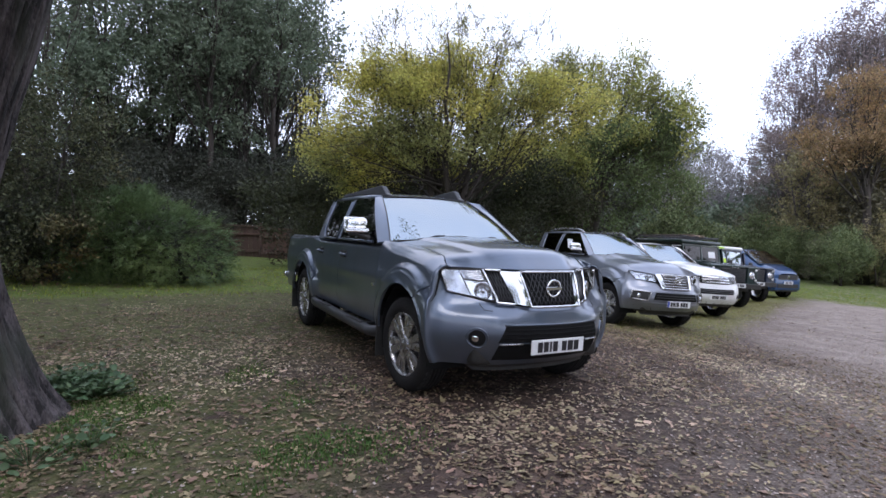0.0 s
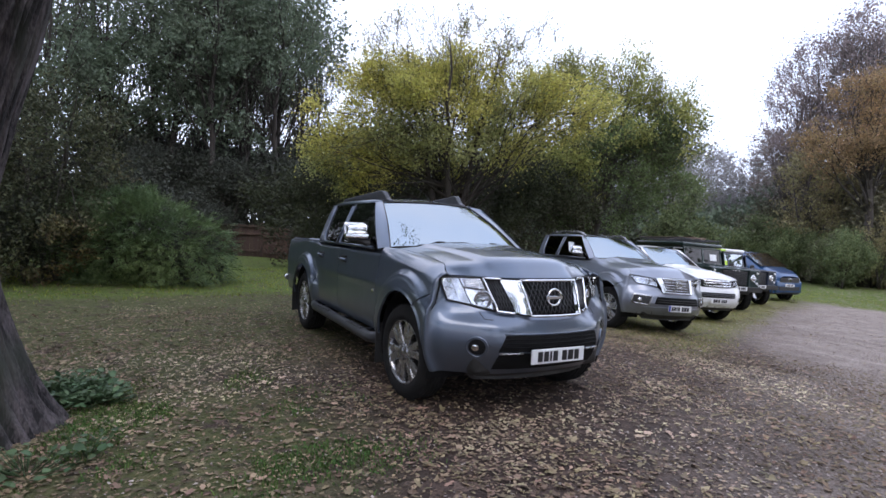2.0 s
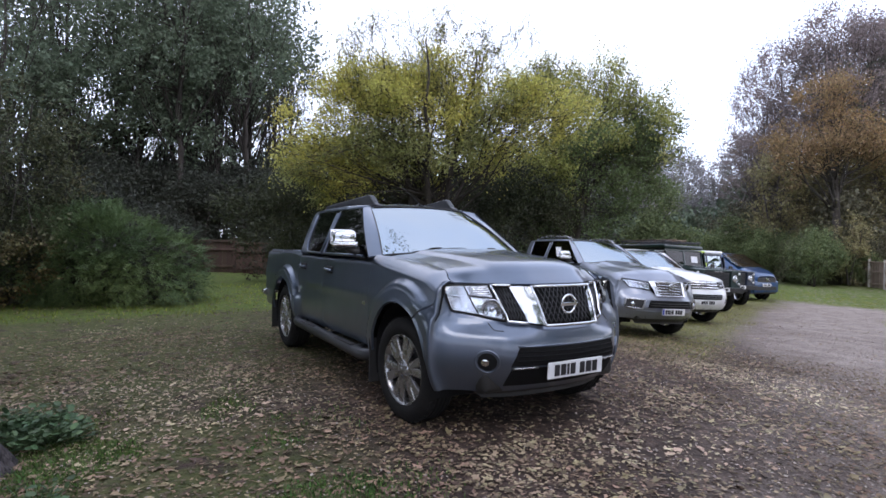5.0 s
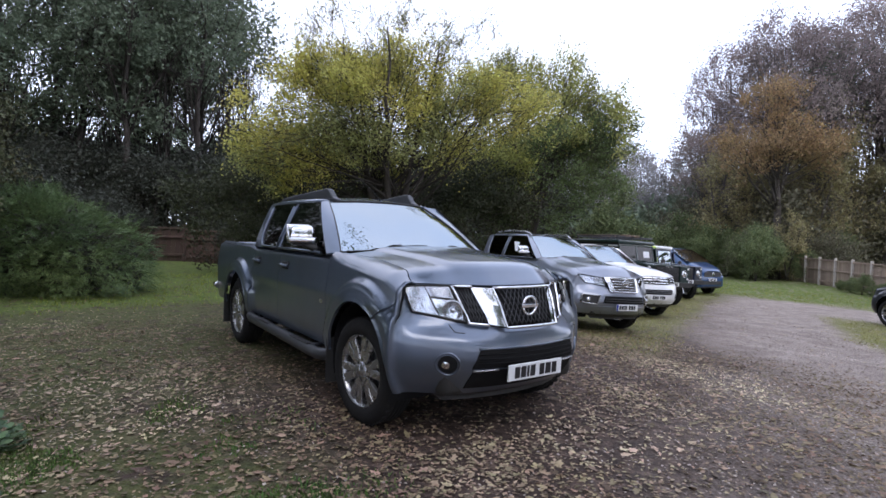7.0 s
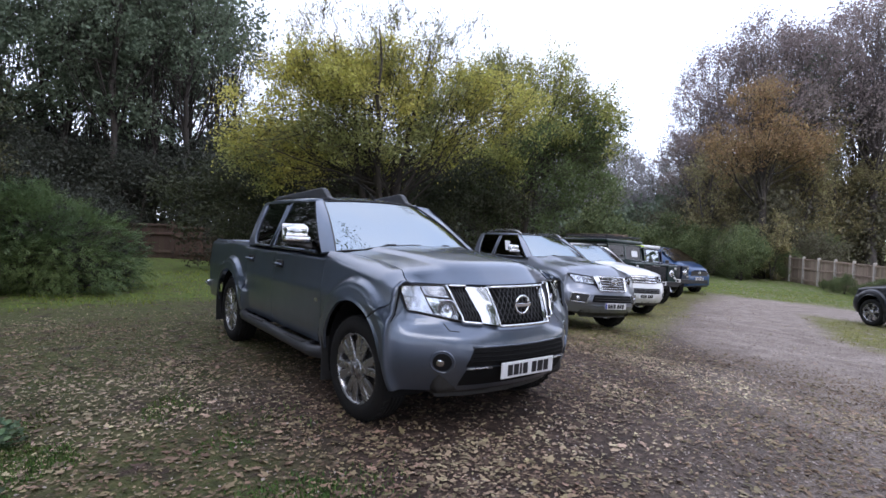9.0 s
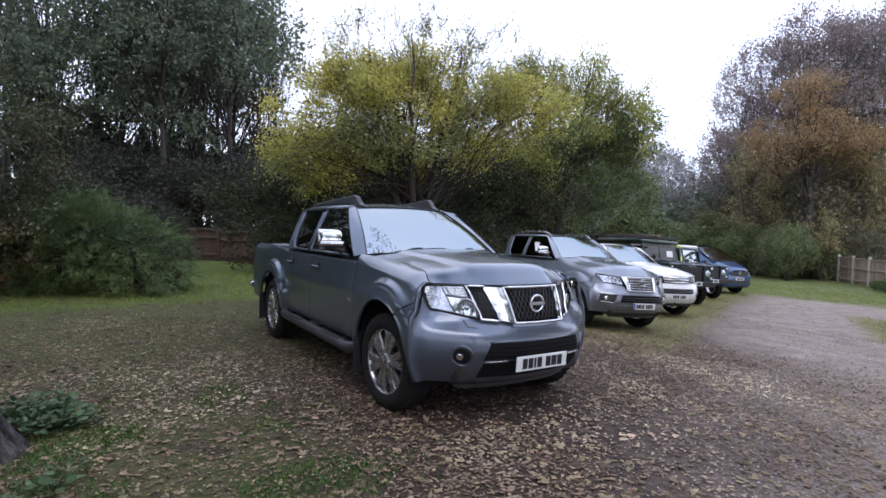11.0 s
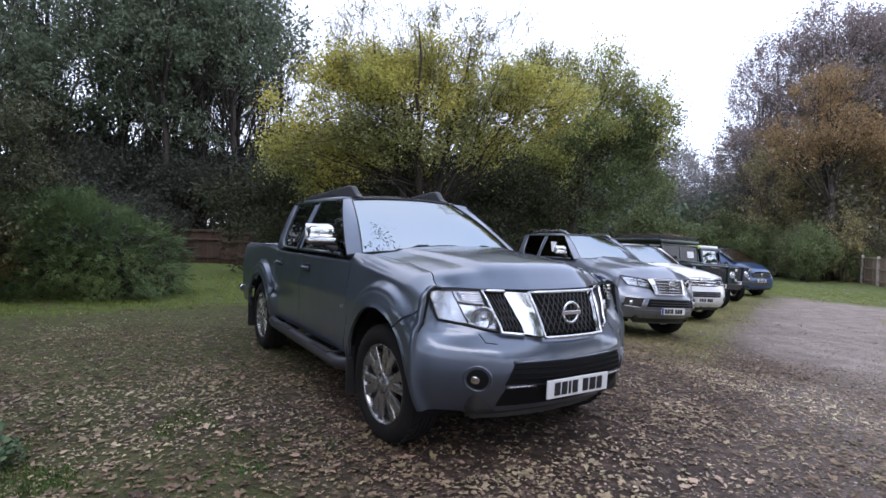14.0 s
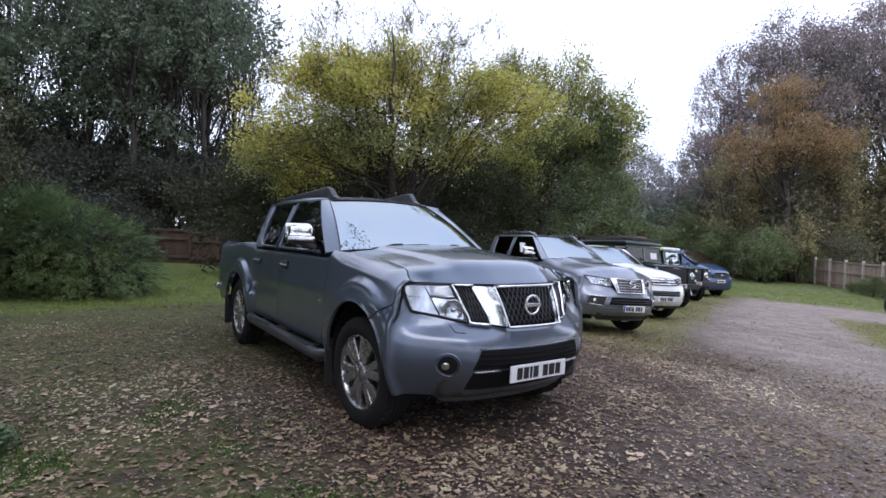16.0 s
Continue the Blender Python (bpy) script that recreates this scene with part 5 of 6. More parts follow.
    part("roof", block((0, 2.25, 1.86), (1.58, 2.62, 0.12), 0.05, segments=3), roof_mat, car, "shallow domed roof")
    part("back_wall", block((0, 3.53, 1.25), (1.66, 0.06, 1.2), 0.02), body_mat, car)
    part("chassis", joined(block((0, 1.5, 0.62), (1.1, 4.2, 0.24), 0.03), block((0, 2.3, 0.8), (1.6, 2.4, 0.1), 0.02), block((0, 0.1, 0.9), (1.0, 1.1, 0.5), 0.05)), BLACK_PLASTIC, car, "dark underbody")
    for x in (-0.38, 0.38):
        part("seat", joined(block((x, 1.6, 1.25), (0.48, 0.14, 0.6), 0.05, (-10, 0, 0)), block((x, 1.4, 0.98), (0.48, 0.5, 0.14), 0.05)), CABIN, car)
    if stripe:
        part("screen_stripe", block((-0.36, 0.885, 1.39), (0.64, 0.006, 0.18), 0.0, (-14, 0, 0)), stripe, car, "lime vinyl stripe")
        part("roof_stripe", block((-0.42, 0.945, 1.86), (0.62, 0.03, 0.07), 0.01), stripe, car, "lime vinyl stripe")
        part("wing_stripe", block((-0.7, 0.62, 1.235), (0.34, 0.4, 0.012), 0.004), stripe, car, "lime vinyl stripe")
    if rack:
        rails_ = [tube([(s * 0.74, 1.0, 2.04), (s * 0.74, 3.45, 2.04)], 0.018, 6) for s in (-1, 1)]
        frame_bar = part("roof_rack", joined(*rails_, block((0, 1.02, 2.03), (1.5, 0.03, 0.03), 0.006), block((0, 3.43, 2.03), (1.5, 0.03, 0.03), 0.006)), DARK_TRIM, car, "flat metal roof rack")
        for k in range(8):
            part("bar", block((0, 1.1 + 0.32 * k, 2.0), (1.5, 0.03, 0.03), 0.006), DARK_TRIM, frame_bar)
        for s in (-1, 1):
            for y in (1.1, 2.2, 3.3):
                part("foot", block((s * 0.74, y, 1.96), (0.03, 0.03, 0.14), 0.006), DARK_TRIM, frame_bar)
    return car


LENS_WHITE = material("white_lamp_plastic", (0.7, 0.7, 0.7), 0.25)


def ladder(at):
    """An aluminium ladder that lies on the roof rack."""
    root = thing("ladder", "weathered wooden ladder lying on the off-roader's roof rack", "ladder", at)
    for s in (-1, 1):
        part("rail", block((s * 0.19, 0, 0), (0.03, 3.0, 0.07), 0.006), FENCE_WOOD, root)
    for k in range(11):
        part("rung", tube([(-0.19, -1.35 + 0.27 * k, 0), (0.19, -1.35 + 0.27 * k, 0)], 0.015, 6), FENCE_WOOD, root)
    return root


def van(label, at, mat, group="parked vehicles in a row"):
    """A panel van with a short sloping nose; origin under the front axle, nose to -y."""
    car = thing("van", label, "van", at, group)
    def half(y, z):
        body = 0.95 - 0.12 * smooth_step(1.0, 1.95, z) - 0.04 * max(0, (0.6 - z) / 0.3)
        front = 0.95 * max(0.0, 1 - max(0.0, (-0.1 - y) / 0.95) ** 2.6) ** (1 / 2.6) if y < -0.1 else 0.95
        return min(body, front)
    def top(y):
        return keyed(y, (-0.93, 1.05), (-0.85, 1.15), (-0.5, 1.3), (-0.25, 1.37), (0.85, 1.93), (1.25, 1.98), (4.1, 1.96), (4.2, 1.9))
    def section(y, a):
        zt = top(y)
        z0 = 0.36
        ang = a * math.pi
        k = 5.0
        c, s = math.cos(ang), math.sin(ang)
        wz = z0 + (zt - z0) * (max(s, 0.0) ** (2 / k))
        return Vector((-half(y, min(wz, zt - 0.01)) * (abs(c) ** (2 / k)) * (1 if c > 0 else -1), y, wz))
    ys = [-0.93, -0.92, -0.9, -0.85, -0.8, -0.7, -0.6, -0.5, -0.38, -0.25, 0.05, 0.3, 0.6, 0.85, 1.25, 1.8, 2.6, 3.4, 4.0, 4.15, 4.2]
    part("body", sheet(lambda y, a: section(y, a), ys, 28, 0.015), mat, car, "smooth blue body")
    part("nose_cap", joined(block((0, -0.86, 0.62), (1.5, 0.18, 0.5), 0.06, segments=3)), mat, car)
    part("back_doors", block((0, 4.17, 1.1), (1.7, 0.06, 1.4), 0.03), mat, car)
    part("windscreen", sheet(lambda u, v: Vector((u * (0.82 - 0.1 * v), -0.23 + 1.04 * v + 0.06 * u * u, 1.38 + 0.53 * v)) + Vector((0, -0.02, 0.035)), [i / 6 - 1 for i in range(13)], 5, 0.01), WINDSCREEN, car, "wide sloping windscreen")
    for s in (-1, 1):
        part("side_window", sheet(lambda u, v: Vector((s * (half(1, 1.3 + 0.45 * v) + 0.006), 0.55 + 0.45 * v + (1.5 - 0.55 - 0.45 * v) * u, 1.28 + 0.45 * v)), 4, 4, 0.01), SIDE_GLASS, car)
        lamp = part("headlamp", block((s * 0.72, -0.75, 0.88), (0.3, 0.16, 0.2), 0.05, (0, s * 12, s * 24)), LAMP_SILVER, car, "clear headlamp")
        part("lens", block((s * 0.725, -0.775, 0.88), (0.29, 0.14, 0.19), 0.05, (0, s * 12, s * 24)), LENS_CLEAR, lamp)
        part("wing_mirror", block((s * 1.06, 0.45, 1.32), (0.2, 0.1, 0.28), 0.04), BLACK_PLASTIC, car, "black wing mirror")
        part("door_seam", block((s * 0.951, 1.6, 0.95), (0.006, 0.012, 1.0), 0.0), BLACK_PLASTIC, car)
        for yc in (0.0, 3.1):
            part("wheel_arch", moved(turned([(0.40, -0.012), (0.0, -0.012)], 24), pose(s * 0.945, yc, 0.36, 0, 0, 0 if s < 0 else 180)), BLACK_PLASTIC, car)
            road_wheel(car, pose(s * 0.86, yc, 0.33), 0.33, 0.21, 5, False, flip=s == 1)
    part("grille", block((0, -0.945, 0.9), (1.1, 0.03, 0.2), 0.03), BLACK_PLASTIC, car)
    part("emblem", block((0, -0.968, 0.92), (0.13, 0.02, 0.13), 0.01, (0, 45, 0)), CHROME, car, "chrome diamond emblem")
    part("air_intake", block((0, -0.955, 0.55), (1.2, 0.03, 0.16), 0.02), BLACK_PLASTIC, car)
    part("underbody", block((0, 1.6, 0.4), (1.6, 4.8, 0.2), 0.03), BLACK_PLASTIC, car)
    number_plate(car, pose(0, -0.975, 0.68), PLATE_MARKS)
    return car


STYLE_GREY = dict(rounded=0.09, sweep=0.085, tip=(0.845, 1.03), brow=[(0, 0.772), (0.2, 0.776), (0.48, 0.806), (0.62, 0.838), (0.752, 0.866), (0.845, 1.03)], lid=[(0, 1.047), (0.57, 1.046), (0.77, 1.05)], front=front_grey, side_mark=True, rails="wedge", aerial=True, mirror=CHROME)
STYLE_SILVER = dict(rounded=0.06, sweep=0.05, tip=(0.862, 1.035), brow=[(0, 0.762), (0.31, 0.762), (0.37, 0.855), (0.42, 0.862), (0.72, 0.893), (0.862, 1.035)], lid=[(0, 1.03), (0.36, 1.022), (0.42, 1.004), (0.8, 1.04)], pillar=BLACK_PLASTIC, front=front_silver, rails="tube", w=0.885, n=1.95, chin=0.36, lift=0.065, hood=0.02, mirror=CHROME, spokes=6, handle=CHROME)
WHITE_NOSE = dict(tip=(0.855, 1.03), brow=[(0, 0.842), (0.42, 0.842), (0.46, 0.857), (0.79, 0.875), (0.855, 1.03)], lid=[(0, 1.03), (0.45, 1.015), (0.8, 1.035)], pillar=BLACK_PLASTIC, front=front_white, w=0.88)
STYLE_WHITE = dict(WHITE_NOSE, n=2.1, chin=0.36, lift=0.03, hood=0.01, mirror=WHITE_PAINT, mirror_label="white wing mirror", spokes=6, twin=False)
STYLE_BLACK = dict(WHITE_NOSE, n=2.6, mirror=BLACK_PAINT, mirror_label="black wing mirror", spokes=6, twin=False)

pickup("dark grey metallic double-cab pickup with wedge roof rails", on_ground(0, 0, 0), GREY_PAINT, STYLE_GREY)
silver = pickup("silver-grey double-cab pickup with silver tubular roof rails", on_ground(5.68, 3.24, -8), SILVER_PAINT, STYLE_SILVER)
white_truck = pickup("white double-cab pickup with dark windows", on_ground(9.2, 4.8, -12), WHITE_PAINT, STYLE_WHITE)
M4 = on_ground(13.3, 6.8, -14) @ Matrix.Diagonal((1, 1, 1.08, 1))
offroader("dark green boxy off-roader with roof rack", M4, GREEN_PAINT, GREEN_PAINT, rack=True)
ladder(M4 @ pose(-0.25, 2.3, 2.055))
M5 = on_ground(17.3, 8.55, -15) @ Matrix.Diagonal((1, 1, 1.08, 1))
offroader("navy boxy off-roader with white roof and lime doors", M5, NAVY_PAINT, WHITE_PAINT, stripe=LIME_VINYL)
van("dark blue panel van with chrome diamond emblem", on_ground(21.9, 10.2, -10) @ Matrix.Diagonal((1, 1, 1.06, 1)), BLUE_PAINT)
pickup("black pickup parked across the lane from the row", on_ground(17.1, 0.9, 145), BLACK_PAINT, STYLE_BLACK, group="vehicles across the lane")

# notices behind the glass
for m, where in ((M4, (0.4, 0.90, 1.5)), (silver.matrix_basis, (-0.74, 1.4, 1.48))):
    sheet_of = block((0, 0, 0), (0.26, 0.004, 0.2), 0.0) if m is not silver.matrix_basis else block((0, 0, 0), (0.004, 0.16, 0.3), 0.0)
    note = solid("paper_notice", sheet_of, PAPER, "white paper notice propped behind the car window", "notice", m @ pose(*where, -14 if m is not silver.matrix_basis else 0, 0 if m is not silver.matrix_basis else 20, 0))


# ---- trees, hedge, fences ----
def along(ahead, right):
    """A place on the ground so many metres ahead of and right of the walk's start."""
    x, y = -2.716 + 0.48 * ahead + 0.877 * right, -4.012 + 0.877 * ahead - 0.479 * right
    return Vector((x, y, rise(x, y)))


def clump_centres(lobes, count, shell=0.5, rough=0.4, seed=0.0):
    weight = np.array([r[3] * r[4] * r[5] for r in lobes]) ** 0.75
    pick = rng.choice(len(lobes), count, p=weight / weight.sum())
    d = rng.normal(0, 1, (count, 3))
    d /= np.linalg.norm(d, axis=1, keepdims=True)
    r = shell + (1 - shell) * rng.uniform(0, 1, count) ** 0.6
    wob = np.array([noise.noise(Vector(v) * 2.2 + Vector((seed, k, 0))) for v, k in zip(d, pick)])
    lob = np.array(lobes)[pick]
    return lob[:, :3] + d * lob[:, 3:6] * (r * (1 + rough * wob))[:, None]


def twigs_of(centres, per, length, middle):
    """Twigs that spring from each clump, outward and up: their feet, directions and lengths."""
    k = len(centres) * per
    foot = np.repeat(centres, per, 0) + rng.normal(0, 0.28, (k, 3)) * length
    out = np.repeat(centres, per, 0) - middle
    out /= np.maximum(np.linalg.norm(out, axis=1, keepdims=True), 1e-6)
    d = rng.normal(0, 0.6, (k, 3)) + 0.75 * out + np.array((0, 0, 0.2))
    d /= np.linalg.norm(d, axis=1, keepdims=True)
    return foot, d, (length * rng.uniform(0.6, 1.6, k))[:, None]


def twig_mesh(name, foot, d, ln, radius, mat):
    """Three-sided tapering twigs."""
    k = len(foot)
    a = np.cross(d, rng.normal(0, 1, (k, 3)))
    a /= np.linalg.norm(a, axis=1, keepdims=True)
    b = np.cross(d, a)
    ring = [foot - d * ln * 0.4 + radius * (a * math.cos(g) + b * math.sin(g)) for g in (0, 2.1, 4.2)]
    verts = np.stack(ring + [foot + d * ln], 1).reshape(-1, 3)
    faces = (np.arange(k)[:, None, None] * 4 + np.array([(0, 1, 3), (1, 2, 3), (2, 0, 3)])[None]).reshape(-1, 3)
    return quick_mesh(name, verts, faces, mat)


def leaf_cloud(name, foot, d, ln, per, size, mat, droop=0.0, shape=0.55, loose=0.22):
    """Many small folded leaves set along the twigs."""
    k = len(foot) * per
    rep = lambda q: np.repeat(q, per, 0)
    c = rep(foot) + rep(d * ln) * rng.uniform(-0.2, 1.0, (k, 1)) + rng.normal(0, loose, (k, 3)) * rep(ln)
    u = rng.normal(0, 1, (k, 3)) + np.array((0, 0, -droop))
    u /= np.linalg.norm(u, axis=1, keepdims=True)
    v = rng.normal(0, 1, (k, 3))
    v -= u * np.sum(u * v, 1, keepdims=True)
    v /= np.linalg.norm(v, axis=1, keepdims=True)
    w = np.cross(u, v)
    s = (size * rng.uniform(0.6, 1.4, k))[:, None]
    verts = np.stack([c - u * s * 0.5, c + v * s * 0.5 * shape + w * s * 0.08, c + u * s * 0.5, c - v * s * 0.5 * shape + w * s * 0.08], 1).reshape(-1, 3)
    return quick_mesh(name, verts, np.arange(k * 4).reshape(-1, 4), mat)


def limbs(trunk, radius, ends, start=(0.35, 0.95), thick=0.35, sag=0.15, forks=3):
    """Trunk and limbs: each limb leaves the trunk, bends, and thins out towards its end, with forked twigs."""
    shapes = [tube(trunk, radius, 10)]
    n = len(trunk) - 1
    for e in ends:
        e = Vector(e)
        f = rng.uniform(*start) * n
        i = min(int(f), n - 1)
        a = Vector(trunk[i]).lerp(Vector(trunk[i + 1]), f - i)
        if a.z > e.z - 0.2:
            a = Vector(trunk[max(i - 1, 0)]).lerp(Vector(trunk[i]), 0.5)
        r0 = (radius[i] * thick) * rng.uniform(0.6, 1.1)
        mid = a.lerp(e, 0.45) + Vector(rng.normal(0, 0.1, 3)) * (e - a).length * 0.8 - Vector((0, 0, sag * (e - a).length * 0.3))
        pts = [a.lerp(mid, t).lerp(mid.lerp(e, t), t) + Vector(rng.normal(0, 0.012, 3)) * (e - a).length for t in (0, 0.2, 0.4, 0.6, 0.8, 1)]
        rr = [max(r0 * (1 - 0.88 * t), 0.008) for t in (0, 0.2, 0.4, 0.6, 0.8, 1)]
        shapes.append(tube(pts[:1] + pts[2:5:2] + pts[5:], rr[:1] + rr[2:5:2] + rr[5:], 4))
        for _ in range(forks):
            j = int(rng.integers(2, 5))
            tip = pts[j] + (Vector(rng.normal(0, 0.5, 3)) + (e - a).normalized() * 0.9) * (e - a).length * 0.28
            shapes.append(tube([pts[j], pts[j].lerp(tip, 0.5) + Vector(rng.normal(0, 0.03, 3)), tip], [rr[j] * 0.6, rr[j] * 0.4, 0.005], 3))
    return joined(*shapes)


def tree(name, label, at, height, lobes, mat, trunk_r=0.25, clumps=260, per=90, spread=0.45, size=0.13, n_limbs=40, stems=1, fork_at=0.3, group="", bare=0.0, droop=0.2, shell=0.5,
         thin_mat=None, thin=0, thin_lobes=None, bark=TWIG, forks=3, top_frac=0.8, second=None, twig_r=0.0):
    root = thing(name, label, "tree", pose(*at), group)
    centres = clump_centres(lobes, clumps, shell, 0.4, float(at[0]))
    centres = centres[centres[:, 2] > 0.25]
    wood = []
    for s in range(stems):
        a = 2 * math.pi * s / max(stems, 1) + 0.4
        out = 0.0 if stems == 1 else height * 0.16
        trunk = [(math.cos(a) * (out * t ** 1.3 + (0.12 if stems > 1 else 0)) + rng.normal(0, 0.012) * height * t, math.sin(a) * out * t ** 1.3 + rng.normal(0, 0.012) * height * t, height * top_frac * t - 0.08) for t in np.linspace(0, 1, 9)]
        k = 1.0 if stems == 1 else 0.7
        radius = [trunk_r * k * (1.35 if t == 0 else 1 - 0.9 * t) for t in np.linspace(0, 1, 9)]
        ends = centres[rng.choice(len(centres), min(n_limbs // stems, len(centres)), replace=False)]
        wood.append(limbs(trunk, radius, ends, (fork_at, 0.95), 0.45, forks=forks))
    part("trunk", joined(*wood), bark, root, "dark trunk with forking limbs")
    middle = np.array((0, 0, height * 0.45))
    per_clump = max(per // 8, 3)
    turned_ = np.zeros(len(centres), bool)
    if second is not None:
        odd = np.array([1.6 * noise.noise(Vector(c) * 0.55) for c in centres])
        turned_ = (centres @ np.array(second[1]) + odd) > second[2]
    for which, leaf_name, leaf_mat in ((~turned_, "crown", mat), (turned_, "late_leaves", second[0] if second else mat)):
        if which.any():
            foot, d, ln = twigs_of(centres[which], per_clump, spread * 1.5, middle)
            ob = new(leaf_name, leaf_cloud(leaf_name, foot, d, ln, 8, size, leaf_mat, droop))
            ob.parent = root
            if twig_r:
                ob = tagged(new("twig_tuft", twig_mesh("twig_tuft", foot[::2], d[::2], ln[::2], twig_r, bark)), kind="stuff")
                ob.parent = root
    if thin:
        extra = clump_centres(thin_lobes or [(x, y, z + rz * 0.3, rx, ry, rz) for x, y, z, rx, ry, rz in lobes], thin, 0.6 if thin_lobes else 0.85, 0.4, 3.3)
        foot, d, ln = twigs_of(extra, 6, spread * 1.6, middle)
        ob = new("outer_sprays", leaf_cloud("outer_sprays", foot, d, ln, 8, size * 0.62, thin_mat or mat, droop, loose=0.08))
        ob.parent = root
        ob = tagged(new("twig_tuft", twig_mesh("twig_tuft", foot, d, ln, max(twig_r * 1.2, 0.006), bark)), kind="stuff")
        ob.parent = root
    return root


# the yellowing tree and its green neighbour behind the row
def many_lobes(base, count, small, seed):
    """Breaks a crown of large lobes into uneven sprays that stand out of its outline."""
    g_ = np.random.default_rng(seed)
    out = list(base)
    for _ in range(count):
        x, y, z, rx, ry, rz = base[int(g_.integers(len(base)))]
        d = g_.normal(0, 1, 3)
        d /= np.linalg.norm(d)
        d[2] = abs(d[2]) * 0.8 if g_.uniform() < 0.75 else d[2]
        k = g_.uniform(0.5, 1.3) * small
        out.append((x + d[0] * rx * 0.95, y + d[1] * ry * 0.95, z + d[2] * rz * 0.95, k, k, k * 0.7))
    return out


# clumps below about 4 m take duller olive leaves: shade put in as colour
tree("yellowing_tree", "wide bushy tree with yellow and green autumn leaves", along(16.0, 0.1), 8.6,
     many_lobes([(-2.1, 1.15, 4.7, 1.6, 1.4, 1.5), (-1.5, 0.85, 5.7, 1.3, 1.1, 0.9), (-0.1, 0.05, 5.1, 2.0, 1.7, 1.3), (1.5, -0.8, 5.0, 1.5, 1.3, 1.2), (-2.5, 1.35, 3.5, 1.1, 1.0, 0.9), (0.0, 0.0, 4.0, 2.2, 1.6, 0.9), (0.2, -0.1, 6.1, 1.2, 1.0, 0.8), (2.8, -1.5, 5.3, 1.2, 1.0, 1.0)], 66, 0.6, 5),
     LEAF_YELLOW, 0.2, 760, 112, 0.26, 0.075, 90, stems=5, fork_at=0.2, thin=250, thin_mat=LEAF_SHADE_SPRAY, top_frac=0.82, forks=6, shell=0.35, second=(LEAF_SHADE_SPRAY, (0.12, -0.06, -0.5), -2.05), twig_r=0.006,
     thin_lobes=[(-1.2, 0.65, 6.9, 1.5, 1.2, 1.2), (0.5, -0.3, 7.0, 1.4, 1.2, 1.2), (2.0, -1.1, 6.7, 1.5, 1.1, 1.2), (-2.3, 1.25, 6.0, 1.0, 0.9, 0.9)])
tree("green_tree", "rounded bushy tree with dark green leaves and a paler top", along(20.6, 5.4), 9.4,
     many_lobes([(0.35, -0.2, 4.3, 2.5, 2.1, 2.5), (1.9, -1.05, 5.0, 1.5, 1.4, 1.8), (-0.7, 0.4, 7.3, 1.4, 1.2, 1.1), (0.9, -0.5, 7.2, 1.5, 1.2, 1.2), (2.4, -1.3, 6.2, 1.2, 1.1, 1.2), (-1.2, 0.7, 4.0, 1.6, 1.5, 2.0)], 46, 0.75, 6),
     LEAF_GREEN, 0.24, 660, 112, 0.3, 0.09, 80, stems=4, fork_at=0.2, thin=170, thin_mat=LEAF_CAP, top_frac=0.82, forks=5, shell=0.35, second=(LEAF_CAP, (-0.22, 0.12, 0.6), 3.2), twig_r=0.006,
     thin_lobes=[(-0.5, 0.3, 8.0, 1.6, 1.3, 1.0), (1.4, -0.8, 7.7, 1.5, 1.2, 1.1), (3.0, -1.65, 6.2, 1.2, 1.0, 1.4)])
tree("thicket", "thicket under the trees behind the row, shade put into its dark leaves", along(18.2, 0.2), 4.4,
     many_lobes([(-4.2, 2.3, 1.9, 1.9, 1.2, 1.9), (-2.2, 1.2, 2.1, 2.1, 1.2, 2.0), (0.4, -0.2, 2.2, 2.3, 1.2, 2.1), (2.7, -1.5, 2.2, 2.0, 1.1, 2.1)], 22, 0.7, 8), LEAF_THICKET_SHADE, 0.07, 520, 88, 0.3, 0.1, 40, stems=5, fork_at=0.1)
tree("green_tree", "lower bushy tree with dull green leaves", along(31.0, 13.0), 6.6,
     many_lobes([(0, 0, 4.2, 1.5, 1.5, 2.1), (0.5, -0.3, 2.6, 1.3, 1.3, 1.6)], 14, 0.7, 9), LEAF_SIDE, 0.16, 170, 72, 0.34, 0.15, 30, twig_r=0.01)

# tall dark wood behind the left fence: three built trees, the others their likes
wood_kinds = [
    tree("woodland_tree", "tall dark green woodland tree with thin trunk", along(27, -11.8), 19,
         many_lobes([(0, 0, 13.5, 2.9, 2.9, 4.2), (-1.0, 0.6, 9.0, 2.0, 2.0, 1.9)], 22, 1.2, 11), LEAF_DARK, 0.2, 205, 48, 0.42, 0.18, 40, group="dark wood", fork_at=0.3),
    tree("woodland_tree", "tall dark green woodland tree with thin trunk", along(30, -16.5), 21,
         many_lobes([(0.3, 0, 15, 3.1, 2.9, 4.4), (1.0, 0.6, 10.0, 2.2, 2.0, 2.0), (-1.5, -0.8, 6.0, 1.4, 1.4, 1.3)], 22, 1.2, 12), LEAF_DARK, 0.22, 205, 48, 0.42, 0.185, 44, group="dark wood", fork_at=0.3),
    tree("woodland_tree", "tall dark green woodland tree with thin trunk", along(26, -16.5), 17.5,
         many_lobes([(0, 0, 12, 2.8, 2.8, 4.0), (1.0, -0.8, 8.0, 2.0, 1.9, 1.7)], 22, 1.1, 13), LEAF_DARK, 0.17, 205, 48, 0.42, 0.18, 40, group="dark wood", fork_at=0.3)]
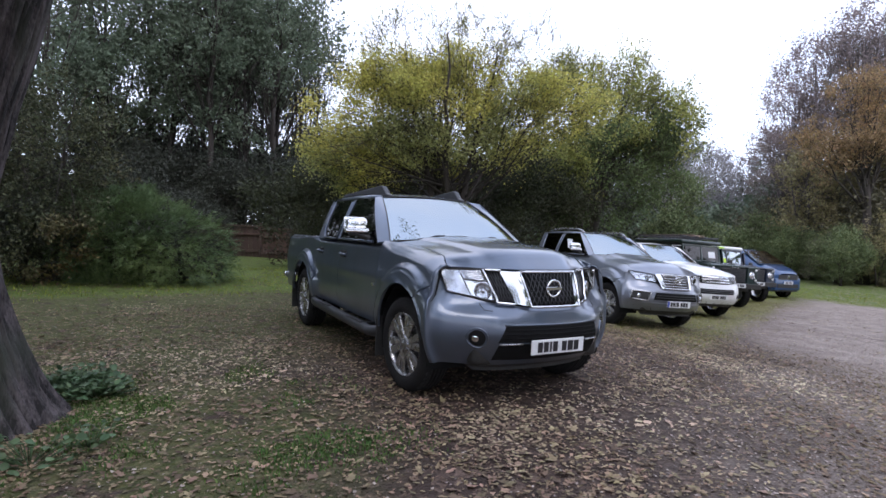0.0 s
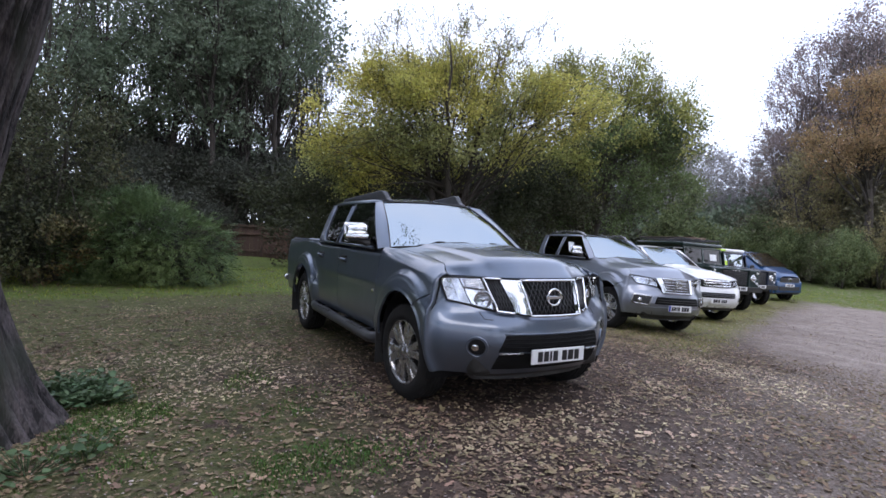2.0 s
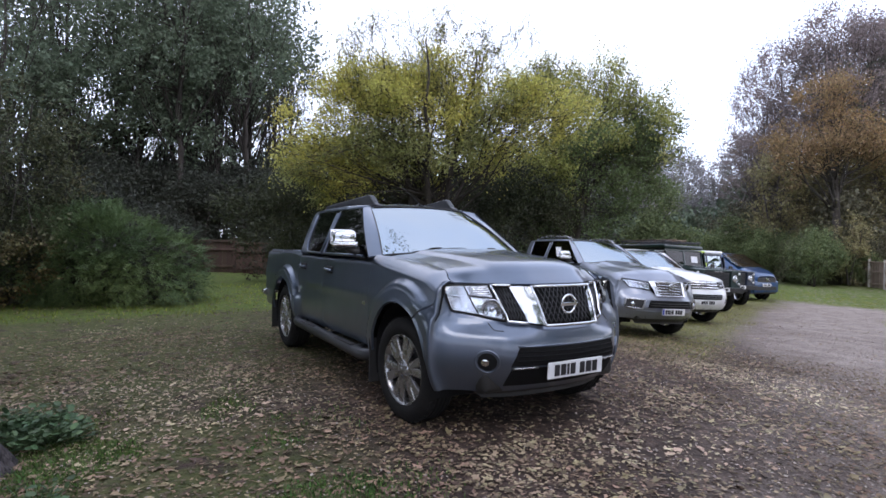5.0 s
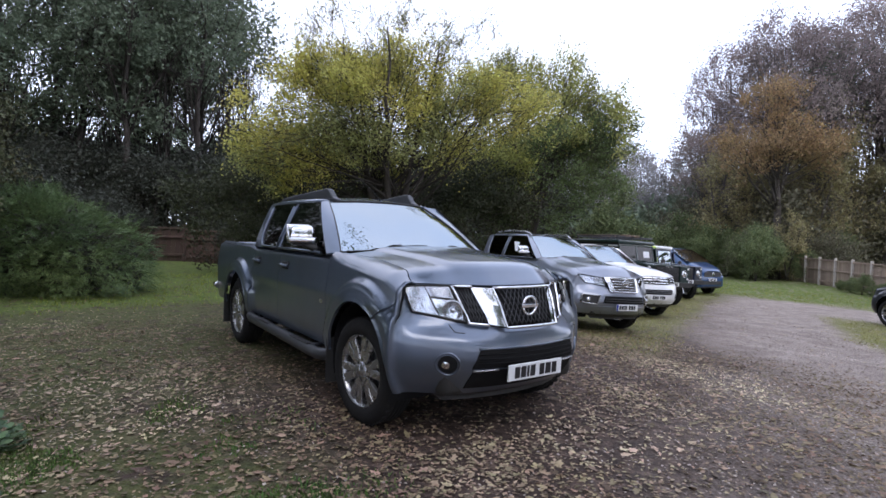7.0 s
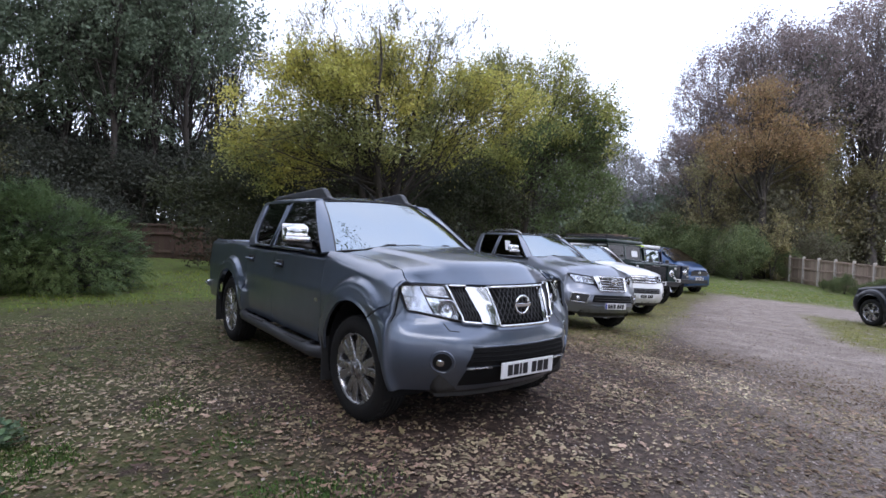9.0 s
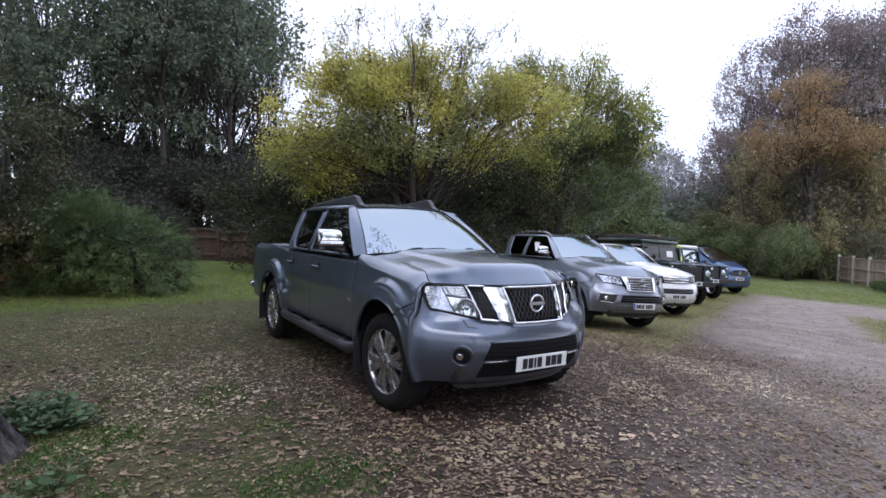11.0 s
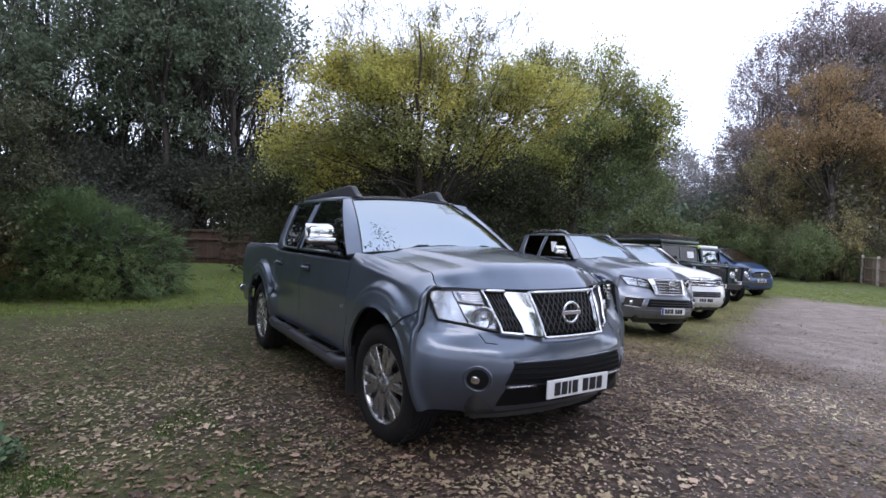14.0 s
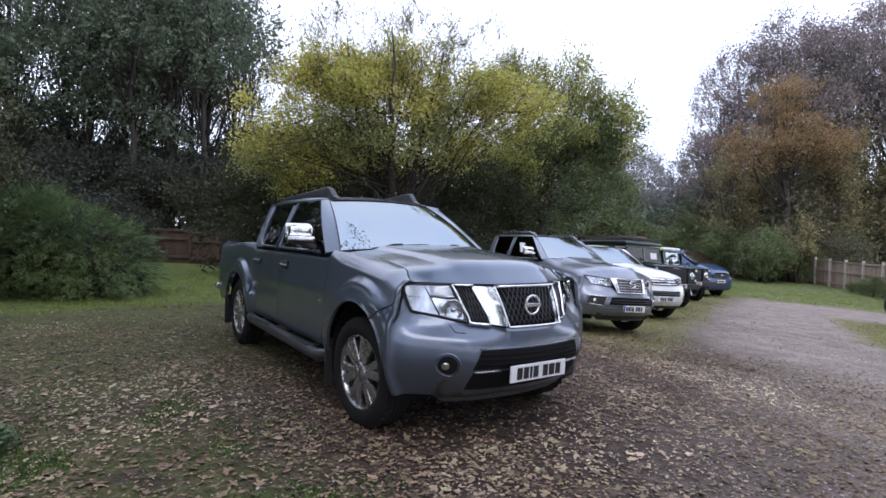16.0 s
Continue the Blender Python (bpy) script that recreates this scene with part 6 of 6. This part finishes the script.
for k, (a, r) in enumerate([(33, -10.3), (30, -12.6), (28, -14.2), (34, -14.0), (31, -20.5), (26.5, -20.5), (29, -9.2), (38, -13), (39, -17.5), (37, -10)]):
    copy_thing(wood_kinds[k % 3], pose(*along(a, r), 0, 0, 67 * k) @ Matrix.Scale(1.0 if k < 7 else 0.72, 4))
copy_thing(wood_kinds[2], pose(*along(22.5, -16.6), 0, 0, 150) @ Matrix.Scale(0.9, 4))
bare = tree("woodland_tree", "slender bare-stemmed tree inside the dark wood", along(28.5, -10.6), 15,
            [(0, 0, 11.5, 1.6, 1.6, 2.6)], LEAF_DARK, 0.13, 40, 32, 0.5, 0.2, 26, group="dark wood", fork_at=0.2)
for k, (a, r) in enumerate([(29.5, -11.4), (32, -12.2), (31, -14.0), (33, -15.6), (29.5, -15.3), (35, -12.0), (36, -16.5), (32, -17.6), (30, -18.6), (34, -9.6), (31, -8.4), (33, -8.0)]):
    copy_thing(bare, pose(*along(a, r), 0, 0, 59 * k) @ Matrix.Scale(0.9 + 0.12 * (k % 3), 4))
under = tree("undergrowth_shrub", "shrub in the wood's edge, its leaves darkened for shade", along(29, -10.0), 4.2,
             many_lobes([(0, 0, 2.0, 2.3, 1.9, 1.6), (1.0, 0.4, 2.8, 1.3, 1.2, 1.1)], 10, 0.8, 14), LEAF_UNDER_SHADE, 0.08, 100, 48, 0.45, 0.18, 12, stems=3, group="undergrowth", top_frac=0.7)
coarse = tree("undergrowth_shrub", "dark shrub in the wood behind", along(43, 16), 4.2,
             many_lobes([(0, 0, 2.0, 2.3, 1.9, 1.6), (1.0, 0.4, 2.8, 1.3, 1.2, 1.1)], 10, 0.8, 17), LEAF_DARK, 0.08, 110, 24, 0.42, 0.34, 8, stems=3, group="undergrowth", top_frac=0.7)
# out of view, like all its copies: added to shape light and reflections
unseen_tree = tree("woodland_tree", "tall dark green woodland tree with thin trunk", along(14, -20), 18,
         many_lobes([(0, 0, 12.5, 2.9, 2.9, 4.2), (1.3, 0.8, 7.2, 2.4, 2.2, 2.4), (-1.5, -0.6, 5.0, 2.2, 2.0, 2.0)], 18, 1.2, 18), LEAF_DARK, 0.22, 80, 24, 0.7, 0.5, 12, group="dark wood", fork_at=0.35)
for k, (a, r) in enumerate([(29, -13.5), (30, -17), (28, -21), (32, -6.5), (33, -11.5), (33, -19), (33, -3.0), (31, 0.5), (30, 3.5), (30, 6.8), (35, 10)]):
    copy_thing(under, pose(*along(a, r), 0, 0, 83 * k) @ Matrix.Scale(1.25 + 0.2 * (k % 3), 4))

edge = tree("undergrowth_shrub", "brown-green undergrowth along the wood's edge, darkened for shade", along(26.5, -6.2), 5.0,
            many_lobes([(0, 0, 2.3, 2.5, 1.9, 1.9), (1.2, 0.4, 3.4, 1.4, 1.3, 1.2)], 16, 0.8, 19), LEAF_UNDER_SHADE, 0.08, 170, 48, 0.4, 0.132, 16, stems=4, group="undergrowth", top_frac=0.75)
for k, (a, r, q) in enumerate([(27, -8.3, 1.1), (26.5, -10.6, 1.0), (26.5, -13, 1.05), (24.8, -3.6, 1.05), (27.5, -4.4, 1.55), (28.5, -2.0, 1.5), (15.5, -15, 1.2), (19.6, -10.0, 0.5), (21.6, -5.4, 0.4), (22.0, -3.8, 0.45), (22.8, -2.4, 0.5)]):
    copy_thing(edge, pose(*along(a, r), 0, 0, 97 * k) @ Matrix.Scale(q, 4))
# first five unseen: added to darken what the near pickup's side reflects
for k, (a, r) in enumerate([(3, -14.5), (0, -13), (-2, -12), (-4, -11), (-6, -10), (40, -19), (41, -15.8), (42, -23), (40, -12)]):
    copy_thing(coarse, pose(*along(a, r), 0, 0, 37 * k) @ Matrix.Scale(1.8 if k < 5 else 1.75, 4))

# unseen trees round the car park at the walker's back, added to cut sky light
for k, (a, r) in enumerate([(6, -18), (8.5, -14.5), (3, -12.5), (-3, -15), (-4, -10.5), (-11, -9), (-14, -1), (-15, 7), (-12, 15), (-6, 23)]):
    copy_thing(unseen_tree, pose(*along(a, r), 0, 0, 41 * k))
# unseen trees along the lane's other side, added to darken the panes' reflections
for k, (x, y) in enumerate([(2, -17), (7, -15), (12, -14), (17, -12.5), (22, -11), (27, -9), (10, -19), (19, -17)]):
    copy_thing(unseen_tree, pose(x, y, rise(x, y), 0, 0, 83 * k + 10) @ Matrix.Scale(0.9 + 0.05 * (k % 4), 4))
# shrubs and hedge on the left
tree("tall_shrub", "tall mixed shrub with dull green and rusty leaves", along(11.3, -8.2), 4.9,
     many_lobes([(0, 0, 2.6, 1.3, 1.2, 1.6), (-1.1, 0.5, 3.3, 1.1, 1.0, 1.2), (0.4, 0.1, 1.3, 1.1, 0.9, 1.0), (-0.6, -0.4, 1.2, 1.3, 1.0, 1.0), (-0.2, -0.9, 0.8, 1.1, 0.7, 0.8)], 22, 0.5, 15), LEAF_SHRUB, 0.1, 360, 80, 0.19, 0.07, 50, stems=4, fork_at=0.15)
tree("tall_shrub", "tall mixed shrub with dull green and rusty leaves", along(12.2, -11.0), 6.0,
     many_lobes([(0, 0, 3.4, 1.7, 1.5, 2.2), (0.3, 0.5, 1.6, 1.6, 1.3, 1.2), (-1.8, 0.2, 3.0, 1.5, 1.3, 2.0)], 22, 0.6, 16), LEAF_SHRUB, 0.12, 300, 80, 0.22, 0.08, 50, stems=3, fork_at=0.15)


def hedge(at, turn_deg):
    """A spreading conifer: drooping sprays; near-black inner leaves hold the heart's shade."""
    root = thing("conifer_hedge", "low spreading dark green conifer bush beside the parking ground", "bush", pose(*at, 0, 0, turn_deg))
    lobes = [(0.95, 0, 0.55, 1.0, 1.05, 0.9), (0.25, 0, 0.8, 1.05, 1.1, 1.0), (-0.5, 0, 0.9, 1.0, 1.1, 1.0), (-0.1, 0.2, 1.2, 0.8, 0.8, 0.75)]
    c = clump_centres(lobes, 520, 0.72, 0.22, 1.7)
    c = c[c[:, 2] > 0.06]
    part("branch_frame", joined(*[tube([(p[0] * 0.25, p[1] * 0.2, 0.0), (p[0] * 0.6, p[1] * 0.6, p[2] * 0.75), tuple(p)], [0.03, 0.018, 0.006], 5) for p in c[::9]]), TWIG, root)
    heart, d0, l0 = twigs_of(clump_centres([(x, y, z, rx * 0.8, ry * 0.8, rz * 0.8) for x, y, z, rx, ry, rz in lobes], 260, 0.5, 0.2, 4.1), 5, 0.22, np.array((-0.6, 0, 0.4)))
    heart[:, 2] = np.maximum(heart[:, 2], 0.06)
    ob = new("inner_leaves", leaf_cloud("inner_leaves", heart, d0, l0, 8, 0.07, LEAF_UNDER_SHADE))
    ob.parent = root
    k, per, blades_ = len(c), 17, 9
    base = np.repeat(c, per, 0) + rng.normal(0, 0.11, (k * per, 3))
    base[:, 2] = np.maximum(base[:, 2], 0.05)
    centre = np.array((0.0, 0.0, 0.4))
    out = (base - centre) * np.array((0.55, 1.0, 0.9))
    out /= np.linalg.norm(out, axis=1, keepdims=True)
    out += rng.normal(0, 0.38, (k * per, 3)) + np.array((0, 0, -0.22))
    out /= np.linalg.norm(out, axis=1, keepdims=True)
    side = np.cross(out, np.array((0, 0, 1.0)) + rng.normal(0, 0.35, (k * per, 3)))
    side /= np.linalg.norm(side, axis=1, keepdims=True)
    frond = rng.uniform(0.13, 0.27, (k * per, 1))
    quads = []
    for j in range(blades_):
        f = (j + 0.5) / blades_
        way_ = 1 if j % 2 else -1
        foot_ = base + out * frond * f - np.array((0, 0, 0.16)) * frond * f * f
        lean_ = out * 0.75 + side * (0.8 * way_ if j < blades_ - 1 else 0.0)
        reach = frond * (0.42 - 0.22 * f)
        wide_b = np.cross(lean_, np.cross(out, side)) * 0.007
        quads.append(np.stack([foot_, foot_ + lean_ * reach * 0.5 + wide_b, foot_ + lean_ * reach - np.array((0, 0, 0.012)), foot_ + lean_ * reach * 0.5 - wide_b], 1))
    v = np.concatenate(quads).reshape(-1, 3)
    v[:, 2] = np.maximum(v[:, 2], 0.01)
    ob = new("sprays", quick_mesh("sprays", v, np.arange(len(v)).reshape(-1, 4), LEAF_HEDGE))
    ob.parent = root
    return root


hedge(along(11.7, -6.7), -14)

# tangle, shade in its colour, between the shrubs and before the wood's fence
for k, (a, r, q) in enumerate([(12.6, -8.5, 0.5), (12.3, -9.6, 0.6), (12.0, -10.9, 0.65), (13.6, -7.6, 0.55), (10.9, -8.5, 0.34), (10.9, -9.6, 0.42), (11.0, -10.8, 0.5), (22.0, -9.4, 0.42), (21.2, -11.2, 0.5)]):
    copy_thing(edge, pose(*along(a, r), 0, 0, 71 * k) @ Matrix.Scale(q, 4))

# the woods on the right and far away
tree("oak_tree", "spreading tree with orange-brown autumn leaves", along(34, 26.6), 14,
     many_lobes([(0, 0, 9.6, 2.6, 2.4, 1.9), (-2.4, 1.0, 8.0, 1.9, 1.8, 1.5), (2.2, -1.2, 8.6, 1.9, 1.8, 1.5), (-0.6, 0.4, 12.0, 1.7, 1.6, 1.3)], 30, 1.0, 21), LEAF_ORANGE, 0.34, 300, 80, 0.38, 0.13, 34, fork_at=0.4, group="right wood", forks=5, shell=0.3, twig_r=0.012)
corner_tree = tree("woodland_tree", "shorter tree with olive-brown leaves at the wood's corner", along(38, 25.6), 11,
     many_lobes([(0, 0, 6.5, 2.1, 2.0, 2.6), (0.5, 0, 3.4, 1.7, 1.6, 1.6)], 26, 1.0, 27), LEAF_OLIVE, 0.22, 240, 48, 0.42, 0.16, 40, fork_at=0.2, group="right wood", forks=4, shell=0.3, twig_r=0.012, bark=DEAD_WOOD)
tall = [tree("woodland_tree", "tall thinning tree with mauve-brown leaves", along(41, 31.6), 22,
             many_lobes([(0, 0, 16, 3.2, 3.0, 4.4), (-2.0, 0.8, 11, 2.5, 2.3, 2.4), (2.2, -0.8, 11.6, 2.4, 2.2, 2.6)], 30, 1.3, 22), LEAF_MAUVE, 0.3, 285, 40, 0.5, 0.163, 60, fork_at=0.3, group="right wood", forks=6, shell=0.3, twig_r=0.016, bark=DEAD_WOOD),
        tree("woodland_tree", "tall woodland tree with olive and brown leaves", along(37.5, 32.6), 20,
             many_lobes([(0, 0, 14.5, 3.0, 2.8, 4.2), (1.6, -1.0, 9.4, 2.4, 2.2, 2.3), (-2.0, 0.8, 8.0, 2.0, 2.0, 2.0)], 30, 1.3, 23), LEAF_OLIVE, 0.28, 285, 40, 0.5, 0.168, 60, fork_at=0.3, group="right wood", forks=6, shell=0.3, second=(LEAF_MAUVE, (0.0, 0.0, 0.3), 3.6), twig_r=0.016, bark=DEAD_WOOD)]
for k, (a, r) in enumerate([(39, 29), (36.5, 31.5), (37.5, 35.5), (37, 38.5), (39, 41)]):
    copy_thing(corner_tree, pose(*along(a, r), 0, 0, 49 * k))
for a, r, k in ((42, 26.9, 0.78), (43, 29.0, 0.95), (38.5, 29.6, 1.0), (40, 25.6, 0.56)):
    copy_thing(tall[0], pose(*along(a, r), 0, 0, 33 * r) @ Matrix.Scale(k, 4))
for k, (a, r) in enumerate([(36, 37.5), (43, 36.5), (39, 39.5), (36, 43)]):
    copy_thing(tall[k % 2], pose(*along(a, r), 0, 0, 71 * k) @ Matrix.Scale(1.12, 4))
side_shrub = tree("undergrowth_shrub", "green shrub beside the pale fence", along(37, 32.5), 4.8,
                  many_lobes([(0, 0, 2.3, 1.6, 1.5, 1.8), (1.2, -0.4, 1.7, 1.2, 1.1, 1.4)], 12, 0.7, 24), LEAF_SIDE, 0.09, 170, 80, 0.34, 0.14, 24, stems=3, group="undergrowth")
tree("undergrowth_shrub", "olive-gold leaved shrub beside the pale fence", Vector((36.2, 11.9, rise(36.2, 11.9))), 4.6,
     many_lobes([(0, 0, 2.9, 1.0, 1.0, 1.4), (0.4, 0, 1.6, 1.0, 0.9, 1.1)], 8, 0.5, 25), LEAF_OLIVE, 0.08, 80, 56, 0.26, 0.13, 20, stems=3, group="undergrowth", twig_r=0.01)
brown = tree("undergrowth_shrub", "dry brown undergrowth behind the pale fence", along(39, 29), 3.8,
             many_lobes([(0, 0, 1.7, 2.2, 1.8, 1.5), (1.0, 0.4, 2.5, 1.2, 1.1, 1.0)], 10, 0.8, 31), LEAF_BROWN, 0.08, 120, 40, 0.42, 0.146, 16, stems=4, group="undergrowth", top_frac=0.9)
for k, (a, r) in enumerate([(42, 25), (40, 28), (41, 32), (38.5, 34), (37.5, 39)]):
    copy_thing(brown, pose(*along(a, r), 0, 0, 57 * k) @ Matrix.Scale(1.5 + 0.2 * (k % 3), 4))
for k, (a, r) in enumerate([(50, 37), (48, 41), (51, 33), (47, 36.5)]):
    copy_thing(coarse, pose(*along(a, r), 0, 0, 29 * k) @ Matrix.Scale(2.1, 4))
for k, (a, r, q) in enumerate([(33.5, 24.6, 0.85), (35, 28.5, 1.0), (33, 30.5, 0.85), (40, 37, 2.0), (38, 41, 2.0), (42, 39.5, 2.1), (39, 34, 1.9), (37, 29.5, 1.7)]):
    copy_thing(brown, pose(*along(a, r), 0, 0, 77 * k) @ Matrix.Scale(q, 4))
copy_thing(side_shrub, pose(*along(40, 23.0), 0, 0, 100))
for k, (x, y, q) in enumerate([(36.0, 17.0, 0.8), (36.6, 16.0, 0.75), (38.0, 15.2, 0.85), (37.0, 18.6, 0.8)]):
    copy_thing(side_shrub, pose(x, y, rise(x, y), 0, 0, 51 * k) @ Matrix.Scale(q, 4))
# upright dark stems inside the right wood
for k, (a, r) in enumerate([(39, 31.0), (41, 34.4), (40, 35.6), (43, 37.2), (41, 38.8), (40, 40.2), (43, 42.4), (41, 43.6), (44, 33.4)]):
    copy_thing(bare, pose(*along(a, r), 0, 0, 73 * k) @ Matrix.Scale(1.1 + 0.14 * (k % 3), 4))
for k, (x, y, q) in enumerate([(33.6, 12.7, 0.72), (34.6, 13.4, 0.78), (36.9, 11.2, 0.45)]):
    copy_thing(side_shrub, pose(x, y, rise(x, y), 0, 0, 64 * k + 15) @ Matrix.Scale(q, 4))
for k in range(9):
    x, y = 32.0 - 0.72 * k * 0.9, 7.6 - 0.76 * k * 0.9
    copy_thing(side_shrub, pose(x, y, rise(x, y), 0, 0, 40 * k) @ Matrix.Scale(0.13 + 0.05 * (k % 3), 4))
far_kind = tree("distant_tree", "distant woodland tree, haze put into its pale grey leaves", along(54, 20), 12.5,
                many_lobes([(0, 0, 8.2, 2.9, 2.8, 3.3), (1.9, -0.8, 5.0, 2.3, 2.2, 2.2), (-1.6, 0.8, 4.4, 2.2, 2.2, 2.2)], 16, 1.2, 26), LEAF_FAR_HAZE, 0.22, 260, 48, 0.6, 0.2, 30, group="distant wood", fork_at=0.3, bark=DEAD_WOOD, twig_r=0.02)
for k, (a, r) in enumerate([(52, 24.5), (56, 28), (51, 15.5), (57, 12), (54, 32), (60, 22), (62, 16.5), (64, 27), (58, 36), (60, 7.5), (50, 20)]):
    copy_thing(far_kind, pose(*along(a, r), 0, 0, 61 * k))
for k, (a, r) in enumerate([(44, 20), (46, 26), (42, 12), (47, 31), (42, 8.5), (41, 5), (48, 22), (50, 29), (45, 14), (46, 18)]):
    copy_thing(coarse, pose(*along(a, r), 0, 0, 47 * k) @ Matrix.Scale(1.2 + 0.15 * (k % 3), 4))


def old_tree(at):
    """The old trunk close by: ridged bark, spreading roots, limbs and a crown far overhead."""
    root = thing("old_tree", "old thick trunk with deep ridged bark and spreading roots", "tree", pose(*at))
    def skin(a, z):
        ang = 2 * math.pi * a
        foot = math.exp(-z / 0.3)
        r = 0.36 + 0.06 * math.exp(-z / 0.9) + foot * (0.24 + 0.14 * math.cos(3 * ang) + 0.05 * math.sin(7 * ang)) - 0.015 * z
        at_ = Vector((math.cos(ang), math.sin(ang), 0))
        warp = 0.25 * noise.noise(at_ * 5 + Vector((0, 0, z * 2.2)))
        fissure = abs(noise.noise(at_ * (8.5 + warp) + Vector((0, 0, z * 0.9)))) + 0.5 * abs(noise.noise(at_ * (17 + warp) + Vector((0, 0, z * 2.4))))
        r += 0.17 * min(fissure, 0.42) - 0.035 + 0.03 * noise.noise(at_ * 2 + Vector((0, 0, z)))
        bend = keyed(z, (0, 0.0), (0.5, -0.03), (1.0, -0.1), (1.5, -0.12), (2.1, 0.02), (2.8, 0.24), (5.3, 0.6))
        return Vector((r * math.cos(ang) + 0.877 * bend, r * math.sin(ang) - 0.479 * bend, z - 0.1))
    part("trunk", sheet(skin, 260, [0.04 * k for k in range(12)] + [0.5 + 0.05 * k for k in range(96)]), BARK, root, "dark ridged bark")
    lobes = [(-1.8, -1.6, 8.2, 3.0, 2.6, 2.0), (0.8, -0.6, 9.0, 2.6, 2.4, 2.0), (2.2, 0.6, 6.8, 1.4, 1.4, 1.0), (3.4, 1.6, 8.6, 1.3, 1.3, 0.8), (4.3, 3.0, 8.3, 0.8, 0.8, 0.5)]
    c = clump_centres(lobes, 280, 0.4, 0.4, 2.0)
    part("limbs", limbs([(0.5, -0.27, 5.1), (0.42, -0.2, 6.2), (0.3, -0.3, 7.6), (0.2, -0.4, 9.0)], [0.24, 0.18, 0.12, 0.04], c[::8], (0.0, 0.8), 0.5), TWIG, root)
    foot, d, ln = twigs_of(c, 8, 0.6, np.array((0.3, -0.4, 6.0)))
    ob = new("crown", leaf_cloud("crown", foot, d, ln, 8, 0.12, LEAF_GREEN))
    ob.parent = root
    return root


OLD = Vector((-3.86, 0.3, 0))
old_tree(OLD)


def plant(at, leaves, spread, size, label):
    """A low weed with broad leaves on short stalks."""
    root = thing("weed", label, "weed", pose(*at))
    stalks, blades_ = [], []
    for k in range(leaves):
        a, r = rng.uniform(0, 2 * math.pi), spread * math.sqrt(rng.uniform(0, 1))
        tip = Vector((r * math.cos(a), r * math.sin(a) * 0.8, rng.uniform(0.03, 0.16)))
        stalks.append(tube([tip * 0.4 * Vector((1, 1, 0)).length / 1.5, tip * 0.8, tip], [0.003, 0.0025, 0.002], 4))
        m = Matrix.Translation(tip) @ Euler((rng.normal(0.3, 0.4), rng.normal(0, 0.4), a)).to_matrix().to_4x4()
        s = size * rng.uniform(0.6, 1.3)
        blades_.append(moved(sheet(lambda u, v: ((v - 0.5) * s * 0.9 * math.sin(math.pi * min(u * 0.9 + 0.1, 1)) ** 0.7, (u - 0.1) * s, 0.25 * s * abs(v - 0.5) - 0.3 * s * u * u), 4, 2), m))
    tagged(part("stalk_tuft", joined(*stalks), WEED, root), kind="stuff")
    tagged(part("leaf_tuft", joined(*blades_), WEED, root), kind="stuff")
    return root


plant((-3.2, 0.95, 0), 240, 0.26, 0.04, "low green ivy-like weed at the trunk's foot")
plant((-3.05, 0.66, 0), 240, 0.26, 0.04, "low green ivy-like weed at the trunk's foot")
plant((-3.25, -0.55, 0), 40, 0.22, 0.042, "low green weed among fallen leaves")
plant((-3.0, -0.4, 0), 30, 0.18, 0.042, "low green weed among fallen leaves")


def panel_fence(name, label, start, end, height, bays, post_mat, board_mat):
    """Posts, rails and upright boards between two places."""
    root = thing(name, label, "fence", None)
    a, b = Vector(start), Vector(end)
    step = (b - a) / bays
    turn_ = math.degrees(math.atan2(step.y, step.x))
    nb = 12
    board = mesh_of("board", block((0, 0, height / 2 - 0.03), (step.length / nb - 0.004, 0.018, height - 0.08), 0.0), board_mat)
    for k in range(bays + 1):
        p = a + step * k
        z = rise(p.x, p.y)
        part("post", block((0, 0, height / 2), (0.12, 0.12, height + 0.1), 0.015), post_mat, root, at=pose(p.x, p.y, z, 0, 0, turn_))
        if k == bays:
            break
        c = p + step * 0.5
        zc = rise(c.x, c.y)
        for h in (0.25, 0.95, height - 0.12):
            part("rail", block((0, 0, 0), (step.length - 0.12, 0.05, 0.09), 0.01), board_mat, root, at=pose(c.x, c.y, zc + h, 0, 0, turn_))
        for j in range(nb):
            q = p + step * ((j + 0.5) / nb)
            ob = new("board", board)
            ob.parent = root
            ob.matrix_basis = (pose(q.x, q.y, rise(q.x, q.y), 0, 0, turn_) @ pose(0, 0.05 + 0.006 * (j % 2), 0))
    return root


f0, f1 = along(21.0, -13.0), along(24.5, -2.5)
panel_fence("close_board_fence", "brown close-board timber fence in front of the wood", f0, f1, 1.4, 6, SHADED_FENCE, SHADED_FENCE)
panel_fence("panel_fence", "pale weathered timber fence with pale posts", (38.6, 13.3, 0), (28.6, 2.7, 0), 1.65, 9, POST_WOOD, FENCE_WOOD)
